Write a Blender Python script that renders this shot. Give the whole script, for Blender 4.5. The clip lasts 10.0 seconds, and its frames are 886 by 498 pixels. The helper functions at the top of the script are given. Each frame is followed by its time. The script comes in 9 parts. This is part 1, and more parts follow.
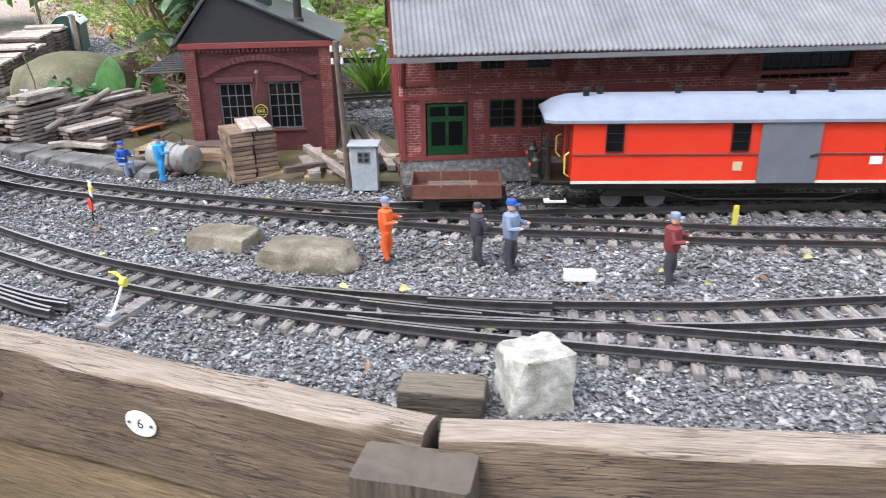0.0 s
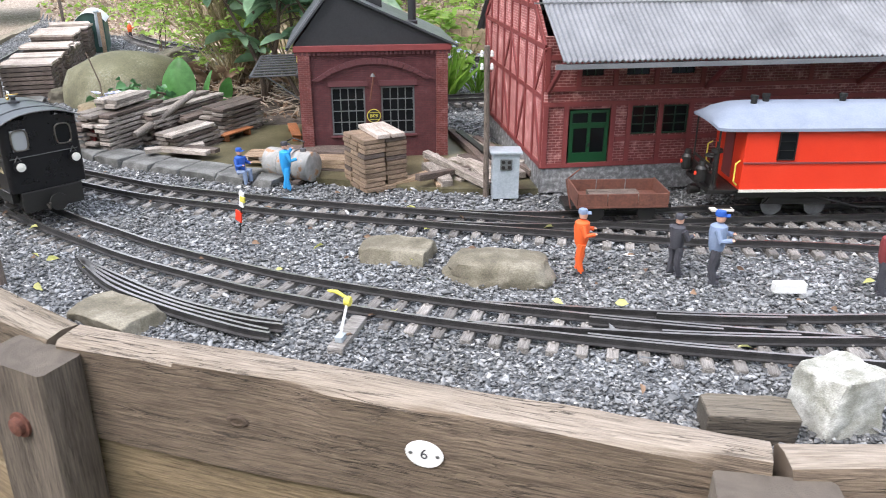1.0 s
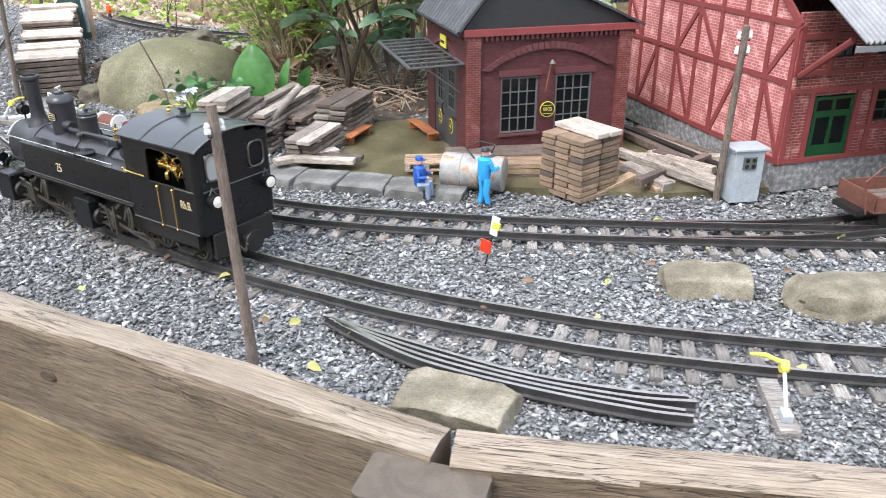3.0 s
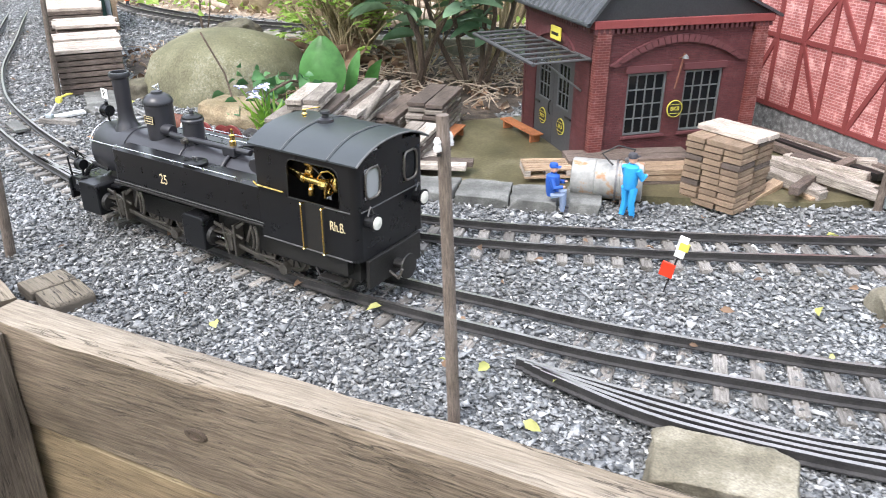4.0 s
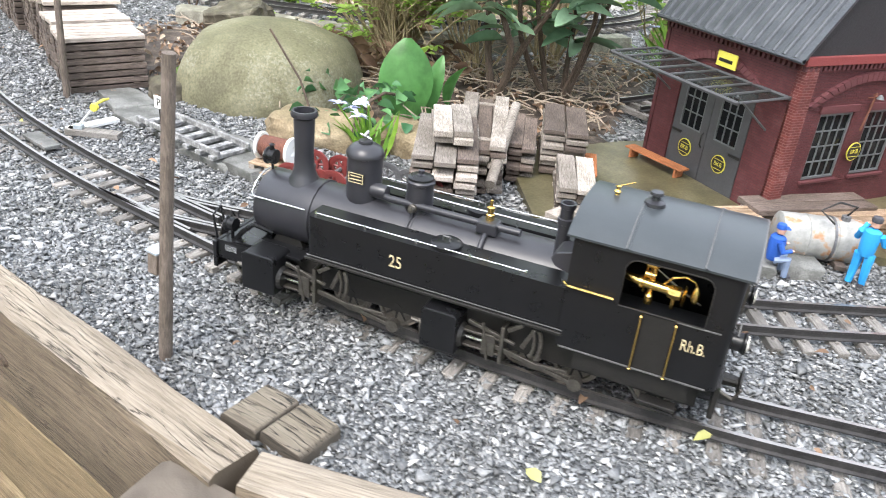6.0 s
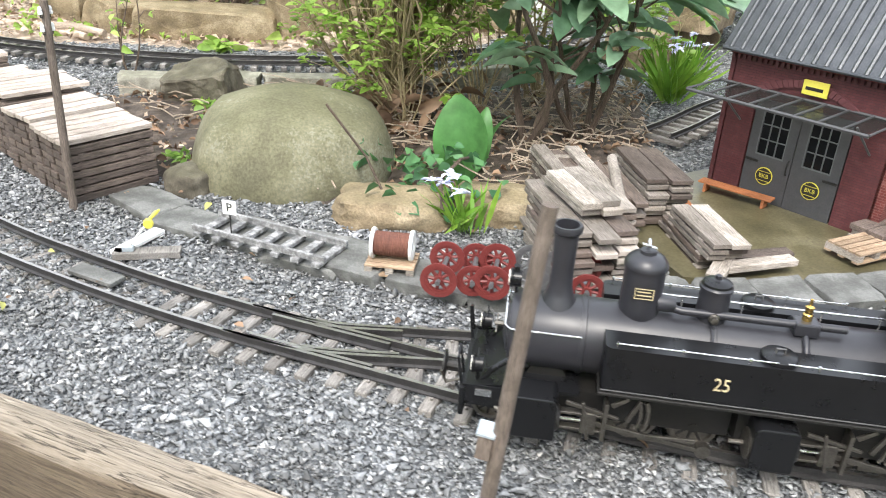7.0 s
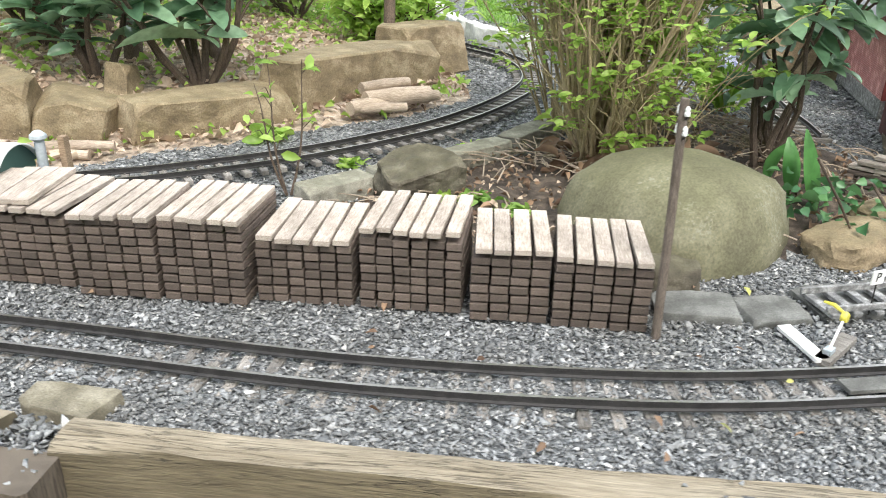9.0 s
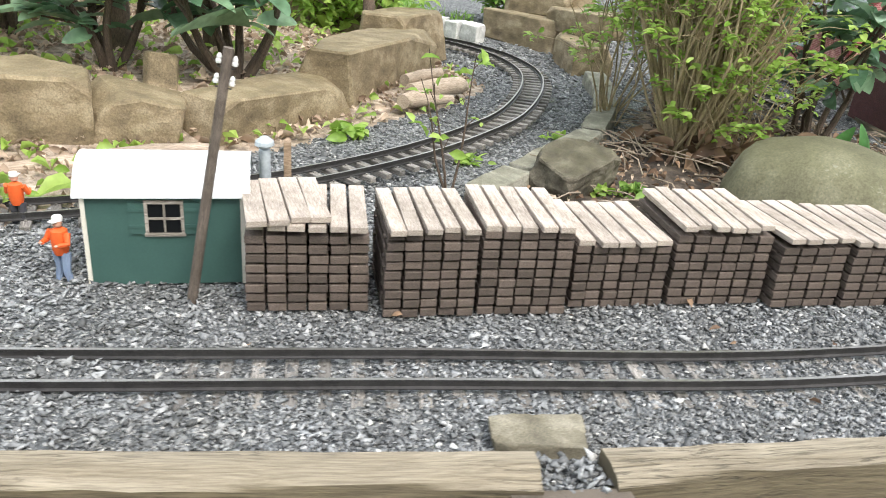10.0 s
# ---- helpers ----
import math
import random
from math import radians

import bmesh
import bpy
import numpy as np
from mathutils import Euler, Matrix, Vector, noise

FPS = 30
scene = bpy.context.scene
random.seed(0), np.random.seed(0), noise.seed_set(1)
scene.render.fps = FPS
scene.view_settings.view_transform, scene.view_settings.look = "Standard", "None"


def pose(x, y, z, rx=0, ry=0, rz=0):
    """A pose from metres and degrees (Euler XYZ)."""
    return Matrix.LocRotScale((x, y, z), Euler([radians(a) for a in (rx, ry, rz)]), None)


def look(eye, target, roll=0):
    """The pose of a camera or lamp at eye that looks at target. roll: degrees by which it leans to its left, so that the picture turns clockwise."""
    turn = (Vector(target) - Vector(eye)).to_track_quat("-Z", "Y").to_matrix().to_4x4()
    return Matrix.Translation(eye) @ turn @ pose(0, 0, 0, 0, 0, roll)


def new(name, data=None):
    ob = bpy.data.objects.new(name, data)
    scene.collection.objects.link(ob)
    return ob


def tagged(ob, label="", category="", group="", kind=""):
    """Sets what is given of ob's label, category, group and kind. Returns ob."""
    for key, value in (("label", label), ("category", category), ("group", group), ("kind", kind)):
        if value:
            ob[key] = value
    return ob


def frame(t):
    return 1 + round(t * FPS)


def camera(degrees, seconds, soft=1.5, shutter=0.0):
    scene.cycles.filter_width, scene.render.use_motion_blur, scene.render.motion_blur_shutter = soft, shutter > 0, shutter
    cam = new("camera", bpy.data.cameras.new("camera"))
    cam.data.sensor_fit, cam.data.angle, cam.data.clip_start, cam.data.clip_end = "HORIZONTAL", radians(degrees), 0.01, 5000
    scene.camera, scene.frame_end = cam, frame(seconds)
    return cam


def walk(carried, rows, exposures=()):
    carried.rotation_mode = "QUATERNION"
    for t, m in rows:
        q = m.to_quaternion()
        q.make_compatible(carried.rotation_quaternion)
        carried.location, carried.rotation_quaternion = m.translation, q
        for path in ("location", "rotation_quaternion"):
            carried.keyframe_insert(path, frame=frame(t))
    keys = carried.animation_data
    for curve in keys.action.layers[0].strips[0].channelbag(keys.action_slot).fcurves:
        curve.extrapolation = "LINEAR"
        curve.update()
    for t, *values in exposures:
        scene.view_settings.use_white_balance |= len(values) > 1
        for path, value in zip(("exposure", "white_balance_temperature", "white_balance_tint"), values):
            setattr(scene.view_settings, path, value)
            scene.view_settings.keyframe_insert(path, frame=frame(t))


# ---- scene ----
cam = camera(59.6, 10.0, soft=0.95, shutter=0.16)
PATH = [
    (0, (0.3538, -1.3849, 0.3706), (0.4651, 0.2762, -0.3136), -0.91),
    (0.5, (0.2011, -1.3300, 0.3684), (0.3539, 0.3321, -0.3055), -0.74),
    (1, (0.0742, -1.3241, 0.3791), (0.2900, 0.3241, -0.3114), -0.02),
    (1.5, (-0.0090, -1.2777, 0.3875), (0.1879, 0.3563, -0.3414), -0.58),
    (2, (-0.0804, -1.1494, 0.3877), (0.1579, 0.4630, -0.3759), -0.61),
    (2.2, (-0.1131, -1.1175, 0.3632), (0.1584, 0.5005, -0.3773), -0.90),
    (3.3, (-0.3780, -1.0154, 0.3706), (0.0931, 0.5522, -0.3781), 0.13),
    (3.5, (-0.4070, -0.9852, 0.3682), (0.0810, 0.5832, -0.3680), 0.25),
    (4, (-0.4651, -0.8870, 0.3540), (0.0072, 0.6691, -0.4176), 0.16),
    (4.5, (-0.5081, -0.7994, 0.3472), (-0.0247, 0.7374, -0.4556), 1.01),
    (5, (-0.5747, -0.7416, 0.3493), (0.0179, 0.7511, -0.4636), 1.18),
    (5.5, (-0.6398, -0.6744, 0.3552), (0.0003, 0.7814, -0.4880), 3.45),
    (6, (-0.7328, -0.5831, 0.3698), (0.0142, 0.8278, -0.4616), 5.42),
    (6.2, (-0.7797, -0.5302, 0.3694), (0.0202, 0.8545, -0.4570), 4.41),
    (7.3, (-1.0491, -0.2073, 0.4024), (0.1474, 0.8986, -0.3628), 4.63),
    (7.5, (-1.1323, -0.1294, 0.4065), (0.1467, 0.8999, -0.3314), 5.38),
    (8, (-1.2687, 0.1285, 0.3934), (0.1126, 1.0419, -0.3121), -1.34),
    (8.5, (-1.3641, 0.3896, 0.3914), (0.1012, 1.1462, -0.3301), -0.38),
    (9, (-1.4466, 0.6600, 0.3945), (0.1409, 1.1013, -0.3301), 1.04),
    (9.3, (-1.4610, 0.8289, 0.3904), (0.1447, 1.1176, -0.3699), 2.16),
    (9.6, (-1.4675, 1.0058, 0.3964), (0.1506, 1.1578, -0.3774), 3.82),
    (10, (-1.4971, 1.2229, 0.3797), (0.1445, 1.1468, -0.3547), 4.73),
]
walk(cam, [(t, look(eye, target, roll)) for t, eye, target, roll in PATH],
     [(0, 0.97, 6450, 14), (2, 1.18, 6480, 13), (3.5, 1.29, 6480, 12), (5, 1.46, 6500, 11), (6.2, 1.44, 6600, 10), (7.5, 1.22, 6800, 8), (8.5, 1.09, 6850, 7), (10, 1.0, 6850, 8)])

# ---- light: bright overcast garden ----
world = bpy.data.worlds.new("sky")
scene.world = world
world.use_nodes = True
wn, wl = world.node_tree.nodes, world.node_tree.links
sky = wn.new("ShaderNodeTexSky")
sky.sky_type, sky.sun_disc = "NISHITA", False
sky.sun_elevation, sky.sun_rotation = radians(52), radians(235)
sky.air_density, sky.dust_density, sky.ozone_density = 1.0, 4.0, 1.0
mixsky = wn.new("ShaderNodeMix")
mixsky.data_type = "RGBA"
mixsky.inputs[0].default_value = 0.68
mixsky.inputs[7].default_value = (8.0, 8.6, 9.7, 1)
wl.new(sky.outputs[0], mixsky.inputs[6])
wl.new(mixsky.outputs[2], wn["Background"].inputs[0])
wn["Background"].inputs[1].default_value = 0.15
sun_data = bpy.data.lights.new("sun", "SUN")
sun_data.energy, sun_data.angle, sun_data.color = 1.5, radians(22), (1.0, 0.98, 0.95)
sun = new("sun", sun_data)
sun.matrix_world = look((-2.0, -1.4, 3.6), (0, 0, 0))


# ---- materials ----
def _mat(name):
    m = bpy.data.materials.new(name)
    m.use_nodes = True
    nt = m.node_tree
    return m, nt, nt.nodes["Principled BSDF"]


def _noise(nt, scale, detail=4.0, rough=0.55, vec=None):
    n = nt.nodes.new("ShaderNodeTexNoise")
    n.inputs["Scale"].default_value = scale
    n.inputs["Detail"].default_value = detail
    n.inputs["Roughness"].default_value = rough
    if vec:
        nt.links.new(vec, n.inputs["Vector"])
    return n


def _ramp(nt, fac, stops):
    r = nt.nodes.new("ShaderNodeValToRGB")
    el = r.color_ramp.elements
    el[0].position, el[0].color = stops[0][0], (*stops[0][1], 1)
    el[1].position, el[1].color = stops[-1][0], (*stops[-1][1], 1)
    for p, c in stops[1:-1]:
        e = el.new(p)
        e.color = (*c, 1)
    nt.links.new(fac, r.inputs[0])
    return r


def _mixc(nt, a, b, fac, mode="MIX"):
    m = nt.nodes.new("ShaderNodeMix")
    m.data_type, m.blend_type = "RGBA", mode
    for s, v in ((0, fac), (6, a), (7, b)):
        if hasattr(v, "links"):
            nt.links.new(v, m.inputs[s])
        else:
            m.inputs[s].default_value = (*v, 1) if isinstance(v, tuple) and len(v) == 3 else v
    return m.outputs[2]


def _bump(nt, bsdf, height, dist, strength=0.6):
    b = nt.nodes.new("ShaderNodeBump")
    b.inputs["Strength"].default_value = strength
    b.inputs["Distance"].default_value = dist
    nt.links.new(height, b.inputs["Height"])
    nt.links.new(b.outputs[0], bsdf.inputs["Normal"])


def surface(name, dark, light, fine=900, coarse=60, rough=0.7, metal=0.0, bump=0.0004, vary=0.0, coat=0.0, spec=0.5):
    """A mottled surface: fine grain over broad stains; vary: brightness that differs from piece to piece."""
    m, nt, p = _mat(name)
    co = nt.nodes.new("ShaderNodeTexCoord").outputs["Object"]
    f, c = _noise(nt, fine, 3.0, 0.6, co), _noise(nt, coarse, 5.0, 0.6, co)
    col = _mixc(nt, _ramp(nt, c.outputs[0], [(0.3, dark), (0.7, light)]).outputs[0],
                _ramp(nt, f.outputs[0], [(0.3, dark), (0.7, light)]).outputs[0], 0.45)
    if vary:
        info = nt.nodes.new("ShaderNodeObjectInfo")
        r = _ramp(nt, info.outputs["Random"], [(0.0, (1 - vary,) * 3), (1.0, (1 + vary,) * 3)])
        col = _mixc(nt, col, r.outputs[0], 1.0, "MULTIPLY")
    nt.links.new(col, p.inputs["Base Color"])
    p.inputs["Metallic"].default_value = metal
    p.inputs["Specular IOR Level"].default_value = spec
    p.inputs["Coat Weight"].default_value = coat
    rr = nt.nodes.new("ShaderNodeMapRange")
    rr.inputs["To Min"].default_value, rr.inputs["To Max"].default_value = max(rough - 0.12, 0.02), min(rough + 0.12, 1)
    nt.links.new(c.outputs[0], rr.inputs["Value"])
    nt.links.new(rr.outputs[0], p.inputs["Roughness"])
    if bump:
        _bump(nt, p, f.outputs[0], bump)
    return m


def timber(name, dark, light, axis=0, scale=40, rough=0.8, bump=0.0012, vary=0.12, stretch=14, crack=0.0, along=1.0):
    """Weathered wood with grain running along one axis."""
    m, nt, p = _mat(name)
    co = nt.nodes.new("ShaderNodeTexCoord").outputs["Object"]
    mp = nt.nodes.new("ShaderNodeMapping")
    sc = [float(stretch)] * 3
    sc[axis] = along
    mp.inputs["Scale"].default_value = sc
    info = nt.nodes.new("ShaderNodeObjectInfo")
    off = nt.nodes.new("ShaderNodeVectorMath")
    off.operation = "MULTIPLY_ADD"
    off.inputs[1].default_value = (3.1, 7.7, 5.3)
    nt.links.new(info.outputs["Random"], off.inputs[0])
    nt.links.new(co, off.inputs[2])
    nt.links.new(off.outputs[0], mp.inputs["Vector"])
    g = _noise(nt, scale, 6.0, 0.65, mp.outputs[0])
    g.inputs["Distortion"].default_value = 0.35
    c = _noise(nt, scale * 0.35, 3.0, 0.5, co)
    col = _ramp(nt, g.outputs[0], [(0.34, dark), (0.5, tuple(0.5 * (a + b) for a, b in zip(dark, light))), (0.65, light)]).outputs[0]
    col = _mixc(nt, col, _ramp(nt, c.outputs[0], [(0.35, (0.72, 0.70, 0.66)), (0.65, (1.12, 1.1, 1.08))]).outputs[0], 1.0, "MULTIPLY")
    r = _ramp(nt, info.outputs["Random"], [(0.0, (1 - vary,) * 3), (1.0, (1 + vary,) * 3)])
    col = _mixc(nt, col, r.outputs[0], 1.0, "MULTIPLY")
    high = g.outputs[0]
    if crack:
        # drying cracks: thin dark splits along the grain
        mc = nt.nodes.new("ShaderNodeMapping")
        sc[:] = [stretch * 2.2] * 3
        sc[axis] = along * 0.8
        mc.inputs["Scale"].default_value = sc
        nt.links.new(off.outputs[0], mc.inputs["Vector"])
        k = _noise(nt, scale * 0.75, 3.0, 0.5, mc.outputs[0])
        lines = _ramp(nt, k.outputs[0], [(0.0, (1, 1, 1)), (0.60, (1, 1, 1)), (0.66, (1 - crack,) * 3)]).outputs[0]
        col = _mixc(nt, col, lines, 1.0, "MULTIPLY")
        mm = nt.nodes.new("ShaderNodeMath")
        mm.operation = "MULTIPLY"
        nt.links.new(g.outputs[0], mm.inputs[0])
        nt.links.new(lines, mm.inputs[1])
        high = mm.outputs[0]
    nt.links.new(col, p.inputs["Base Color"])
    p.inputs["Roughness"].default_value = rough
    _bump(nt, p, high, bump, 0.8)
    return m


def oak(name, dark, light, paler, bump=0.0022, cracks=0.8):
    """Old sawn oak, grain along x: fine streaks, long thin drying cracks, an upper face made paler for bleaching and
    for the light it catches, plain cut ends.
    """
    m, nt, p = _mat(name)
    tc = nt.nodes.new("ShaderNodeTexCoord")
    info = nt.nodes.new("ShaderNodeObjectInfo")
    off = nt.nodes.new("ShaderNodeVectorMath")
    off.operation = "MULTIPLY_ADD"
    off.inputs[1].default_value = (3.1, 7.7, 5.3)
    nt.links.new(info.outputs["Random"], off.inputs[0])
    nt.links.new(tc.outputs["Object"], off.inputs[2])

    def streaks(along, across, detail, rough, twist=0.3):
        mp = nt.nodes.new("ShaderNodeMapping")
        mp.inputs["Scale"].default_value = (along, across, across)
        nt.links.new(off.outputs[0], mp.inputs["Vector"])
        g = _noise(nt, 1.0, detail, rough, mp.outputs[0])
        g.inputs["Distortion"].default_value = twist
        return g.outputs[0]

    fine, broad, split, where = streaks(26, 520, 5, 0.7), streaks(4, 40, 4, 0.55), streaks(11, 210, 3, 0.5, 0.4), streaks(6, 26, 3, 0.5)
    body = _ramp(nt, fine, [(0.34, dark), (0.66, light)]).outputs[0]
    body = _mixc(nt, body, _ramp(nt, broad, [(0.32, (0.76, 0.74, 0.72)), (0.68, (1.16, 1.15, 1.13))]).outputs[0], 1.0, "MULTIPLY")
    pale = _mixc(nt, paler, _ramp(nt, fine, [(0.34, (0.66, 0.64, 0.61)), (0.66, (1.22, 1.22, 1.22))]).outputs[0], 1.0, "MULTIPLY")
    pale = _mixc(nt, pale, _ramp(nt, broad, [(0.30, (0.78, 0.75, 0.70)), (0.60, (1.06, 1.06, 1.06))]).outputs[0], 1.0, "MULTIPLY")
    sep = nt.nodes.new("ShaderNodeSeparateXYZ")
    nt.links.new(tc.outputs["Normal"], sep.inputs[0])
    # paler by facing: sun bleaching plus light on upper faces, put into colour
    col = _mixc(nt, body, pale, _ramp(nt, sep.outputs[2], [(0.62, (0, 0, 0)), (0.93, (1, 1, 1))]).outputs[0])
    line = _ramp(nt, split, [(0.478, (0, 0, 0)), (0.494, (1, 1, 1)), (0.506, (1, 1, 1)), (0.522, (0, 0, 0))]).outputs[0]
    line = _mixc(nt, line, _ramp(nt, where, [(0.44, (0.10,) * 3), (0.58, (1, 1, 1))]).outputs[0], 1.0, "MULTIPLY")
    cut = nt.nodes.new("ShaderNodeMath")
    cut.operation = "ABSOLUTE"
    nt.links.new(sep.outputs[0], cut.inputs[0])
    ends = _ramp(nt, cut.outputs[0], [(0.75, (0, 0, 0)), (0.92, (1, 1, 1))]).outputs[0]
    rings = streaks(30, 30, 3, 0.5, 1.2)
    line = _mixc(nt, line, (0, 0, 0), ends)
    col = _mixc(nt, col, _mixc(nt, tuple(0.55 * a + 0.45 * b for a, b in zip(dark, light)), _ramp(nt, rings, [(0.35, (0.78,) * 3), (0.65, (1.15,) * 3)]).outputs[0], 1.0, "MULTIPLY"), ends)
    col = _mixc(nt, col, tuple(0.35 * a for a in dark), _mixc(nt, line, (cracks,) * 3, 1.0, "MULTIPLY"))
    nt.links.new(col, p.inputs["Base Color"])
    p.inputs["Roughness"].default_value = 0.82
    h = nt.nodes.new("ShaderNodeMath")
    h.operation = "MULTIPLY_ADD"
    h.inputs[1].default_value = -1.2
    nt.links.new(line, h.inputs[0])
    nt.links.new(fine, h.inputs[2])
    _bump(nt, p, h.outputs[0], bump, 0.7)
    return m


def brick(name, base, dark, joint, across, high, axes="xz", worn=0.25, gap=0.02):
    """Painted brickwork at model scale: courses with slightly recessed joints, scuffed to the pale joint colour."""
    m, nt, p = _mat(name)
    co = nt.nodes.new("ShaderNodeTexCoord").outputs["Object"]
    sep = nt.nodes.new("ShaderNodeSeparateXYZ")
    nt.links.new(co, sep.inputs[0])
    add = nt.nodes.new("ShaderNodeMath")
    nt.links.new(sep.outputs[0], add.inputs[0])
    nt.links.new(sep.outputs[1], add.inputs[1])
    com = nt.nodes.new("ShaderNodeCombineXYZ")
    nt.links.new(add.outputs[0], com.inputs[0])
    nt.links.new(sep.outputs[2], com.inputs[1])
    b = nt.nodes.new("ShaderNodeTexBrick")
    nt.links.new(com.outputs[0], b.inputs["Vector"])
    b.inputs["Scale"].default_value = 1.0
    b.inputs["Brick Width"].default_value = across
    b.inputs["Row Height"].default_value = high
    b.inputs["Mortar Size"].default_value = high * gap * 6
    b.inputs["Mortar Smooth"].default_value = 0.4
    b.inputs["Color1"].default_value = (*base, 1)
    b.inputs["Color2"].default_value = (*dark, 1)
    b.inputs["Mortar"].default_value = (*joint, 1)
    n = _noise(nt, 45, 6.0, 0.7, co)
    f = _noise(nt, 700, 2.0, 0.5, co)
    col = _mixc(nt, b.outputs[0], _ramp(nt, n.outputs[0], [(0.3, (0.75,) * 3), (0.7, (1.2,) * 3)]).outputs[0], 1.0, "MULTIPLY")
    w = _ramp(nt, n.outputs[0], [(0.52, (0, 0, 0)), (0.72, (worn,) * 3)])
    col = _mixc(nt, col, tuple(min(1.0, c * 1.5 + 0.12) for c in joint), w.outputs[0])
    nt.links.new(col, p.inputs["Base Color"])
    p.inputs["Roughness"].default_value = 0.62
    h = nt.nodes.new("ShaderNodeMath")
    h.operation = "MULTIPLY_ADD"
    h.inputs[1].default_value = 0.25
    inv = nt.nodes.new("ShaderNodeMath")
    inv.operation = "SUBTRACT"
    inv.inputs[0].default_value = 1.0
    nt.links.new(b.outputs["Fac"], inv.inputs[1])
    nt.links.new(f.outputs[0], h.inputs[0])
    nt.links.new(inv.outputs[0], h.inputs[2])
    _bump(nt, p, h.outputs[0], 0.0006, 0.8)
    return m


def leafy(name, dark, light, rough=0.4, trans=0.25, scale=60):
    """Leaves: colour differs from leaf to leaf, light passes through a little."""
    m, nt, p = _mat(name)
    geo = nt.nodes.new("ShaderNodeNewGeometry")
    co = nt.nodes.new("ShaderNodeTexCoord").outputs["Object"]
    n = _noise(nt, scale, 3.0, 0.5, co)
    c1 = _ramp(nt, geo.outputs["Random Per Island"], [(0.0, dark), (0.6, tuple(0.5 * (a + b) for a, b in zip(dark, light))), (1.0, light)])
    col = _mixc(nt, c1.outputs[0], _ramp(nt, n.outputs[0], [(0.3, (0.8,) * 3), (0.7, (1.2,) * 3)]).outputs[0], 1.0, "MULTIPLY")
    nt.links.new(col, p.inputs["Base Color"])
    p.inputs["Roughness"].default_value = rough
    t = nt.nodes.new("ShaderNodeBsdfTranslucent")
    nt.links.new(col, t.inputs[0])
    mx = nt.nodes.new("ShaderNodeMixShader")
    mx.inputs[0].default_value = trans
    nt.links.new(p.outputs[0], mx.inputs[1])
    nt.links.new(t.outputs[0], mx.inputs[2])
    nt.links.new(mx.outputs[0], nt.nodes["Material Output"].inputs[0])
    return m


def pebbles(name, stops, scale=0.0, rough=0.75, bump=0.0005):
    """Crushed stone: each piece its own grey."""
    m, nt, p = _mat(name)
    geo = nt.nodes.new("ShaderNodeNewGeometry")
    co = nt.nodes.new("ShaderNodeTexCoord").outputs["Object"]
    c1 = _ramp(nt, geo.outputs["Random Per Island"], stops)
    n = _noise(nt, 420, 4.0, 0.6, co)
    b = _noise(nt, 9, 3.0, 0.5, co)
    col = _mixc(nt, c1.outputs[0], _ramp(nt, n.outputs[0], [(0.3, (0.7,) * 3), (0.7, (1.3,) * 3)]).outputs[0], 1.0, "MULTIPLY")
    col = _mixc(nt, col, _ramp(nt, b.outputs[0], [(0.35, (0.82, 0.80, 0.78)), (0.65, (1.1, 1.1, 1.12))]).outputs[0], 1.0, "MULTIPLY")
    nt.links.new(col, p.inputs["Base Color"])
    p.inputs["Roughness"].default_value = rough
    _bump(nt, p, n.outputs[0], bump)
    return m


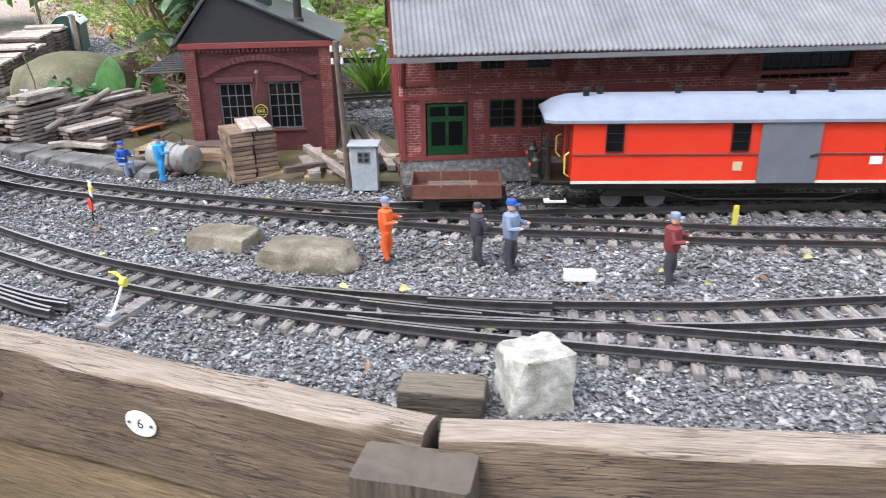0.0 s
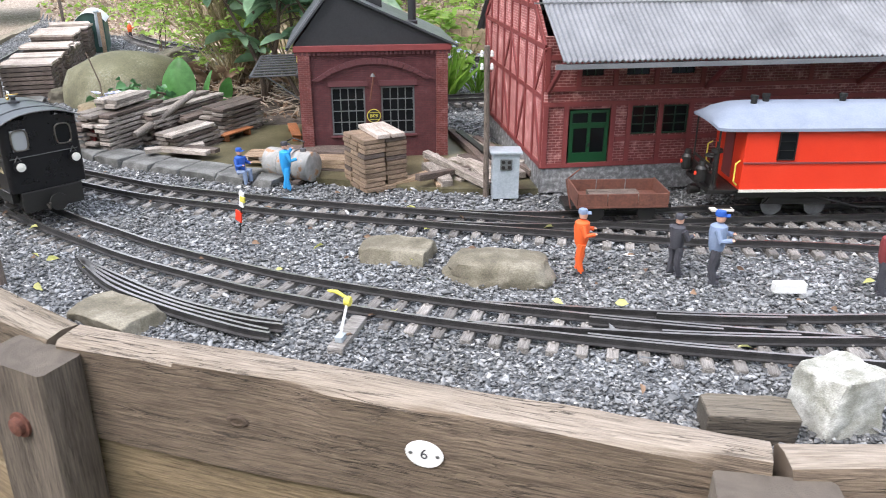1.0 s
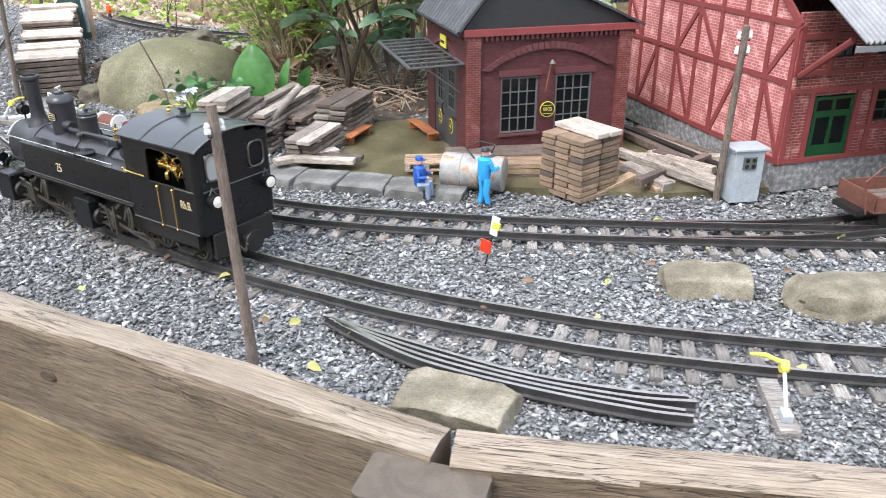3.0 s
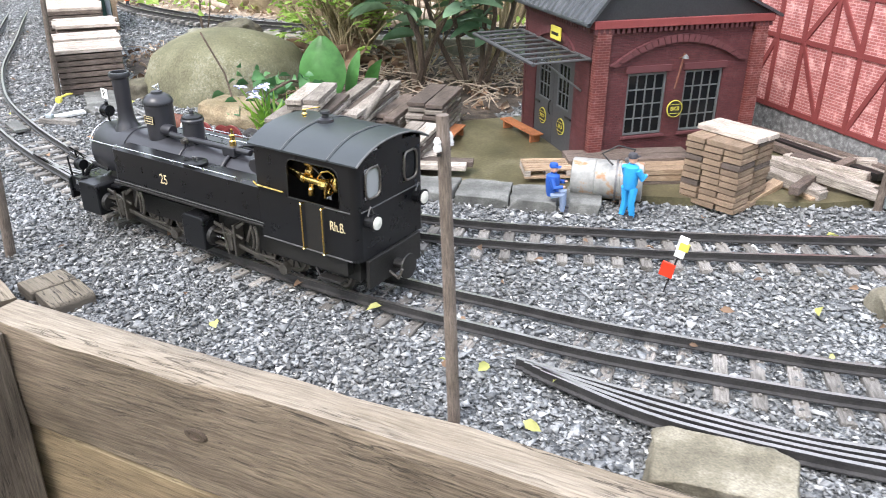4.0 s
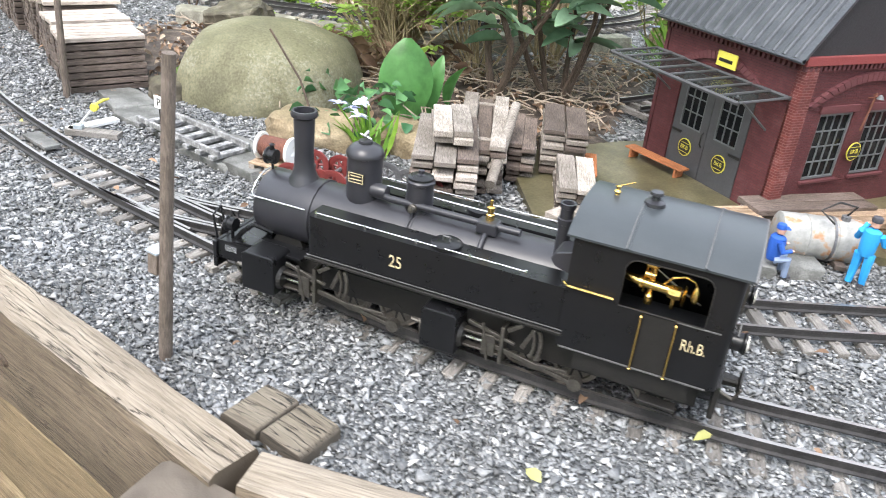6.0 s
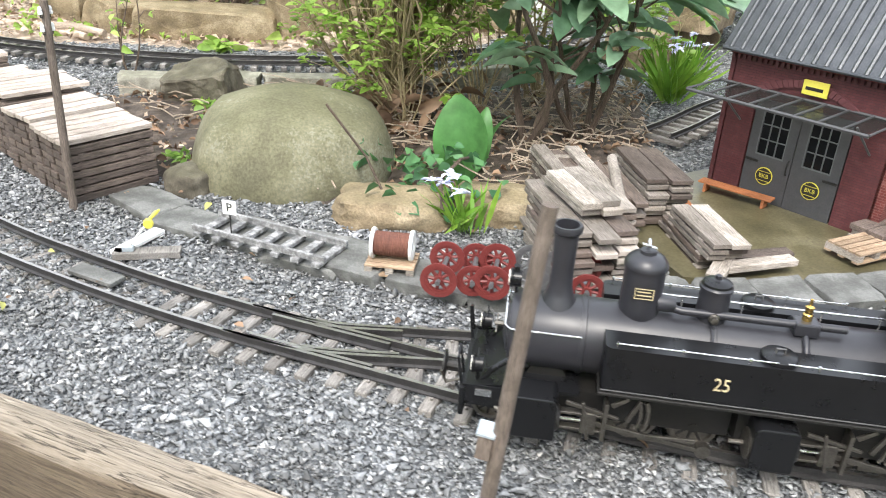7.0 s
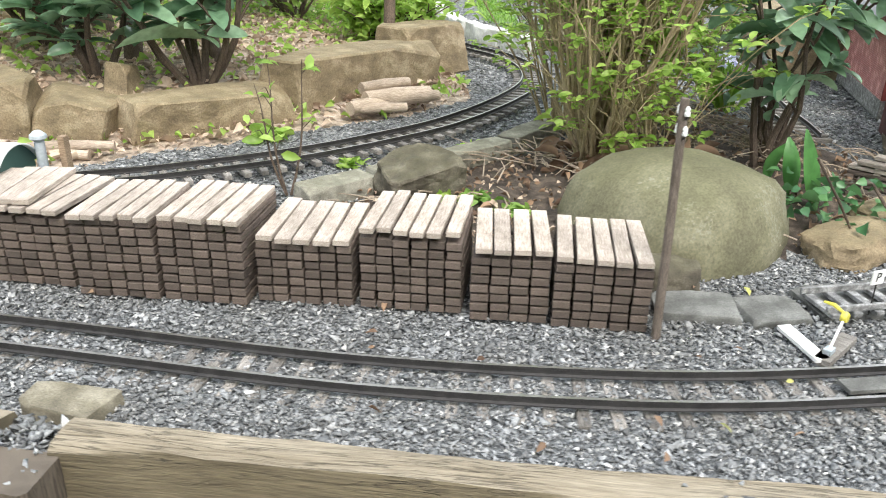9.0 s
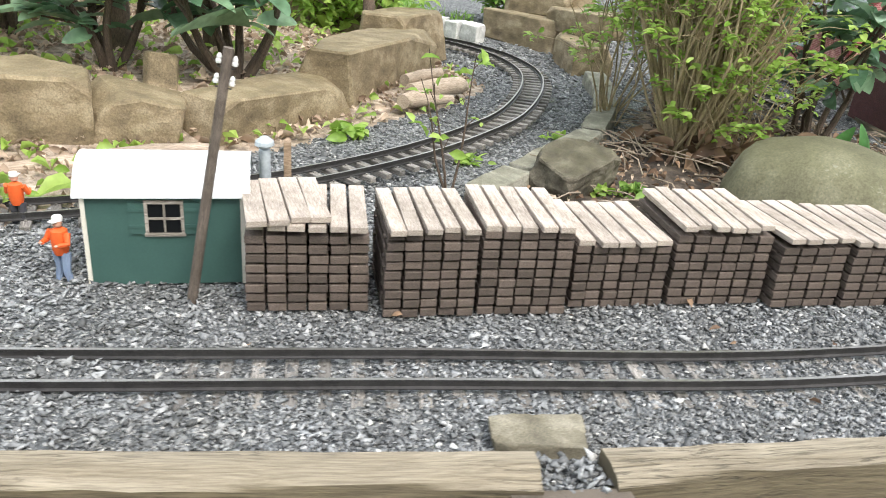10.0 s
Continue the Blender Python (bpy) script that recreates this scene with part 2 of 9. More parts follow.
def stone(name, dark, mid, light, scale=18, rough=0.85, bump=0.004, moss=None, moss_amt=0.5, lichen=0.0, layers=1.0):
    """Field stone: layers of colour, pits, and moss on what faces up."""
    m, nt, p = _mat(name)
    co = nt.nodes.new("ShaderNodeTexCoord").outputs["Object"]
    bed = nt.nodes.new("ShaderNodeMapping")
    bed.inputs["Scale"].default_value = (1, 1, layers)
    nt.links.new(co, bed.inputs["Vector"])
    a, f = _noise(nt, scale, 8.0, 0.62, bed.outputs[0]), _noise(nt, scale * 22, 4.0, 0.6, co)
    col = _ramp(nt, a.outputs[0], [(0.3, dark), (0.5, mid), (0.68, light)]).outputs[0]
    col = _mixc(nt, col, _ramp(nt, f.outputs[0], [(0.3, (0.7,) * 3), (0.7, (1.3,) * 3)]).outputs[0], 1.0, "MULTIPLY")
    if moss:
        geo = nt.nodes.new("ShaderNodeNewGeometry")
        sep = nt.nodes.new("ShaderNodeSeparateXYZ")
        nt.links.new(geo.outputs["Normal"], sep.inputs[0])
        b = _noise(nt, scale * 1.7, 6.0, 0.6, co)
        mul = nt.nodes.new("ShaderNodeMath")
        mul.operation = "MULTIPLY"
        nt.links.new(sep.outputs[2], mul.inputs[0])
        nt.links.new(b.outputs[0], mul.inputs[1])
        r = _ramp(nt, mul.outputs[0], [(0.2, (0, 0, 0)), (0.5, (moss_amt,) * 3)])
        col = _mixc(nt, col, moss, r.outputs[0])
    if lichen:
        big, tiny = _noise(nt, scale * 0.8, 3.0, 0.5, co), _noise(nt, scale * 14, 4.0, 0.7, co)
        mul = nt.nodes.new("ShaderNodeMath")
        mul.operation = "MULTIPLY"
        nt.links.new(big.outputs[0], mul.inputs[0])
        nt.links.new(tiny.outputs[0], mul.inputs[1])
        col = _mixc(nt, col, (0.40, 0.41, 0.34), _ramp(nt, mul.outputs[0], [(0.31, (0, 0, 0)), (0.37, (lichen,) * 3)]).outputs[0])
    nt.links.new(col, p.inputs["Base Color"])
    p.inputs["Roughness"].default_value = rough
    h = nt.nodes.new("ShaderNodeMath")
    h.operation = "MULTIPLY_ADD"
    h.inputs[1].default_value = 0.15
    nt.links.new(f.outputs[0], h.inputs[0])
    nt.links.new(a.outputs[0], h.inputs[2])
    _bump(nt, p, h.outputs[0], bump, 0.7)
    return m


def chippings(name, stops, cell=190.0, rough=0.85, bump=0.004):
    """A bed of small crushed stone: every chip its own grey, with sunk gaps."""
    m, nt, p = _mat(name)
    co = nt.nodes.new("ShaderNodeTexCoord").outputs["Object"]
    v = nt.nodes.new("ShaderNodeTexVoronoi")
    v.inputs["Scale"].default_value = cell
    nt.links.new(co, v.inputs["Vector"])
    sep = nt.nodes.new("ShaderNodeSeparateColor")
    nt.links.new(v.outputs["Color"], sep.inputs[0])
    col = _ramp(nt, sep.outputs[0], stops).outputs[0]
    n = _noise(nt, 900, 3.0, 0.6, co)
    col = _mixc(nt, col, _ramp(nt, n.outputs[0], [(0.3, (0.7,) * 3), (0.7, (1.3,) * 3)]).outputs[0], 1.0, "MULTIPLY")
    nt.links.new(col, p.inputs["Base Color"])
    p.inputs["Roughness"].default_value = rough
    inv = nt.nodes.new("ShaderNodeMath")
    inv.operation = "MULTIPLY_ADD"
    inv.inputs[1].default_value = -1.3
    nt.links.new(v.outputs["Distance"], inv.inputs[0])
    nt.links.new(sep.outputs[1], inv.inputs[2])
    _bump(nt, p, inv.outputs[0], bump, 1.0)
    return m


def glass(name, tint=(0.05, 0.055, 0.06), rough=0.06):
    m, nt, p = _mat(name)
    p.inputs["Base Color"].default_value = (*tint, 1)
    p.inputs["Roughness"].default_value = rough
    p.inputs["Specular IOR Level"].default_value = 0.2
    return m


M_BLACK = surface("satin black paint", (0.007, 0.0072, 0.008), (0.011, 0.0112, 0.0125), 1500, 60, 0.30, bump=0.00003, spec=0.32)
# matt black with the boiler's bluish sky sheen put into the colour
M_SMOKE = surface("matt smokebox black with sky sheen", (0.019, 0.019, 0.0225), (0.032, 0.032, 0.038), 1500, 80, 0.36, bump=0.00003)
M_FRAME = surface("oily black frame", (0.006, 0.006, 0.006), (0.018, 0.016, 0.014), 900, 120, 0.5)
# light caught by beads, rims and handles, painted on as a lighter grey
M_GLINT = surface("grey edge highlight paint", (0.06, 0.06, 0.06), (0.14, 0.14, 0.14), 900, 120, 0.45)
# black roof lifted to blue-grey: the sky's reflection is put into the colour
M_CABROOF = surface("satin black roof paint with sky sheen", (0.026, 0.032, 0.036), (0.042, 0.049, 0.053), 1200, 40, 0.36, bump=0.00003)
M_RODS = surface("oiled dull steel", (0.10, 0.09, 0.08), (0.26, 0.24, 0.21), 900, 150, 0.38, metal=0.9)
M_BRASS = surface("polished brass", (0.65, 0.43, 0.13), (0.80, 0.56, 0.20), 600, 200, 0.22, metal=1.0)
M_CHROME = surface("bright steel", (0.62, 0.62, 0.62), (0.75, 0.75, 0.74), 600, 200, 0.25, metal=1.0)
M_GOLD = surface("gold lettering paint", (0.50, 0.41, 0.24), (0.64, 0.54, 0.34), 900, 200, 0.45)
M_RAIL = surface("weathered rail", (0.034, 0.033, 0.034), (0.085, 0.081, 0.080), 500, 70, 0.5, metal=0.5)
M_RAILTOP = surface("worn rail head", (0.28, 0.265, 0.25), (0.46, 0.44, 0.42), 500, 60, 0.32, metal=0.9)
M_SLEEPER = timber("grey sleeper", (0.10, 0.094, 0.088), (0.33, 0.315, 0.30), 1, 70, vary=0.4)
M_BALLAST = pebbles("crushed grey stone", [(0.0, (0.082, 0.085, 0.086)), (0.3, (0.150, 0.157, 0.160)), (0.68, (0.245, 0.255, 0.259)), (0.95, (0.36, 0.37, 0.372)), (1.0, (0.62, 0.62, 0.60))])
M_BED = chippings("fine gravel bed", [(0.0, (0.05, 0.053, 0.056)), (0.4, (0.12, 0.127, 0.132)), (0.75, (0.21, 0.22, 0.225)), (1.0, (0.40, 0.40, 0.39))], cell=250.0, bump=0.003)
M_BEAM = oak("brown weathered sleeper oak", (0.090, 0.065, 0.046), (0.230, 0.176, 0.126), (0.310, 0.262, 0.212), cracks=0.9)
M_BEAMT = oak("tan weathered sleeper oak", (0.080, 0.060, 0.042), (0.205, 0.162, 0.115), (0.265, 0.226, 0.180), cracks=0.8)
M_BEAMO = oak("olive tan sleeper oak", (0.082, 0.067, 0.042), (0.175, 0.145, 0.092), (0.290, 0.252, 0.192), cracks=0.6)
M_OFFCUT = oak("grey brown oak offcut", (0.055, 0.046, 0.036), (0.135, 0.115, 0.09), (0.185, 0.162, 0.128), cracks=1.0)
M_KNOT = timber("dark knot", (0.025, 0.017, 0.012), (0.14, 0.10, 0.07), 2, 160, bump=0.001)
M_BEAMLOW = oak("ochre fence board", (0.135, 0.098, 0.055), (0.29, 0.222, 0.135), (0.30, 0.24, 0.15), cracks=0.4)
M_POST = oak("dark grey post", (0.070, 0.056, 0.044), (0.175, 0.145, 0.115), (0.20, 0.172, 0.142), cracks=0.7)
M_PLANK = timber("old sawn plank", (0.13, 0.112, 0.098), (0.50, 0.455, 0.41), 0, 90, bump=0.0008, vary=0.28)
M_PALE = timber("bleached top board", (0.28, 0.232, 0.205), (0.62, 0.555, 0.50), 0, 80, bump=0.0008, vary=0.16)
M_PLANKW = timber("warm sawn plank", (0.20, 0.13, 0.08), (0.50, 0.38, 0.27), 0, 90, bump=0.0006, vary=0.2)
M_PLANKG = timber("grey sawn plank", (0.10, 0.086, 0.075), (0.33, 0.295, 0.262), 0, 90, bump=0.0008, vary=0.25)
M_LOG = timber("pale cut log", (0.27, 0.205, 0.155), (0.60, 0.50, 0.41), 0, 70, bump=0.001, vary=0.2)
M_PILE = timber("brown creosoted plank", (0.13, 0.085, 0.055), (0.34, 0.255, 0.185), 0, 90, bump=0.0006, vary=0.25)
M_PLANKD = timber("dark sawn plank", (0.048, 0.036, 0.031), (0.180, 0.142, 0.122), 0, 90, bump=0.0006, vary=0.3)
M_POLE = timber("thin grey pole", (0.07, 0.055, 0.045), (0.22, 0.18, 0.155), 2, 110, bump=0.0006)
M_BRICK = brick("wine red brick", (0.105, 0.026, 0.028), (0.082, 0.020, 0.023), (0.060, 0.018, 0.020), 0.0095, 0.0033, worn=0.12)
M_BRICKR = brick("scuffed red brick", (0.15, 0.030, 0.025), (0.11, 0.024, 0.022), (0.20, 0.09, 0.08), 0.0095, 0.0033, worn=0.4)
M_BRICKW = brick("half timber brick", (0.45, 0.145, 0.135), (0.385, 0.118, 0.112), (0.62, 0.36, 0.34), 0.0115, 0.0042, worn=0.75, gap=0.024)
# warehouse brick again for the front, the eave's shade put into its red
M_BRICKF = brick("front brick with eave shade", (0.20, 0.042, 0.040), (0.155, 0.034, 0.034), (0.40, 0.20, 0.18), 0.0115, 0.0042, worn=0.6)
M_OXIDE = surface("ox red timber paint", (0.165, 0.032, 0.032), (0.235, 0.050, 0.047), 600, 60, 0.6)
M_WINE = surface("wine red render", (0.085, 0.026, 0.030), (0.115, 0.036, 0.039), 700, 60, 0.6)
M_SLATE = surface("dark roof sheet", (0.012, 0.013, 0.015), (0.028, 0.029, 0.032), 500, 50, 0.62)
M_SEAM = surface("dark zinc roof", (0.040, 0.044, 0.050), (0.100, 0.106, 0.115), 500, 40, 0.34, metal=0.35)
M_EAVE = surface("grey eave board", (0.10, 0.105, 0.112), (0.20, 0.205, 0.215), 500, 40, 0.5)
M_MILK = glass("milky cab glass", (0.33, 0.34, 0.34), 0.12)
M_CORR = surface("weathered corrugated sheet", (0.13, 0.134, 0.142), (0.27, 0.275, 0.285), 300, 22, 0.5, metal=0.35)
M_DGREY = surface("dark grey door paint", (0.045, 0.045, 0.048), (0.075, 0.075, 0.078), 500, 60, 0.55)
M_MULL = surface("grey window bars", (0.075, 0.08, 0.082), (0.145, 0.155, 0.157), 500, 80, 0.5)
M_GREEN = surface("bottle green door paint", (0.004, 0.042, 0.014), (0.008, 0.07, 0.024), 600, 60, 0.4)
M_DGREEN = surface("dark green window paint", (0.006, 0.03, 0.016), (0.01, 0.045, 0.024), 600, 60, 0.45)
M_GLASS = glass("dark window glass", (0.008, 0.009, 0.010), 0.12)
M_AWN = surface("thin awning glass", (0.016, 0.020, 0.019), (0.034, 0.040, 0.038), 400, 60, 0.25, bump=0)
_t = M_AWN.node_tree
_x, _clear = _t.nodes.new("ShaderNodeMixShader"), _t.nodes.new("ShaderNodeBsdfTransparent")
_x.inputs[0].default_value = 0.62
_t.links.new(_t.nodes["Principled BSDF"].outputs[0], _x.inputs[1])
_t.links.new(_clear.outputs[0], _x.inputs[2])
_t.links.new(_x.outputs[0], _t.nodes["Material Output"].inputs[0])
M_LAMPGL = glass("lamp lens", (0.75, 0.73, 0.66), 0.08)
M_PLINTH = stone("rough plinth stone", (0.09, 0.09, 0.09), (0.2, 0.2, 0.2), (0.42, 0.42, 0.42), 120, bump=0.003)
M_RED = surface("signal red coach paint", (0.66, 0.035, 0.012), (0.74, 0.048, 0.016), 500, 30, 0.42, bump=0.00005)
M_COACHROOF = surface("pale grey coach roof", (0.17, 0.205, 0.265), (0.265, 0.30, 0.365), 500, 40, 0.5, bump=0.0001)
M_SLIDE = surface("blue grey sliding door", (0.12, 0.13, 0.16), (0.17, 0.18, 0.21), 500, 50, 0.5)
M_CREAM = surface("cream trim", (0.62, 0.58, 0.50), (0.72, 0.69, 0.62), 500, 80, 0.55)
M_YELLOW = surface("yellow enamel", (0.60, 0.53, 0.06), (0.72, 0.64, 0.12), 500, 60, 0.45)
M_ZBOX = surface("pale zinc box", (0.32, 0.37, 0.41), (0.52, 0.57, 0.61), 400, 50, 0.5, metal=0.3)
M_CONC = stone("mossy concrete pad", (0.05, 0.044, 0.024), (0.10, 0.088, 0.048), (0.17, 0.152, 0.095), 14, 0.38, bump=0.0008)
M_EDGE = stone("grey edging slab", (0.060, 0.060, 0.056), (0.118, 0.119, 0.112), (0.205, 0.207, 0.197), 30, bump=0.0015)
M_BOULDER = stone("mossy round boulder", (0.085, 0.08, 0.048), (0.135, 0.128, 0.076), (0.21, 0.20, 0.135), 13, bump=0.0015, moss=(0.115, 0.116, 0.05), moss_amt=0.25, lichen=0.22)
M_SAND = stone("tan sandstone", (0.115, 0.086, 0.052), (0.235, 0.180, 0.110), (0.385, 0.315, 0.212), 15, bump=0.008, moss=(0.19, 0.17, 0.085), moss_amt=0.25, layers=1.6)
M_ROCKW = stone("white quartz rock", (0.20, 0.20, 0.155), (0.40, 0.40, 0.36), (0.68, 0.68, 0.65), 40, bump=0.003)
M_ROCKG = stone("tan grey rock", (0.088, 0.077, 0.054), (0.170, 0.152, 0.110), (0.30, 0.275, 0.215), 26, bump=0.004)
M_KERB = stone("mossy kerb stone", (0.13, 0.123, 0.098), (0.225, 0.215, 0.175), (0.37, 0.36, 0.30), 34, bump=0.004, moss=(0.15, 0.15, 0.08), moss_amt=0.25)
M_ROCKD = stone("dark mossy rock", (0.042, 0.036, 0.026), (0.092, 0.080, 0.058), (0.19, 0.17, 0.13), 30, bump=0.006, moss=(0.11, 0.11, 0.045), moss_amt=0.22)
M_SOIL = stone("dark leafy soil", (0.022, 0.017, 0.013), (0.062, 0.047, 0.037), (0.16, 0.125, 0.098), 40, bump=0.006)
M_MULCH = stone("leaf mould", (0.13, 0.098, 0.076), (0.34, 0.27, 0.21), (0.58, 0.49, 0.40), 55, bump=0.008)
M_BLUE = surface("blue figure paint", (0.015, 0.07, 0.33), (0.02, 0.10, 0.42), 500, 90, 0.55)
M_SKYB = surface("sky blue figure paint", (0.02, 0.27, 0.62), (0.03, 0.34, 0.72), 500, 90, 0.55)
M_ORANGE = surface("orange figure paint", (0.72, 0.10, 0.02), (0.80, 0.14, 0.03), 500, 90, 0.55)
M_FLESH = surface("flesh figure paint", (0.50, 0.27, 0.19), (0.6, 0.35, 0.25), 500, 90, 0.6)
M_DARKFIG = surface("dark figure paint", (0.03, 0.03, 0.04), (0.07, 0.07, 0.08), 500, 90, 0.6)
M_BENCH = timber("orange brown bench", (0.25, 0.085, 0.03), (0.44, 0.17, 0.07), 0, 90, bump=0.0004)
M_WHITE = surface("white enamel", (0.72, 0.72, 0.70), (0.82, 0.82, 0.80), 500, 60, 0.4)
M_REDW = surface("red wheel paint", (0.115, 0.018, 0.017), (0.205, 0.038, 0.034), 500, 70, 0.5)
M_GREYW = surface("grey wheel steel", (0.10, 0.10, 0.105), (0.22, 0.22, 0.225), 500, 90, 0.45, metal=0.5)
M_RUST = surface("rusty steel", (0.070, 0.026, 0.018), (0.185, 0.072, 0.047), 300, 60, 0.8)
M_TEAL = surface("teal green van paint", (0.035, 0.085, 0.075), (0.05, 0.115, 0.10), 400, 40, 0.55, bump=0.0001)
M_VANROOF = surface("white van roof", (0.66, 0.68, 0.70), (0.78, 0.80, 0.82), 400, 40, 0.5, bump=0.0001)


# ---- building helpers ----
def part(name, bm, material, parent=None, label="", smooth=False):
    me = bpy.data.meshes.new(name)
    bmesh.ops.recalc_face_normals(bm, faces=bm.faces)
    bm.to_mesh(me)
    bm.free()
    mats = material if isinstance(material, (list, tuple)) else [material]
    for m in mats:
        me.materials.append(m)
    if smooth:
        me.polygons.foreach_set("use_smooth", [True] * len(me.polygons))
        me.set_sharp_from_angle(angle=radians(38))
    ob = new(name, me)
    if parent is not None:
        ob.parent = parent
    if label:
        ob["label"] = label
    return ob


def thing(name, m, label, category, group="", kind=""):
    """An empty at the base of a thing, to hold its parts."""
    ob = new(name)
    ob.empty_display_size = 0.02
    ob.matrix_world = m
    return tagged(ob, label, category, group, kind)


def box(bm, x0, x1, y0, y1, z0, z1, mi=0, m=None, bevel=0.0):
    vs = [bm.verts.new(Vector(c)) for c in ((x0, y0, z0), (x1, y0, z0), (x1, y1, z0), (x0, y1, z0), (x0, y0, z1), (x1, y0, z1), (x1, y1, z1), (x0, y1, z1))]
    fs = [bm.faces.new([vs[i] for i in q]) for q in ((3, 2, 1, 0), (4, 5, 6, 7), (0, 1, 5, 4), (1, 2, 6, 5), (2, 3, 7, 6), (3, 0, 4, 7))]
    for f in fs:
        f.material_index = mi
    if m is not None:
        for v in vs:
            v.co = m @ v.co
    if bevel:
        es = {e for f in fs for e in f.edges}
        out = bmesh.ops.bevel(bm, geom=list(es), offset=bevel, segments=2, affect="EDGES", profile=0.5)
        for f in out["faces"]:
            f.material_index = mi
    return vs


def boxed(x0, x1, y0, y1, z0, z1, bevel=0.0, m=None):
    bm = bmesh.new()
    box(bm, x0, x1, y0, y1, z0, z1, 0, m, bevel)
    return bm


def tube(bm, pts, radii, seg=10, mi=0, caps=True):
    """A tube along points; radii: one number or one a point."""
    pts = [Vector(p) for p in pts]
    rr = [float(radii)] * len(pts) if isinstance(radii, (int, float)) else [float(q) for q in radii]
    rings, side = [], None
    for i, p in enumerate(pts):
        d = (pts[min(i + 1, len(pts) - 1)] - pts[max(i - 1, 0)])
        if d.length < 1e-9:
            d = Vector((0, 0, 1))
        d.normalize()
        if side is None:
            side = d.orthogonal().normalized()
        side = (side - d * side.dot(d)).normalized()
        up = d.cross(side)
        rings.append([bm.verts.new(p + rr[i] * (math.cos(a) * side + math.sin(a) * up)) for a in [2 * math.pi * k / seg for k in range(seg)]])
    for a, b in zip(rings, rings[1:]):
        for k in range(seg):
            bm.faces.new((a[k], a[(k + 1) % seg], b[(k + 1) % seg], b[k])).material_index = mi
    if caps:
        bm.faces.new(rings[0][::-1]).material_index = mi
        bm.faces.new(rings[-1]).material_index = mi
    return rings


def tubed(pts, radii, seg=10):
    bm = bmesh.new()
    tube(bm, pts, radii, seg)
    return bm


def lathe(bm, prof, at=(0, 0, 0), axis="z", seg=24, mi=0):
    """Turns (radius, height) pairs about an axis through at."""
    at = Vector(at)
    turn = {"z": Matrix(), "x": Matrix.Rotation(radians(90), 4, "Y"), "y": Matrix.Rotation(radians(-90), 4, "X")}[axis]
    rings = []
    for r, h in prof:
        r = max(r, 1e-5)
        rings.append([bm.verts.new(at + turn @ Vector((r * math.cos(2 * math.pi * k / seg), r * math.sin(2 * math.pi * k / seg), h))) for k in range(seg)])
    for a, b in zip(rings, rings[1:]):
        for k in range(seg):
            bm.faces.new((a[k], a[(k + 1) % seg], b[(k + 1) % seg], b[k])).material_index = mi
    if prof[0] == prof[-1]:
        return
    bm.faces.new(rings[0][::-1]).material_index = mi
    bm.faces.new(rings[-1]).material_index = mi


def lathed(prof, at=(0, 0, 0), axis="z", seg=24):
    bm = bmesh.new()
    lathe(bm, prof, at, axis, seg)
    return bm


def extruded(outline, thick, m=None, bevel=0.0):
    """A flat outline in x, z given thickness along y."""
    bm = bmesh.new()
    a = [bm.verts.new((x, 0, z)) for x, z in outline]
    b = [bm.verts.new((x, thick, z)) for x, z in outline]
    n = len(a)
    bm.faces.new(a)
    bm.faces.new(b[::-1])
    for i in range(n):
        bm.faces.new((a[i], b[i], b[(i + 1) % n], a[(i + 1) % n]))
    if bevel:
        bmesh.ops.bevel(bm, geom=list(bm.edges), offset=bevel, segments=2, affect="EDGES", profile=0.5)
    if m is not None:
        bm.transform(m)
    return bm


def rough_stone(size, seed, sub=3, jag=0.22, freq=1.6, flat=0.0):
    """An uneven stone about its centre; flat pulls it towards a block."""
    bm = bmesh.new()
    bmesh.ops.create_icosphere(bm, subdivisions=sub, radius=1.0)
    off = Vector((seed * 3.7, seed * 1.3, -seed * 2.1))
    for v in bm.verts:
        d = v.co.normalized()
        p = d.copy()
        if flat:
            k = max(abs(p.x), abs(p.y), abs(p.z))
            p = p.lerp(p / k, flat)
        n = noise.noise(d * freq + off) + 0.45 * noise.noise(d * freq * 2.7 + off) + 0.2 * noise.noise(d * freq * 6 + off)
        p *= 1 + jag * n
        v.co = Vector((p.x * size[0], p.y * size[1], p.z * size[2])) * 0.5
    return bm


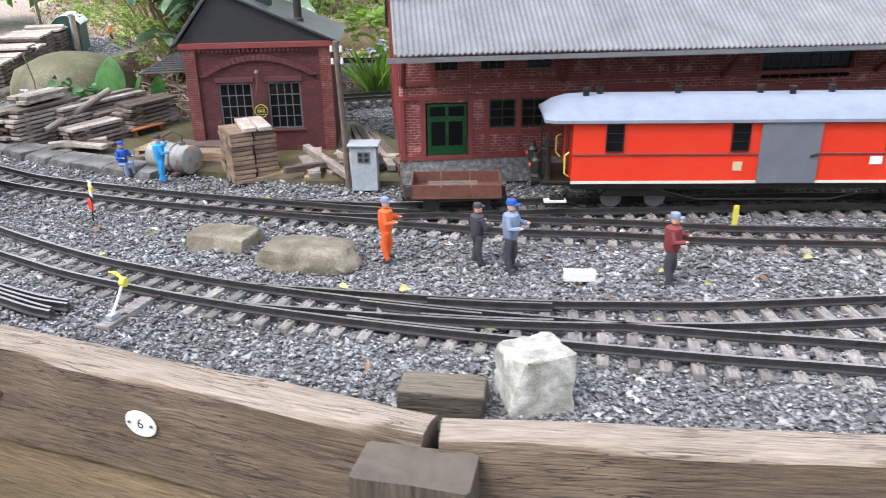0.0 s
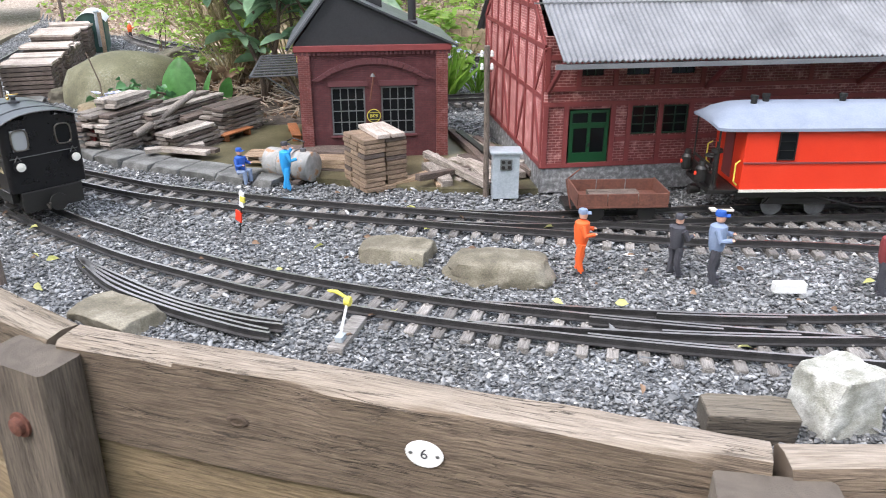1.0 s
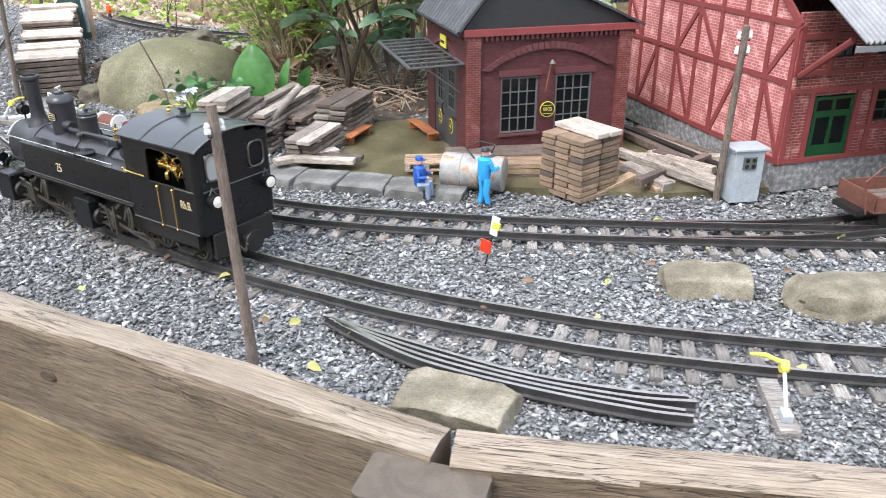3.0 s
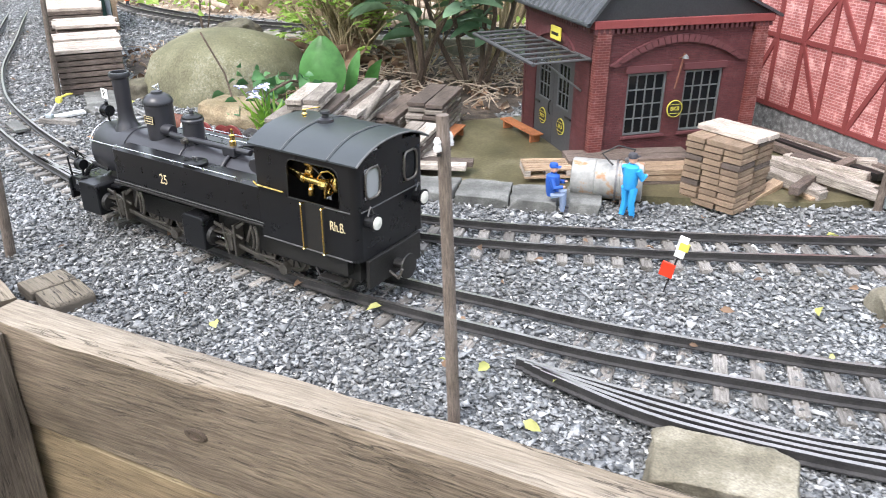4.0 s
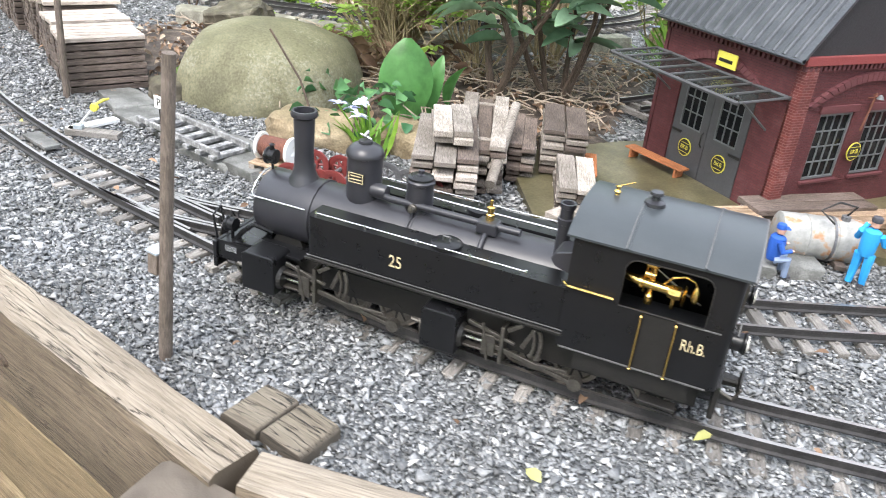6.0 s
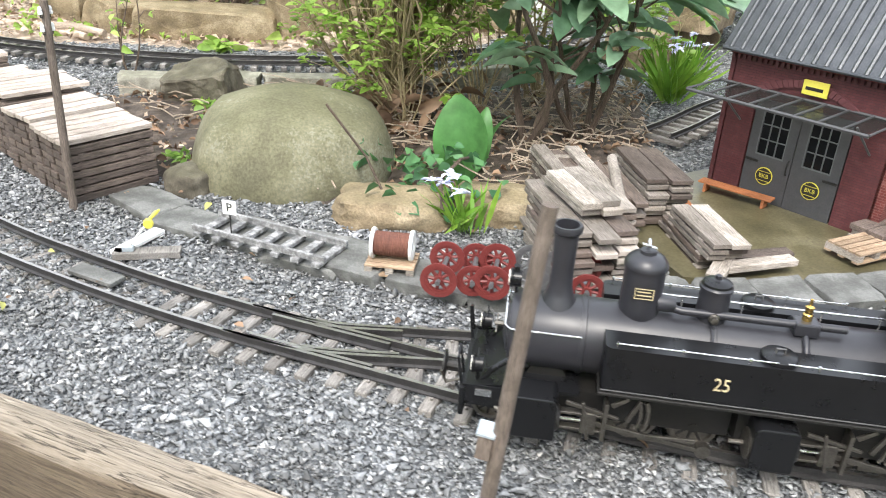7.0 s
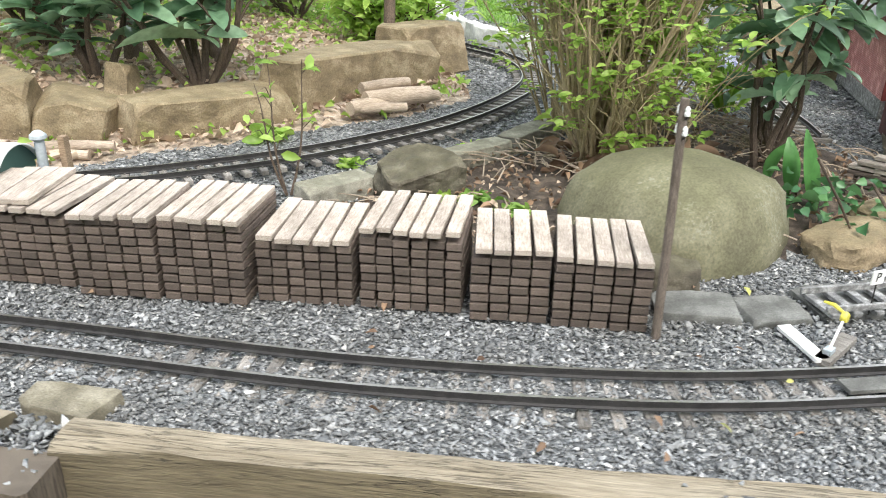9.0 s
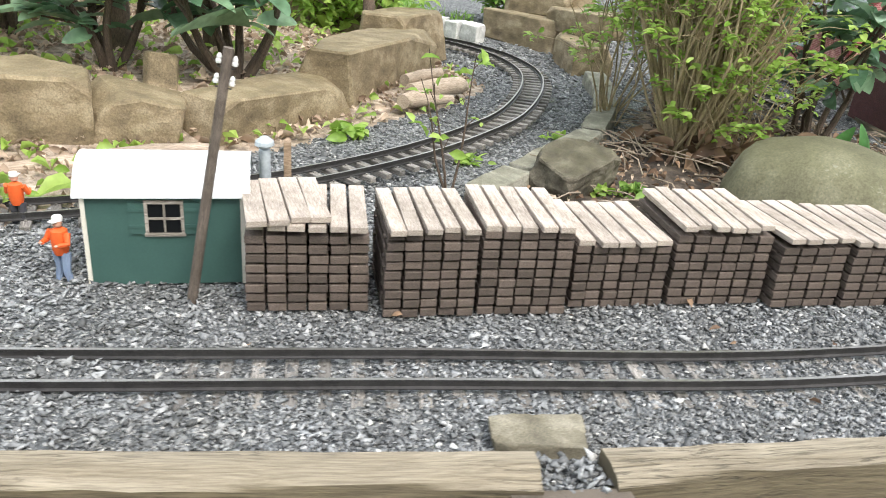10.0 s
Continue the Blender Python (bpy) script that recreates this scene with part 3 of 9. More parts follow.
def split_stone(size, seed, cuts=5, wear=0.05):
    """A quarried block: a skewed box with corners split off, softened edges and a rough skin."""
    r = random.Random(seed)
    bm = bmesh.new()
    bmesh.ops.create_cube(bm, size=1.0)
    for v in bm.verts:
        v.co = Vector((v.co.x * (1 + r.uniform(-0.20, 0.04)), v.co.y * (1 + r.uniform(-0.2, 0.06)), v.co.z * (1 + r.uniform(-0.2, 0.04))))
    for k in range(cuts):
        no = Vector((r.choice((-1, 1)) * r.uniform(0.3, 1), r.choice((-1, 1)) * r.uniform(0.3, 1), r.uniform(0.0, 0.9))).normalized()
        far_out = max(v.co.dot(no) for v in bm.verts)
        cut = bmesh.ops.bisect_plane(bm, geom=bm.verts[:] + bm.edges[:] + bm.faces[:], plane_co=no * (far_out - r.uniform(0.05, 0.15)), plane_no=no, clear_outer=True)
        bmesh.ops.holes_fill(bm, edges=[e for e in bm.edges if e.is_boundary])
    bm.transform(Matrix.Diagonal((*size, 1)))
    bmesh.ops.bevel(bm, geom=bm.edges[:], offset=min(size) * 0.035, segments=1, affect="EDGES", profile=0.6)
    bmesh.ops.triangulate(bm, faces=bm.faces[:])
    for step in range(3):
        long = [e for e in bm.edges if e.calc_length() > max(size) * 0.045]
        if long:
            bmesh.ops.subdivide_edges(bm, edges=long, cuts=1)
            bmesh.ops.triangulate(bm, faces=[f for f in bm.faces if len(f.verts) > 3])
    bm.normal_update()
    off = Vector((seed * 3.1, -seed * 1.7, seed * 0.9))
    for v in bm.verts:
        q = v.co / min(size)
        v.co += v.normal * min(size) * wear * (noise.noise(q * 1.4 + off) + 0.6 * noise.noise(q * 4 + off) + 0.35 * noise.noise(q * 9 + off))
    return bm


def smooth_line(pts, step):
    """Evenly spaced points and headings along a smooth curve through the points."""
    p = np.array(pts, float)
    p = np.vstack([2 * p[0] - p[1], p, 2 * p[-1] - p[-2]])
    out = []
    for i in range(1, len(p) - 2):
        for u in np.linspace(0, 1, 24, endpoint=False):
            a, b, c, d = p[i - 1], p[i], p[i + 1], p[i + 2]
            out.append(0.5 * ((2 * b) + (c - a) * u + (2 * a - 5 * b + 4 * c - d) * u * u + (3 * b - a - 3 * c + d) * u ** 3))
    out.append(p[-2])
    out = np.array(out)
    for _ in range(2):
        out[1:-1] = 0.25 * out[:-2] + 0.5 * out[1:-1] + 0.25 * out[2:]
    s = np.r_[0, np.cumsum(np.linalg.norm(np.diff(out, axis=0), axis=1))]
    n = max(2, int(s[-1] / step))
    at = np.linspace(0, s[-1], n + 1)
    q = np.stack([np.interp(at, s, out[:, k]) for k in range(out.shape[1])], 1)
    d = np.gradient(q, axis=0)
    return q, np.arctan2(d[:, 1], d[:, 0])


# ---- ground ----
FENCE = [(2.60, -1.24), (1.25, -1.02), (0.384, -0.876), (-0.189, -0.613), (-0.649, -0.205), (-0.925, 0.335), (-1.042, 1.100), (-1.140, 2.40), (-1.17, 4.50)]
MAIN = [(1.486, -1.002), (1.086, -0.892), (0.783, -0.803), (0.642, -0.766), (0.39, -0.69), (0.176, -0.608), (0.012, -0.527), (-0.078, -0.47), (-0.177, -0.398), (-0.247, -0.336), (-0.307, -0.282), (-0.367, -0.221), (-0.421, -0.16), (-0.486, -0.074), (-0.566, 0.048), (-0.621, 0.145), (-0.683, 0.257), (-0.734, 0.36), (-0.782, 0.473), (-0.818, 0.569), (-0.845, 0.663), (-0.874, 0.797), (-0.898, 0.953), (-0.923, 1.224), (-0.955, 1.52), (-0.985, 1.85), (-1.01, 2.2), (-1.03, 2.6)]
BRANCH = [(0.195, -0.615), (0.391, -0.666), (0.511, -0.69), (0.598, -0.701), (0.67, -0.709), (0.749, -0.712), (0.838, -0.713), (1.086, -0.717), (1.486, -0.692)]
YARD = [(-0.692, 0.273), (-0.652, 0.206), (-0.59, 0.146), (-0.527, 0.089), (-0.452, 0.023), (-0.372, -0.045), (-0.324, -0.079), (-0.238, -0.14), (-0.158, -0.183), (-0.089, -0.214), (0.012, -0.258), (0.147, -0.308), (0.295, -0.36), (0.5, -0.426), (0.642, -0.457), (0.785, -0.495), (0.955, -0.523), (1.486, -0.622)]
SHEDROAD = [(0.167, -0.312), (0.295, -0.345), (0.413, -0.356), (0.592, -0.36), (0.791, -0.373), (0.992, -0.384), (1.486, -0.462)]
LOOP = [(-0.62, 2.6), (-0.71, 2.05), (-0.70, 1.85), (-0.63, 1.62), (-0.51, 1.425), (-0.45, 1.352), (-0.386, 1.285), (-0.303, 1.21), (-0.184, 1.127), (-0.033, 1.045), (0.195, 0.98), (0.40, 0.962), (0.585, 1.008), (0.72, 1.095), (0.80, 1.185), (0.90, 1.30), (1.10, 1.50), (1.45, 1.72), (2.1, 1.95)]
BACKROAD = [(0.10, 0.386), (0.18, 0.396), (0.30, 0.418), (0.42, 0.430), (0.60, 0.432), (0.90, 0.46)]
FX = np.array(FENCE)


def inside(x, y):
    """Signed distance in from the fence's inner edge (arrays)."""
    best = np.full(np.shape(x), 1e9)
    for a, b in zip(FX[:-1], FX[1:]):
        d = b - a
        d = d / np.hypot(*d)
        best = np.minimum(best, (x - a[0]) * d[1] - (y - a[1]) * d[0])
    return best


def near_line(x, y, pts):
    q, _ = smooth_line(pts, 0.03)
    best = np.full(np.shape(x), 1e9)
    for p in q:
        best = np.minimum(best, np.hypot(x - p[0], y - p[1]))
    return best


def poly_in(x, y, poly):
    c = np.zeros(np.shape(x), bool)
    for (x0, y0), (x1, y1) in zip(poly, poly[1:] + poly[:1]):
        t = (y0 > y) != (y1 > y)
        c ^= t & (x < (x1 - x0) * (y - y0) / (y1 - y0 + 1e-12) + x0)
    return c


SOIL = [(-0.595, 0.619), (-0.394, 0.4), (-0.217, 0.27), (-0.02, 0.26), (-0.001, 0.312), (0.154, 0.44), (0.31, 0.579), (0.289, 0.693), (-0.035, 0.804), (-0.211, 0.927), (-0.362, 1.034), (-0.532, 1.1), (-0.641, 0.986)]
PAD = [(-0.27, 0.08), (-0.16, -0.03), (0.02, -0.105), (0.22, -0.19), (0.37, -0.21), (0.365, 0.05), (0.28, 0.22), (0.0, 0.27), (-0.2, 0.27)]
BEYOND = [(-0.78, 1.75), (-0.364, 1.494), (-0.11, 1.316), (0.058, 1.177), (0.266, 1.074), (0.454, 1.142), (1.07, 1.43), (2.47, 2.43), (2.47, 9.03), (-6.03, 9.03), (-3.03, 4.03)]


def heights(x, y):
    """Bed inside the fence, a lower path outside, a gentle rise at the far side."""
    bed = -0.004 + 0.002 * np.sin(x * 23) * np.cos(y * 19)
    bed = bed + np.where(poly_in(x, y, SOIL), 0.006 + 0.005 * np.sin(x * 31 + 1) * np.sin(y * 37), 0)
    bed = bed + np.where(poly_in(x, y, BEYOND), 0.05 * np.clip((near_line(x, y, LOOP) - 0.22) / 0.2, 0, 1), 0.0) + 0.05 * np.clip(y - 1.4, 0, 3) + 0.04 * np.clip(x - 1.6, 0, 4) * (y > -0.2)
    d = inside(x, y)
    return np.where(d > -0.006, bed, -0.30 + 0.008 * np.sin(x * 9) * np.sin(y * 11))


def axis_steps(lo, hi, step, far):
    a = list(np.arange(lo, hi, step))
    d, p, q = step, a[0], a[-1]
    left, right = [], []
    while q < far:
        d *= 1.35
        p, q = p - d, q + d
        left.append(p)
        right.append(q)
    return np.array(left[::-1] + a + right)


gx, gy = axis_steps(-1.25, 1.7, 0.02, 60), axis_steps(-1.3, 2.6, 0.02, 60)
GX, GY = np.meshgrid(gx, gy)
GZ = heights(GX, GY)
nx, ny = len(gx), len(gy)
me = bpy.data.meshes.new("ground")
idx = np.arange(nx * ny).reshape(ny, nx)
quads = np.stack([idx[:-1, :-1], idx[:-1, 1:], idx[1:, 1:], idx[1:, :-1]], -1).reshape(-1, 4)
me.from_pydata(np.stack([GX, GY, GZ], -1).reshape(-1, 3).tolist(), [], quads.tolist())
cx, cy = np.stack([GX, GY], -1).reshape(-1, 2)[quads].mean(1).T
which = np.zeros(len(quads), int)
which[poly_in(cx, cy, SOIL) | poly_in(cx, cy, BEYOND) | (inside(cx, cy) < -0.02)] = 1
M_LAWN = leafy("lawn green", (0.075, 0.135, 0.03), (0.13, 0.215, 0.05), 0.7, 0.1, 80)
LAWN = [(1.15, 0.98), (1.6, 1.22), (2.4, 1.5), (40, 6), (60, 60), (-8, 60), (-2.0, 4.2), (0.6, 2.6), (1.1, 1.5), (1.7, 1.66), (2.3, 1.86), (2.3, 1.6), (1.6, 1.36), (1.1, 1.05)]
which[poly_in(cx, cy, LAWN) | ((cx > 2.6) & (which == 0))] = 2
which[poly_in(cx, cy, BEYOND) & (which == 1)] = 3
for m in (M_BED, M_SOIL, M_LAWN, M_MULCH):
    me.materials.append(m)
me.polygons.foreach_set("material_index", which.astype(np.int32))
ground = tagged(new("ground", me), "gravel railway bed, leafy soil and lawn of a garden", "ground", kind="structure")


def scatter_stones(name, x, y, z, size, mat, label, category, flat=0.36):
    """Angular chips, one mesh: each a bent eight-cornered block, turned at random."""
    n = len(x)
    rng = np.random.default_rng(len(name) * 7 + n)
    cube = np.array([(-1, -0.8, -0.7), (1, -0.9, -0.6), (0.1, 1, -0.7), (-0.8, -0.6, 0.8), (0.7, -0.7, 0.7), (-0.1, 0.8, 0.8)], float)
    v = cube[None] * rng.uniform(0.55, 1.1, (n, 6, 3)) * rng.uniform(0.6, 1.45, (n, 1, 3)) * np.array([1.25, 0.82, flat])
    a, b, c = rng.uniform(0, 2 * np.pi, n), rng.normal(0, 0.34, n), rng.normal(0, 0.34, n)
    def turn(v, ang, i, j):
        ca, sa = np.cos(ang)[:, None], np.sin(ang)[:, None]
        p, q = v[..., i].copy(), v[..., j].copy()
        v[..., i], v[..., j] = ca * p - sa * q, sa * p + ca * q
    turn(v, b, 1, 2), turn(v, c, 0, 2), turn(v, a, 0, 1)
    v = v * (size[:, None, None] * 0.5) + np.stack([x, y, z], -1)[:, None]
    f = np.array([(2, 1, 0), (3, 4, 5), (0, 1, 4), (0, 4, 3), (1, 2, 5), (1, 5, 4), (2, 0, 3), (2, 3, 5)])
    fs = (f[None] + 6 * np.arange(n)[:, None, None]).reshape(-1, 3)
    me = bpy.data.meshes.new(name)
    me.vertices.add(6 * n)
    me.vertices.foreach_set("co", v.reshape(-1).astype(np.float32))
    me.loops.add(3 * len(fs))
    me.loops.foreach_set("vertex_index", fs.reshape(-1).astype(np.int32))
    me.polygons.add(len(fs))
    me.polygons.foreach_set("loop_start", np.arange(0, 3 * len(fs), 3, dtype=np.int32))
    me.polygons.foreach_set("loop_total", np.full(len(fs), 3, np.int32))
    me.update(calc_edges=True)
    me.validate()
    me.materials.append(mat)
    return tagged(new(name, me), label, category, kind="stuff")


rng = np.random.default_rng(5)
sx, sy = rng.uniform(-1.10, 1.6, 1150000), rng.uniform(-1.15, 2.3, 1150000)
d = inside(sx, sy)
keep = (d > -0.002) & ~poly_in(sx, sy, SOIL) & ~poly_in(sx, sy, PAD) & ~poly_in(sx, sy, BEYOND)
far = np.clip((np.hypot(sx + 0.75, sy + 0.1) - 0.75) / 1.2, 0, 1)
close_in = np.minimum.reduce([near_line(sx, sy, [(e[0], e[1]) for _, e, _, _ in PATH])])
keep &= rng.uniform(0, 1, len(sx)) < np.clip(1.25 - close_in * 0.95, 0.10, 0.80)
sx, sy, d, close_in = sx[keep], sy[keep], d[keep], close_in[keep]
rails_near = np.full(len(sx), 1e9)
for line in (MAIN, BRANCH, YARD, SHEDROAD, LOOP):
    q, h = smooth_line(line, 0.012)
    for sgn in (-1, 1):
        rx, ry = q[:, 0] - sgn * 0.0238 * np.sin(h), q[:, 1] + sgn * 0.0238 * np.cos(h)
        for k in range(len(rx)):
            rails_near = np.minimum(rails_near, np.hypot(sx - rx[k], sy - ry[k]))
size = rng.lognormal(np.log(0.0047), 0.38, len(sx)).clip(0.0026, 0.013) * np.clip(0.75 + 0.45 * close_in, 0.95, 1.6)
clear = rails_near > 0.004 + size * 0.45
sx, sy, size = sx[clear], sy[clear], size[clear]
lift = rng.uniform(-0.0008, 0.0037, len(sx))
scatter_stones("ballast", sx, sy, heights(sx, sy) + lift, size, M_BALLAST, "loose angular grey crushed stone ballast between the tracks", "ballast")

# ---- tracks ----
def rail_mesh(q, h, off, z0):
    prof = [(-0.0035, 0, 0), (-0.0035, 0.0012, 0), (-0.0009, 0.0022, 0), (-0.0009, 0.0062, 0), (-0.0017, 0.0068, 1), (-0.0017, 0.0088, 1), (0.0017, 0.0088, 1), (0.0017, 0.0068, 0),
            (0.0009, 0.0062, 0), (0.0009, 0.0022, 0), (0.0035, 0.0012, 0), (0.0035, 0, 0)]
    bm = bmesh.new()
    rings = []
    for (x, y), a in zip(q, h):
        nx_, ny_ = -math.sin(a), math.cos(a)
        rings.append([bm.verts.new((x + (off + o) * nx_, y + (off + o) * ny_, z0 + z)) for o, z, _ in prof])
    n = len(prof)
    for a, b in zip(rings, rings[1:]):
        for k in range(n):
            f = bm.faces.new((a[k], a[(k + 1) % n], b[(k + 1) % n], b[k]))
            f.material_index = 1 if k == 5 else 0
    bm.faces.new(rings[0])
    bm.faces.new(rings[-1][::-1])
    return bm


def sleeper_mesh():
    bm = boxed(-0.0058, 0.0058, -0.045, 0.045, -0.006, 0.0022, 0.0012)
    for s in (-1, 1):
        for o in (-0.0058, 0.0058):
            lathe(bm, [(0.0016, 0.0020), (0.0016, 0.0042), (0.0010, 0.0046)], (0, s * 0.0238 + o * 1.05, 0), "z", 6)
    me = bpy.data.meshes.new("sleeper")
    bmesh.ops.recalc_face_normals(bm, faces=bm.faces)
    bm.to_mesh(me)
    bm.free()
    me.materials.append(M_SLEEPER)
    return me


SLEEPER = sleeper_mesh()
laid = []


def track(pts, label, z0=0.0, pitch=0.0285, sunk=((-9, 9),)):
    """Rails and sleepers; along the stretches of y in sunk the sleepers lie deep in the ballast."""
    t = thing("railway_track", pose(0, 0, z0), label, "track", "tracks of the garden railway", "structure")
    q, h = smooth_line(pts, 0.016)
    for s in (-1, 1):
        part("rail", rail_mesh(q, h, s * 0.0238, 0.0026), [M_RAIL, M_RAILTOP], t)
    q, h = smooth_line(pts, pitch)
    r = random.Random(len(pts))
    for (x, y), a in zip(q, h):
        if any(math.hypot(x - u, y - v) < 0.022 for u, v in laid):
            continue
        laid.append((x, y))
        ob = new("sleeper", SLEEPER)
        ob.parent = t
        ob.matrix_local = pose(x, y, -0.0008 * r.random() - (0.0042 if any(a0 < y < a1 for a0, a1 in sunk) else 0.0), 0, 0, math.degrees(a) + r.uniform(-2, 2))
    return t


track(MAIN, "main line of narrow model rails on grey sleepers", sunk=((-0.45, 0.02), (0.36, 9)))
# check rails and a plate where the lines part
def check_rails(parent, pts, lo, hi, sides):
    q, h = smooth_line(pts, 0.012)
    k = [i for i, p in enumerate(q) if lo[0] < p[0] < hi[0] and lo[1] < p[1] < hi[1]]
    for s in sides:
        part("check_rail", rail_mesh(q[k[0]:k[-1] + 1], h[k[0]:k[-1] + 1], s * 0.0182, 0.0024), [M_RAIL, M_RAILTOP], parent)


track(YARD, "yard line of model rails before the brick shed", sunk=())
track(BRANCH, "diverging siding of model rails on grey sleepers", sunk=())
TURN = thing("switch_rails", pose(0, 0, 0), "short check rails and plate where the model lines part", "switch", kind="structure")
check_rails(TURN, MAIN, (-0.69, 0.13), (-0.62, 0.26), (1, -1))
check_rails(TURN, YARD, (-0.67, 0.14), (-0.59, 0.22), (1, -1))
check_rails(TURN, MAIN, (0.30, -0.74), (0.44, -0.64), (1, -1))
check_rails(TURN, BRANCH, (0.38, -0.70), (0.52, -0.65), (1, -1))
part("cover_plate", boxed(-0.030, 0.030, -0.010, 0.010, 0.002, 0.0065, 0.0006), M_EDGE, TURN).matrix_local = pose(-0.765, 0.440, 0, 0, 0, -66)
track(SHEDROAD, "dark siding of model rails beside the warehouse", sunk=())
track(LOOP, "far loop of model rails curving round the sandstone", z0=0.012, sunk=())
track(BACKROAD, "model track behind the brick engine shed", z0=0.012, sunk=())

# ---- fence ----
def text_mesh(name, words, size, deep):
    cu = bpy.data.curves.new(name, "FONT")
    cu.body, cu.size, cu.extrude, cu.align_x, cu.align_y = words, size, deep, "CENTER", "CENTER"
    tmp = bpy.data.objects.new(name, cu)
    scene.collection.objects.link(tmp)
    dg = bpy.context.evaluated_depsgraph_get()
    me = bpy.data.meshes.new_from_object(tmp.evaluated_get(dg))
    bpy.data.objects.remove(tmp)
    bpy.data.curves.remove(cu)
    me.name = name
    return me


def lettering(name, words, size, mat, parent, m, deep=0.0003, label=""):
    me = text_mesh(name, words, size, deep)
    me.materials.clear()
    me.materials.append(mat)
    ob = new(name, me)
    ob.parent = parent
    ob.matrix_local = m
    if label:
        ob["label"] = label
    return ob


fence = thing("timber_fence", pose(0, 0, -0.30), "weathered oak sleeper fence round the railway bed", "fence", kind="structure")
BEAM_TOP, BEAM_T = 0.022, 0.038


def rough_beam(length, deep, z0, z1, seed, wave=0.004):
    """A long sawn beam with worn, slightly wavy edges: x along, y into the bed."""
    bm = bmesh.new()
    n = max(6, int(length / 0.03))
    rings = []
    for i in range(n + 1):
        x = length * i / n
        def w(k):
            return wave * noise.noise(Vector((x * 7 + seed * 5.1, k * 3.3, seed))) + 0.3 * wave * noise.noise(Vector((x * 31 + seed, k * 2.1, seed)))
        b = 0.0035
        rings.append([bm.verts.new((x, y + w(j), z + w(j + 9))) for j, (y, z) in enumerate(
            [(b, z0), (deep - b, z0), (deep, z0 + b), (deep, z1 - b), (deep - b, z1), (0.5 * deep, z1 + 0.001), (b, z1), (0, z1 - b * 1.3), (0, 0.5 * (z0 + z1)), (0, z0 + b)])])
    m = len(rings[0])
    for a, c in zip(rings, rings[1:]):
        for k in range(m):
            bm.faces.new((a[k], a[(k + 1) % m], c[(k + 1) % m], c[k]))
    bm.faces.new(rings[0])
    bm.faces.new(rings[-1])
    return bm


def plaque(parent, m, words):
    p = part("plaque", lathed([(0.0, 0), (0.0145, 0), (0.015, 0.0006), (0.0145, 0.0012), (0.0, 0.0014)], seg=32), M_WHITE, parent, "oval white enamel number plate")
    p.matrix_local = m @ Matrix.Diagonal((1.12, 0.88, 1, 1))
    lettering("numeral", words, 0.014, M_DARKFIG, p, pose(0, 0, 0.0014) @ Matrix.Diagonal((0.9, 1.13, 1, 1)), 0.0002)
    for s in (-1, 1):
        sc = part("screw", lathed([(0.0016, 0.0012), (0.0014, 0.0022)], (s * 0.0105, 0, 0), seg=10), M_GREYW, p)
    return p


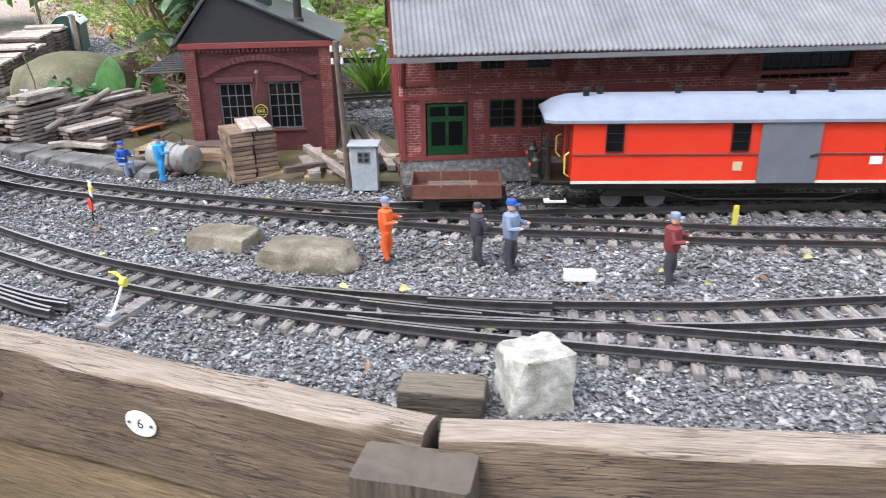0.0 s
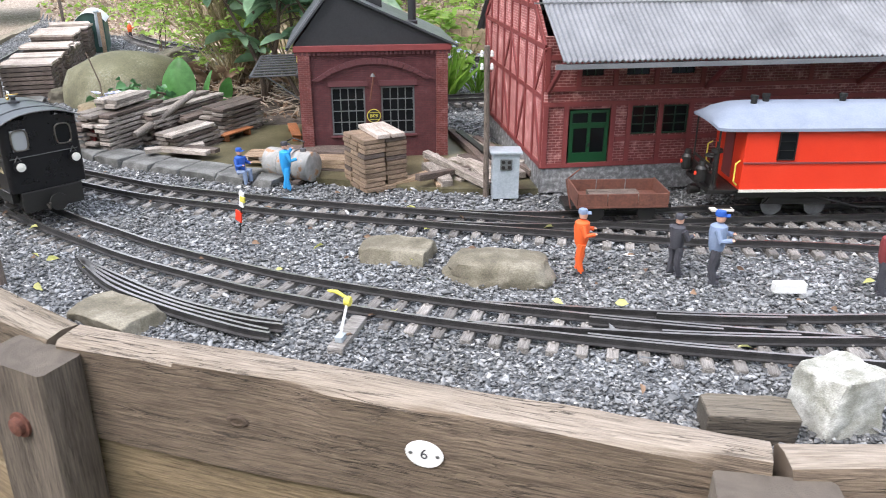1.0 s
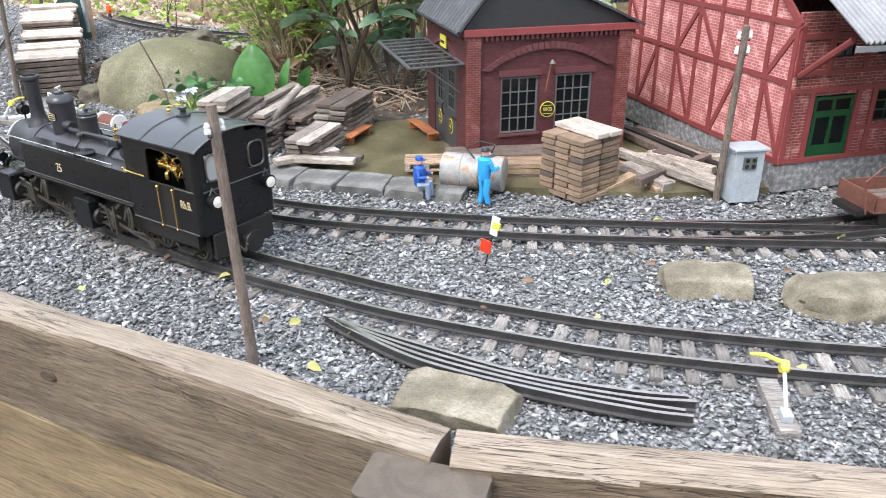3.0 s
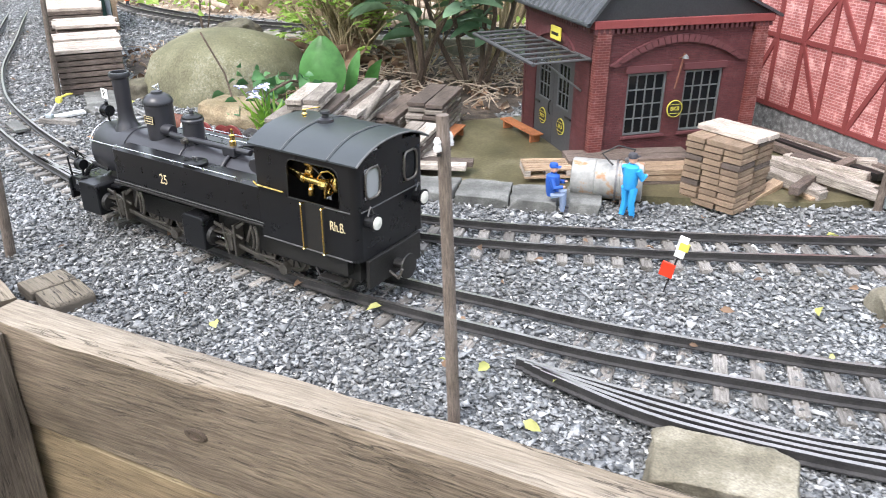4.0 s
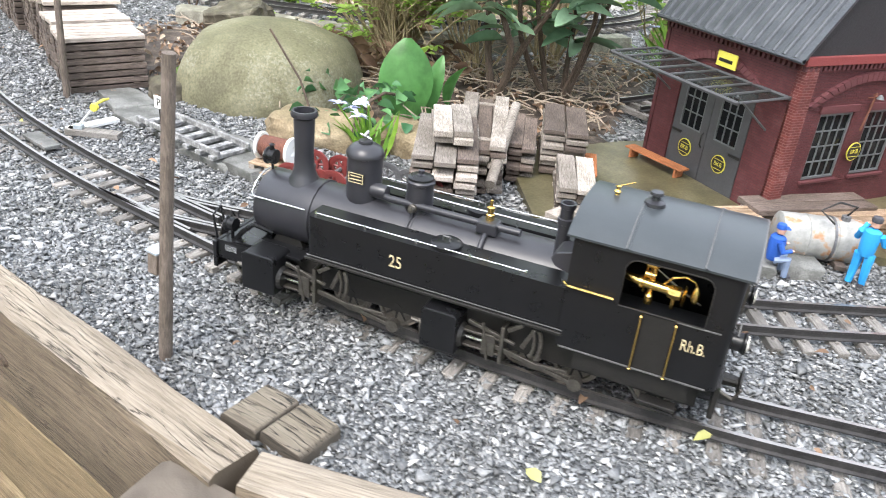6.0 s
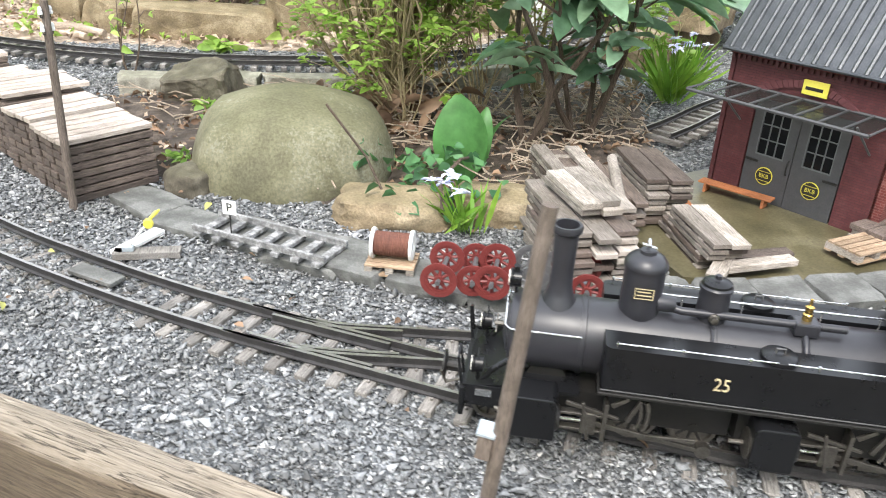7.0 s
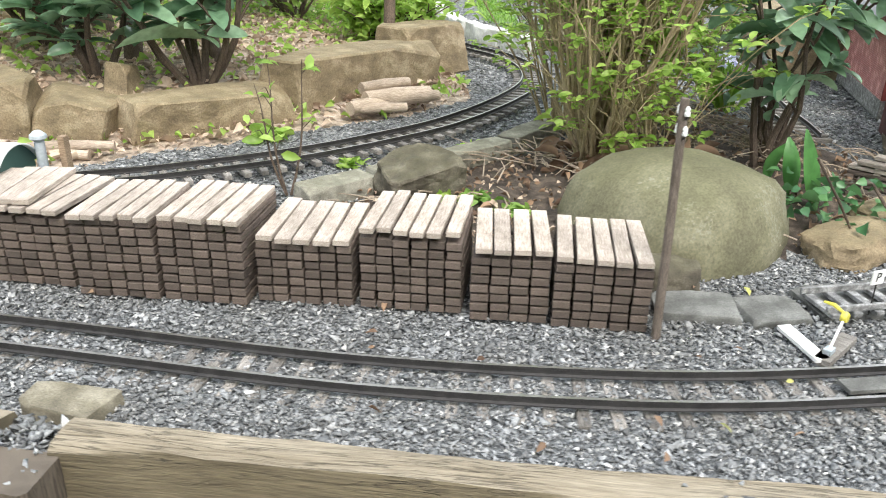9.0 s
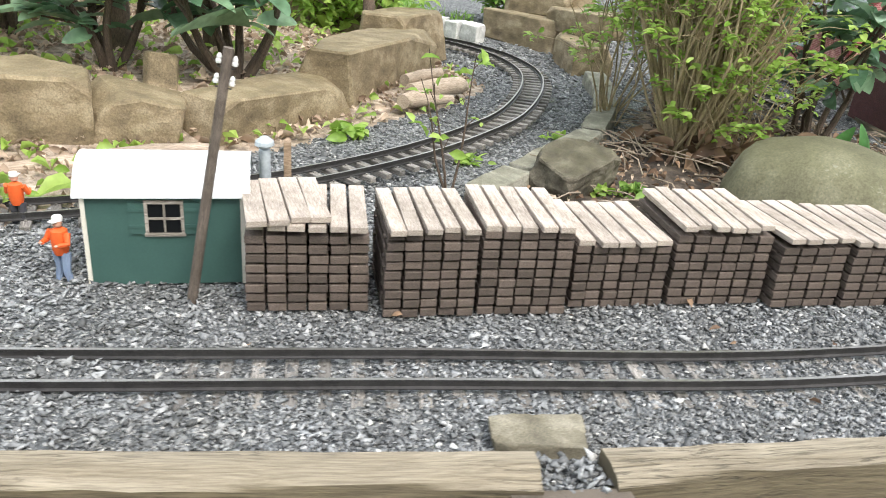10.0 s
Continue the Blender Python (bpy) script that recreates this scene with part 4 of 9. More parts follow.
for i, ((ax, ay), (bx, by)) in enumerate(zip(FENCE[:-1], FENCE[1:])):
    ln, an = math.hypot(bx - ax, by - ay), math.degrees(math.atan2(by - ay, bx - ax))
    # local x from b to a, so that local y points into the bed
    base = pose(bx, by, 0.30, 0, 0, an + 180) @ pose(0, -BEAM_T, 0)
    # the joint beside the stacks stands open and is filled with gravel
    g0, g1 = (0.025 if i == 5 else 0.0), (0.022 if i == 6 else 0.0)
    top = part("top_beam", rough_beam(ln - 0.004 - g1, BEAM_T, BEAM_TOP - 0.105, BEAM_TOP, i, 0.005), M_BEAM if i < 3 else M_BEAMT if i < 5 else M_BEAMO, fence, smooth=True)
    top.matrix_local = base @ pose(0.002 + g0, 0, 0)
    low = part("lower_board", rough_beam(ln - 0.004, BEAM_T * 0.8, BEAM_TOP - 0.225, BEAM_TOP - 0.110, i + 20, 0.004), M_BEAMLOW, fence, smooth=True)
    low.matrix_local = base @ pose(0.002, 0.006, 0)
    base_b = part("bottom_board", rough_beam(ln - 0.004, BEAM_T * 0.8, BEAM_TOP - 0.335, BEAM_TOP - 0.230, i + 40, 0.004), M_BEAMLOW, fence, smooth=True)
    base_b.matrix_local = base @ pose(0.002, 0.004, 0)
    if i:
        ang = math.degrees(math.atan2(by - ay, bx - ax) + math.atan2(ay - FENCE[i - 1][1], ax - FENCE[i - 1][0])) / 2 + 180
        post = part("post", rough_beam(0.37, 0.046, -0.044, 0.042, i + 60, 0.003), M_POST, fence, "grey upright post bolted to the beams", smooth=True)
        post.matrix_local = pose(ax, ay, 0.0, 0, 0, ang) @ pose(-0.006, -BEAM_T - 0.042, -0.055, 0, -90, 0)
        bolt = part("bolt", lathed([(0.0, -0.002), (0.013, -0.002), (0.013, 0.001), (0.009, 0.0012), (0.009, 0.006), (0.004, 0.008)], seg=14), M_RUST, fence, "rusty coach bolt")
        bolt.matrix_local = pose(ax, ay, 0.0, 0, 0, ang) @ pose(-0.002, -BEAM_T - 0.044, 0.255, 90, 0, 0)
    if i in (2, 3, 4):
        knot = part("knot", lathed([(0.0, 0.0007), (0.0030, 0.0004), (0.0042, 0.0012), (0.0062, 0.0009), (0.0078, -0.001)], seg=18), M_KNOT, fence, "dark split knot in the beam")
        knot.matrix_local = base @ pose(ln * (0.30, 0.36, 0.55)[i - 2], -0.0004, BEAM_TOP - 0.050, 90, 0, 0) @ Matrix.Diagonal((1.5, 0.8, 1, 1))
    if i == 2:
        plaque(fence, base @ pose(0.366, -0.0015, BEAM_TOP - 0.044, 90, 0, 0), "6")
    if i == 5:
        plaque(fence, base @ pose(0.47, -0.0015, BEAM_TOP - 0.030, 90, 0, 0), "7")

tagged(part("gravel_fill", boxed(-1.078, -1.043, 1.068, 1.130, -0.12, 0.008, 0.004), M_BED), "gravel filling the open fence joint", "gravel", kind="stuff")
rng = np.random.default_rng(21)
fx_ = np.r_[rng.uniform(-1.078, -1.040, 150), rng.uniform(-0.99, -0.965, 12), rng.uniform(-1.11, -1.06, 10)]
fy_ = np.r_[rng.uniform(1.074, 1.124, 150), rng.uniform(0.45, 0.62, 12), rng.uniform(1.06, 1.14, 10)]
fz_ = np.r_[rng.uniform(0.008, 0.018, 150), np.full(12, BEAM_TOP + 0.001), np.full(10, 0.014)]
scatter_stones("loose_chips", fx_, fy_, fz_, rng.uniform(0.005, 0.010, 172), M_BALLAST, "loose stone chips on the fence and its open joint", "gravel")


def plate(outer, inner, thick):
    """A flat sheet in x, z with one hole, given thickness along y."""
    bm = bmesh.new()
    for loop in (outer, inner):
        vs = [bm.verts.new((x, 0, z)) for x, z in loop]
        for a, b in zip(vs, vs[1:] + vs[:1]):
            bm.edges.new((a, b))
    bmesh.ops.triangle_fill(bm, edges=bm.edges[:], use_beauty=True)
    top = bmesh.ops.extrude_face_region(bm, geom=bm.faces[:])
    for v in top["geom"]:
        if isinstance(v, bmesh.types.BMVert):
            v.co.y += thick
    return bm


def rounded(x0, x1, z0, z1, r, low=0.0, n=6):
    """The outline of a box with rounded upper corners, and lower ones where low is given."""
    out = []
    for cx, cz, a0, rr in ((x1, z1, 0, r), (x0, z1, 90, r), (x0, z0, 180, low), (x1, z0, 270, low)):
        if rr <= 0:
            out.append((cx, cz))
            continue
        sx, sz = (-1 if cx == x1 else 1), (-1 if cz == z1 else 1)
        for k in range(n + 1):
            a = radians(a0 + 90 * k / n)
            out.append((cx + sx * rr + rr * math.cos(a), cz + sz * rr + rr * math.sin(a)))
    return out


# ---- the locomotive: x forward from the tank's front edge, z from the rail head ----
def loco():
    L = thing("steam_locomotive", pose(-0.533, -0.017, 0.0114, 0, 0, 130.7), "black model tank steam locomotive with gold lettering and brass fittings", "locomotive")

    def P(name, bm, mat, par=L, label="", smooth=False):
        return part(name, bm, mat, par, label, smooth)

    # boiler and smokebox
    zc, rb = 0.0695, 0.0285
    band = [(rb, -0.215), (rb, -0.1350), (rb + 0.0007, -0.1345), (rb + 0.0007, -0.1315), (rb, -0.131), (rb, -0.0740), (rb + 0.0005, -0.0735), (rb + 0.0005, -0.0705), (rb, -0.070), (rb, 0.016), (rb + 0.0012, 0.0165), (rb + 0.0012, 0.0200)]
    boiler = P("boiler", lathed([(0.0, -0.215)] + band + [(0.0, 0.0200)], (0, 0, zc), "x", 56), M_SMOKE, smooth=True)
    smoke = P("smokebox", lathed([(0.0, 0.020), (rb + 0.0004, 0.020), (rb + 0.0004, 0.0690), (rb - 0.001, 0.0712), (0.0205, 0.0716), (0.0200, 0.0732), (0.008, 0.0762), (0.0, 0.0766)], (0, 0, zc), "x", 56), M_SMOKE, smooth=True)
    bm = bmesh.new()
    for k in range(28):
        a = 2 * math.pi * k / 28
        lathe(bm, [(0.0008, 0.0), (0.0006, 0.0009)], (0.0713, 0.0243 * math.cos(a), zc + 0.0243 * math.sin(a)), "x", 6)
    P("rivets", bm, M_SMOKE, smoke)
    dart = P("door_dart", tubed([(0.0765, 0, zc), (0.0835, 0, zc)], [0.0022, 0.0014], 10), M_RODS, smoke)
    P("dart_handle", tubed([(0.0815, -0.007, zc + 0.004), (0.0815, 0.007, zc - 0.004)], 0.0007, 6), M_RODS, dart)
    # chimney, domes
    zt = zc + rb
    P("chimney", lathed([(0.0175, zt - 0.012), (0.0152, zt - 0.004), (0.0108, zt + 0.0030), (0.0087, zt + 0.010), (0.0080, zt + 0.024), (0.0090, zt + 0.0530), (0.0110, zt + 0.0545), (0.0114, zt + 0.0570), (0.0104, zt + 0.0594), (0.0086, zt + 0.0594), (0.0074, zt + 0.037), (0.0, zt + 0.035)], (0.0377, 0, 0), "z", 36), M_SMOKE, smooth=True)
    xd = -0.0201
    dome = P("sand_dome", lathed([(0.0148, zt - 0.010), (0.0145, zt + 0.0335), (0.0157, zt + 0.0340), (0.0157, zt + 0.0358), (0.0148, zt + 0.0380), (0.0128, zt + 0.0408), (0.0095, zt + 0.0430), (0.0060, zt + 0.0440), (0.0056, zt + 0.0462), (0.0, zt + 0.0466)], (xd, 0, 0), "z", 36), M_SMOKE, smooth=True)
    bm = bmesh.new()
    tube(bm, [(xd, -0.004, zt + 0.0460), (xd, -0.003, zt + 0.0525), (xd, 0.004, zt + 0.0505)], 0.0012, 8)
    tube(bm, [(xd - 0.005, 0.0, zt + 0.0480), (xd + 0.005, 0.0, zt + 0.0505)], 0.001, 8)
    P("safety_valve", bm, M_CHROME, dome)
    pl = P("nameplate", boxed(-0.0068, 0.0068, -0.0022, 0.0006, -0.0042, 0.0042, 0.0002), M_FRAME, dome, "black plate with gold border and worn lettering")
    pl.matrix_local = pose(xd, 0.0143, zt + 0.0185, 0, 0, 0)
    for k, (x0, x1, z0, z1) in enumerate([(-0.0066, 0.0066, 0.0036, 0.0041), (-0.0066, 0.0066, -0.0041, -0.0036), (-0.0066, -0.0061, -0.0040, 0.0040), (0.0061, 0.0066, -0.0040, 0.0040), (-0.0045, 0.0045, 0.0012, 0.0020), (-0.0050, 0.0050, -0.0016, -0.0008)]):
        P("gilt_bar", boxed(x0, x1, 0.0006, 0.0010, z0, z1), M_GOLD, pl)
    xs_ = -0.0707
    dome2 = P("steam_dome", lathed([(0.0114, zt - 0.008), (0.0108, zt + 0.0215), (0.0118, zt + 0.0220), (0.0118, zt + 0.0240), (0.0108, zt + 0.0250), (0.0102, zt + 0.0268), (0.0070, zt + 0.0285), (0.0030, zt + 0.0292), (0.0022, zt + 0.0296), (0.0024, zt + 0.0325), (0.0, zt + 0.0335)], (xs_, 0, 0), "z", 32), M_SMOKE, smooth=True)
    P("dome_cap", lathed([(0.0107, zt + 0.0252), (0.0103, zt + 0.0271), (0.0071, zt + 0.0288), (0.0, zt + 0.0294)], (xs_, 0, 0), "z", 32), M_BLACK, dome2, smooth=True)
    P("valve_boss", lathed([(0.0, 0), (0.0036, 0.0), (0.0036, 0.004), (0.0026, 0.0045), (0.0026, 0.0075), (0.0, 0.008)], (xs_, 0.0092, zt + 0.004), "y", 14), M_RODS, dome2)
    for sgn in (1, -1):
        P("feed_pipe", tubed([(xs_, sgn * 0.0130, zt + 0.004), (xs_, sgn * 0.0150, zt - 0.003)] + [(xs_, sgn * (rb + 0.0012) * math.sin(a), zc + (rb + 0.0012) * math.cos(a)) for a in np.linspace(0.65, 1.35, 6)], 0.0011, 8), M_SMOKE)
        P("injector_pipe", tubed([(-0.1334, sgn * (rb + 0.0016) * math.sin(a), zc + (rb + 0.0016) * math.cos(a)) for a in np.linspace(0.1, 1.35, 9)], 0.0023, 10), M_SMOKE, smooth=True)
    P("regulator_pipe", tubed([(-0.030, 0.004, zt + 0.0075), (-0.048, 0.009, zt + 0.0055), (-0.160, 0.009, zt + 0.0055)], 0.0030, 12), M_SMOKE, smooth=True)
    P("pipe_elbow", lathed([(0.0, -0.013), (0.0055, -0.013), (0.0062, -0.011), (0.0062, 0.0), (0.0, 0.0)], (-0.031, 0.005, zt + 0.0080), "x", 16), M_SMOKE, smooth=True)
    vb = P("valve_block", boxed(-0.1420, -0.1250, 0.000, 0.014, zt - 0.0015, zt + 0.0085, 0.0014), M_SMOKE)
    P("brass_valve", lathed([(0.0034, zt + 0.008), (0.0034, zt + 0.0130), (0.0026, zt + 0.0140), (0.0030, zt + 0.0190), (0.0012, zt + 0.0200), (0.0012, zt + 0.0250), (0.0, zt + 0.0255)], (-0.1334, 0.006, 0), "z", 16), M_BRASS, vb)
    P("valve_spindle", tubed([(-0.1420, 0.009, zt + 0.006), (-0.1560, 0.009, zt + 0.006)], [0.0016, 0.0010], 8), M_RODS, vb)
    P("spindle_head", lathed([(0.0, -0.0022), (0.0020, -0.0016), (0.0020, 0.0016), (0.0, 0.0022)], (-0.1520, 0.009, zt + 0.006), "x", 10), M_CHROME, vb)
    hr = P("handrail", tubed([(-0.030, -0.014, zt + 0.0050), (-0.206, -0.014, zt + 0.0050)], 0.0008, 8), M_CHROME)
    for x in (-0.052, -0.095, -0.150, -0.190):
        P("rail_post", tubed([(x, -0.014, zt - 0.005), (x, -0.014, zt + 0.0058)], 0.0007, 6), M_CHROME, hr)
    # smokebox handrail: along the side, then over the front
    side_z = zc + 0.0135
    side_y = math.sqrt(rb * rb - 0.0135 ** 2) + 0.003
    arch = [(0.0742, (rb - 0.0005) * math.cos(a), zc + (rb - 0.0005) * math.sin(a)) for a in np.linspace(0.55, math.pi - 0.55, 12)]
    P("smokebox_rail", tubed([(0.019, side_y, side_z), (0.070, side_y, side_z)] + arch + [(0.070, -side_y, side_z), (0.019, -side_y, side_z)], 0.0008, 8), M_CHROME)
    # side tanks
    TB, TT_, TY = 0.0552, 0.0912, 0.0500
    for sgn in (1, -1):
        plan = rounded(-0.212, 0.0035, 0.0, 0.024, 0.0055)
        bm = bmesh.new()
        lo = [bm.verts.new((x, sgn * (TY - 0.024 + y), TB)) for x, y in plan]
        hi = [bm.verts.new((x, sgn * (TY - 0.024 + y), TT_)) for x, y in plan]
        bm.faces.new(lo), bm.faces.new(hi)
        for k in range(len(plan)):
            bm.faces.new((lo[k], lo[(k + 1) % len(plan)], hi[(k + 1) % len(plan)], hi[k]))
        t = P("side_tank", bm, M_BLACK, smooth=True)
        P("tank_flange", boxed(-0.212, 0.0048, 0.026 if sgn > 0 else -0.0518, 0.0518 if sgn > 0 else -0.026, TB - 0.0026, TB, 0.0006), M_FRAME, t)
        P("edge_bead", boxed(-0.212, 0.0030, min(sgn * 0.0500, sgn * 0.0506), max(sgn * 0.0500, sgn * 0.0506), TB + 0.0012, TB + 0.0022, 0.0002), M_GLINT, t)
        lid = P("filler_lid", lathed([(0.0122, TT_ - 0.0004), (0.0122, TT_ + 0.0030), (0.0112, TT_ + 0.0038), (0.0, TT_ + 0.0044)], (-0.1117, sgn * 0.0368, 0), "z", 28), M_BLACK, t, smooth=True)
        P("lid_handle", tubed([(-0.1145, sgn * 0.0368, TT_ + 0.003), (-0.1145, sgn * 0.0368, TT_ + 0.0078), (-0.1089, sgn * 0.0368, TT_ + 0.0078), (-0.1089, sgn * 0.0368, TT_ + 0.003)], 0.0008, 6), M_GLINT, lid)
        rl = P("tank_rail", tubed([(-0.003, sgn * 0.0476, TT_ + 0.0030), (-0.1787, sgn * 0.0476, TT_ + 0.0030)], 0.00065, 8), M_CHROME, t, "thin bright handrail")
        for k in range(5):
            P("stanchion", lathed([(0.0008, TT_ - 0.0004), (0.0008, TT_ + 0.0024), (0.0014, TT_ + 0.0028), (0.0010, TT_ + 0.0042)], (-0.004 - 0.0436 * k, sgn * 0.0476, 0), "z", 8), M_CHROME, rl)
        face = pose(-0.0763, sgn * 0.0501, 0.0722, 90, 0, 180 if sgn > 0 else 0) @ Matrix.Diagonal((0.80, 1, 1, 1))
        lettering("number", "25", 0.0145, M_GOLD, t, face, 0.0002, "gold painted number")
        bm = bmesh.new()
        for k in range(70):
            lathe(bm, [(0.0006, 0), (0.0004, sgn * 0.0006)], (-0.001 - k * 0.003, sgn * 0.0500, TB + 0.0040), "y", 5)
        P("rivet_row", bm, M_BLACK, t)

    # cab sides with the bunker: one sheet with a rounded opening
    CB, CT, XR, RC = 0.0435, 0.1345, -0.3155, 0.0072

    def side(sgn):
        y = 0.0504 * sgn
        th = -0.0016 * sgn
        outer = [(-0.209, CB), (-0.209, CT), (XR, CT), (XR, CB)]
        opening = rounded(-0.3045, -0.2465, 0.0905, 0.1268, 0.0080)
        bm = plate(outer, opening, th)
        bm.transform(Matrix.Translation((0, y, 0)))
        c = P("cab_side", bm, M_BLACK)
        P("opening_rim", tubed([(x, y + 0.0002 * sgn, z) for x, z in opening + opening[:1]], 0.0006, 6), M_FRAME, c)
        for x in (-0.2635, -0.2870):
            r = P("door_rail", tubed([(x, sgn * 0.0545, 0.0459), (x, sgn * 0.0545, 0.0887)], 0.0008, 8), M_BRASS, c, "brass grab rail")
            for z in (0.0459, 0.0887):
                P("knob", lathed([(0.0, -0.0015), (0.0015, 0), (0.0, 0.0015)], (x, sgn * 0.0545, z), "z", 8), M_BRASS, r)
                P("rail_stud", tubed([(x, sgn * 0.0500, z), (x, sgn * 0.0545, z)], 0.0007, 6), M_BRASS, r)
        P("brass_rail", tubed([(-0.2070, sgn * 0.0530, 0.0985), (-0.2105, sgn * 0.0530, 0.0955), (-0.2430, sgn * 0.0530, 0.0950)], 0.0010, 8), M_BRASS, c)
        P("sill_bead", boxed(XR, -0.211, min(sgn * 0.0502, sgn * 0.0512), max(sgn * 0.0502, sgn * 0.0512), CB + 0.0002, CB + 0.0014), M_GLINT, c)
        P("waist_bead", boxed(XR, -0.2870, min(sgn * 0.0502, sgn * 0.0511), max(sgn * 0.0502, sgn * 0.0511), 0.0893, 0.0903), M_GLINT, c)
        P("door_panel", boxed(-0.2855, -0.2650, min(sgn * 0.0496, sgn * 0.0507), max(sgn * 0.0496, sgn * 0.0507), 0.0452, 0.0890), M_FRAME, c)
        P("rear_corner", lathed([(RC, CB), (RC, CT)], (XR, sgn * (0.0504 - RC), 0), "z", 28), M_BLACK, c, smooth=True)
        face = pose(-0.3008, sgn * 0.0506, 0.0735, 90, 0, 180 if sgn > 0 else 0) @ Matrix.Diagonal((0.66, 1, 1, 1))
        lettering("initials", "Rh.B.", 0.0125, M_GOLD, c, face, 0.0002, "gold painted initials")
        return c
    side(1), side(-1)
    XB = XR - RC
    rear = P("cab_rear", boxed(XB, XB + 0.0016, -0.0435, 0.0435, CB, 0.0985), M_BLACK)
    for y0, y1, z1 in ((-0.0435, -0.0385, 0.1345), (0.0385, 0.0435, 0.1345), (-0.017, 0.017, 0.1460)):
        P("rear_pillar", boxed(XB, XB + 0.0016, y0, y1, 0.0985, z1), M_BLACK, rear)
    for y0, y1 in ((-0.0385, -0.017), (0.017, 0.0385)):
        P("rear_header", boxed(XB, XB + 0.0016, y0, y1, 0.1265, 0.1385), M_BLACK, rear)
    P("rear_bead", boxed(XB - 0.0008, XB + 0.0002, -0.0440, 0.0440, 0.0893, 0.0903), M_GLINT, rear)
    for sgn in (1, -1):
        ring = [(sgn * 0.028 + 0.0102 * math.copysign(abs(math.cos(u)) ** 0.55, math.cos(u)), 0.1125 + 0.0135 * math.copysign(abs(math.sin(u)) ** 0.55, math.sin(u))) for u in np.linspace(0, 2 * np.pi, 29)]
        w = P("rear_window", tubed([(XB - 0.0008, y, z) for y, z in ring], 0.0011, 6), M_RODS, rear, "steel-rimmed rear window")
        P("pane", boxed(XB + 0.0002, XB + 0.0008, sgn * 0.028 - 0.0098, sgn * 0.028 + 0.0098, 0.0990, 0.1262), M_MILK if sgn > 0 else M_GLASS, w)
        bm = lathed([(0.0, 0), (0.0064, 0.0), (0.0064, 0.007), (0.0077, 0.0085), (0.0077, 0.0102), (0.0062, 0.0102), (0.0062, 0.0092)], (0, sgn * 0.036, 0.0800), "x", 22)
        bm.transform(Matrix.Translation((XB, 0, 0)) @ Matrix.Diagonal((-1, 1, 1, 1)))
        lm = P("rear_lamp", bm, M_BLACK, rear, smooth=True)
        P("lens", lathed([(0.0, XB - 0.0122), (0.0058, XB - 0.0110), (0.0058, XB - 0.0092), (0.0, XB - 0.0092)], (0, sgn * 0.036, 0.0800), "x", 20), M_LAMPGL, lm)
        P("bail", tubed([(XB - 0.0035, sgn * 0.036 - 0.004, 0.0862), (XB - 0.0035, sgn * 0.036, 0.0935), (XB - 0.0035, sgn * 0.036 + 0.004, 0.0862)], 0.0007, 6), M_GLINT, lm)
    P("cab_front", boxed(-0.2115, -0.2100, -0.0500, 0.0500, 0.0900, 0.1345), M_BLACK)
    P("cab_floor", boxed(XR, -0.212, -0.0485, 0.0485, CB, CB + 0.003), M_FRAME)
    # roof: a low arch, seamed across
    bm = bmesh.new()
    ang = np.linspace(-1, 1, 33)
    prof = [(0.0530 * a, 0.1340 + 0.0135 * (1 - abs(a) ** 2.4)) for a in ang]
    for x0, x1, up_ in ((-0.3265, -0.2040, 0.0), (-0.2462, -0.2442, 0.0006), (-0.2972, -0.2952, 0.0006)):
        top = [[bm.verts.new((x, y, z + up_)) for y, z in prof] for x in (x0, x1)]
        bot = [[bm.verts.new((x, y, z - 0.0016)) for y, z in prof] for x in (x0, x1)]
        for k in range(len(prof) - 1):
            bm.faces.new((top[0][k], top[0][k + 1], top[1][k + 1], top[1][k]))
            bm.faces.new((bot[0][k], bot[1][k], bot[1][k + 1], bot[0][k + 1]))
            for e in (0, 1):
                bm.faces.new((top[e][k], top[e][k + 1], bot[e][k + 1], bot[e][k]))
        for e in (0, -1):
            bm.faces.new((top[0][e], top[1][e], bot[1][e], bot[0][e]))
    roof = P("cab_roof", bm, M_CABROOF, smooth=True)
    P("roof_rim", tubed([(-0.3265, y, z - 0.0008) for y, z in prof], 0.0010, 6), M_GLINT, roof)
    for x in (-0.2442, -0.2952):
        P("roof_seam", tubed([(x, y, z + 0.0007) for y, z in prof], 0.0005, 5), M_GLINT, roof)
    P("roof_vent", lathed([(0.0080, 0.1455), (0.0072, 0.1500), (0.0034, 0.1515), (0.0030, 0.1545), (0.0048, 0.1555), (0.0044, 0.1575), (0.0, 0.1578)], (-0.2506, 0.0, 0), "z", 24), M_SMOKE, roof, smooth=True)
    wh = P("whistle", lathed([(0.0026, 0.1450), (0.0017, 0.1480), (0.0026, 0.1500), (0.0013, 0.1515), (0.0022, 0.1540), (0.0, 0.1548)], (-0.2233, -0.0027, 0), "z", 12), M_BRASS, roof)
    P("whistle_lever", tubed([(-0.2233, -0.0027, 0.1540), (-0.2330, -0.014, 0.1550)], 0.0006, 6), M_BRASS, wh)
    st = P("pump_chimney", lathed([(0.0052, 0.086), (0.0052, 0.122), (0.0062, 0.1225), (0.0062, 0.1265), (0.0050, 0.127), (0.0050, 0.1345), (0.0060, 0.135), (0.0060, 0.1385), (0.0043, 0.1385), (0.0038, 0.133), (0.0, 0.133)], (-0.1930, 0.012, 0), "z", 20), M_SMOKE, smooth=True)
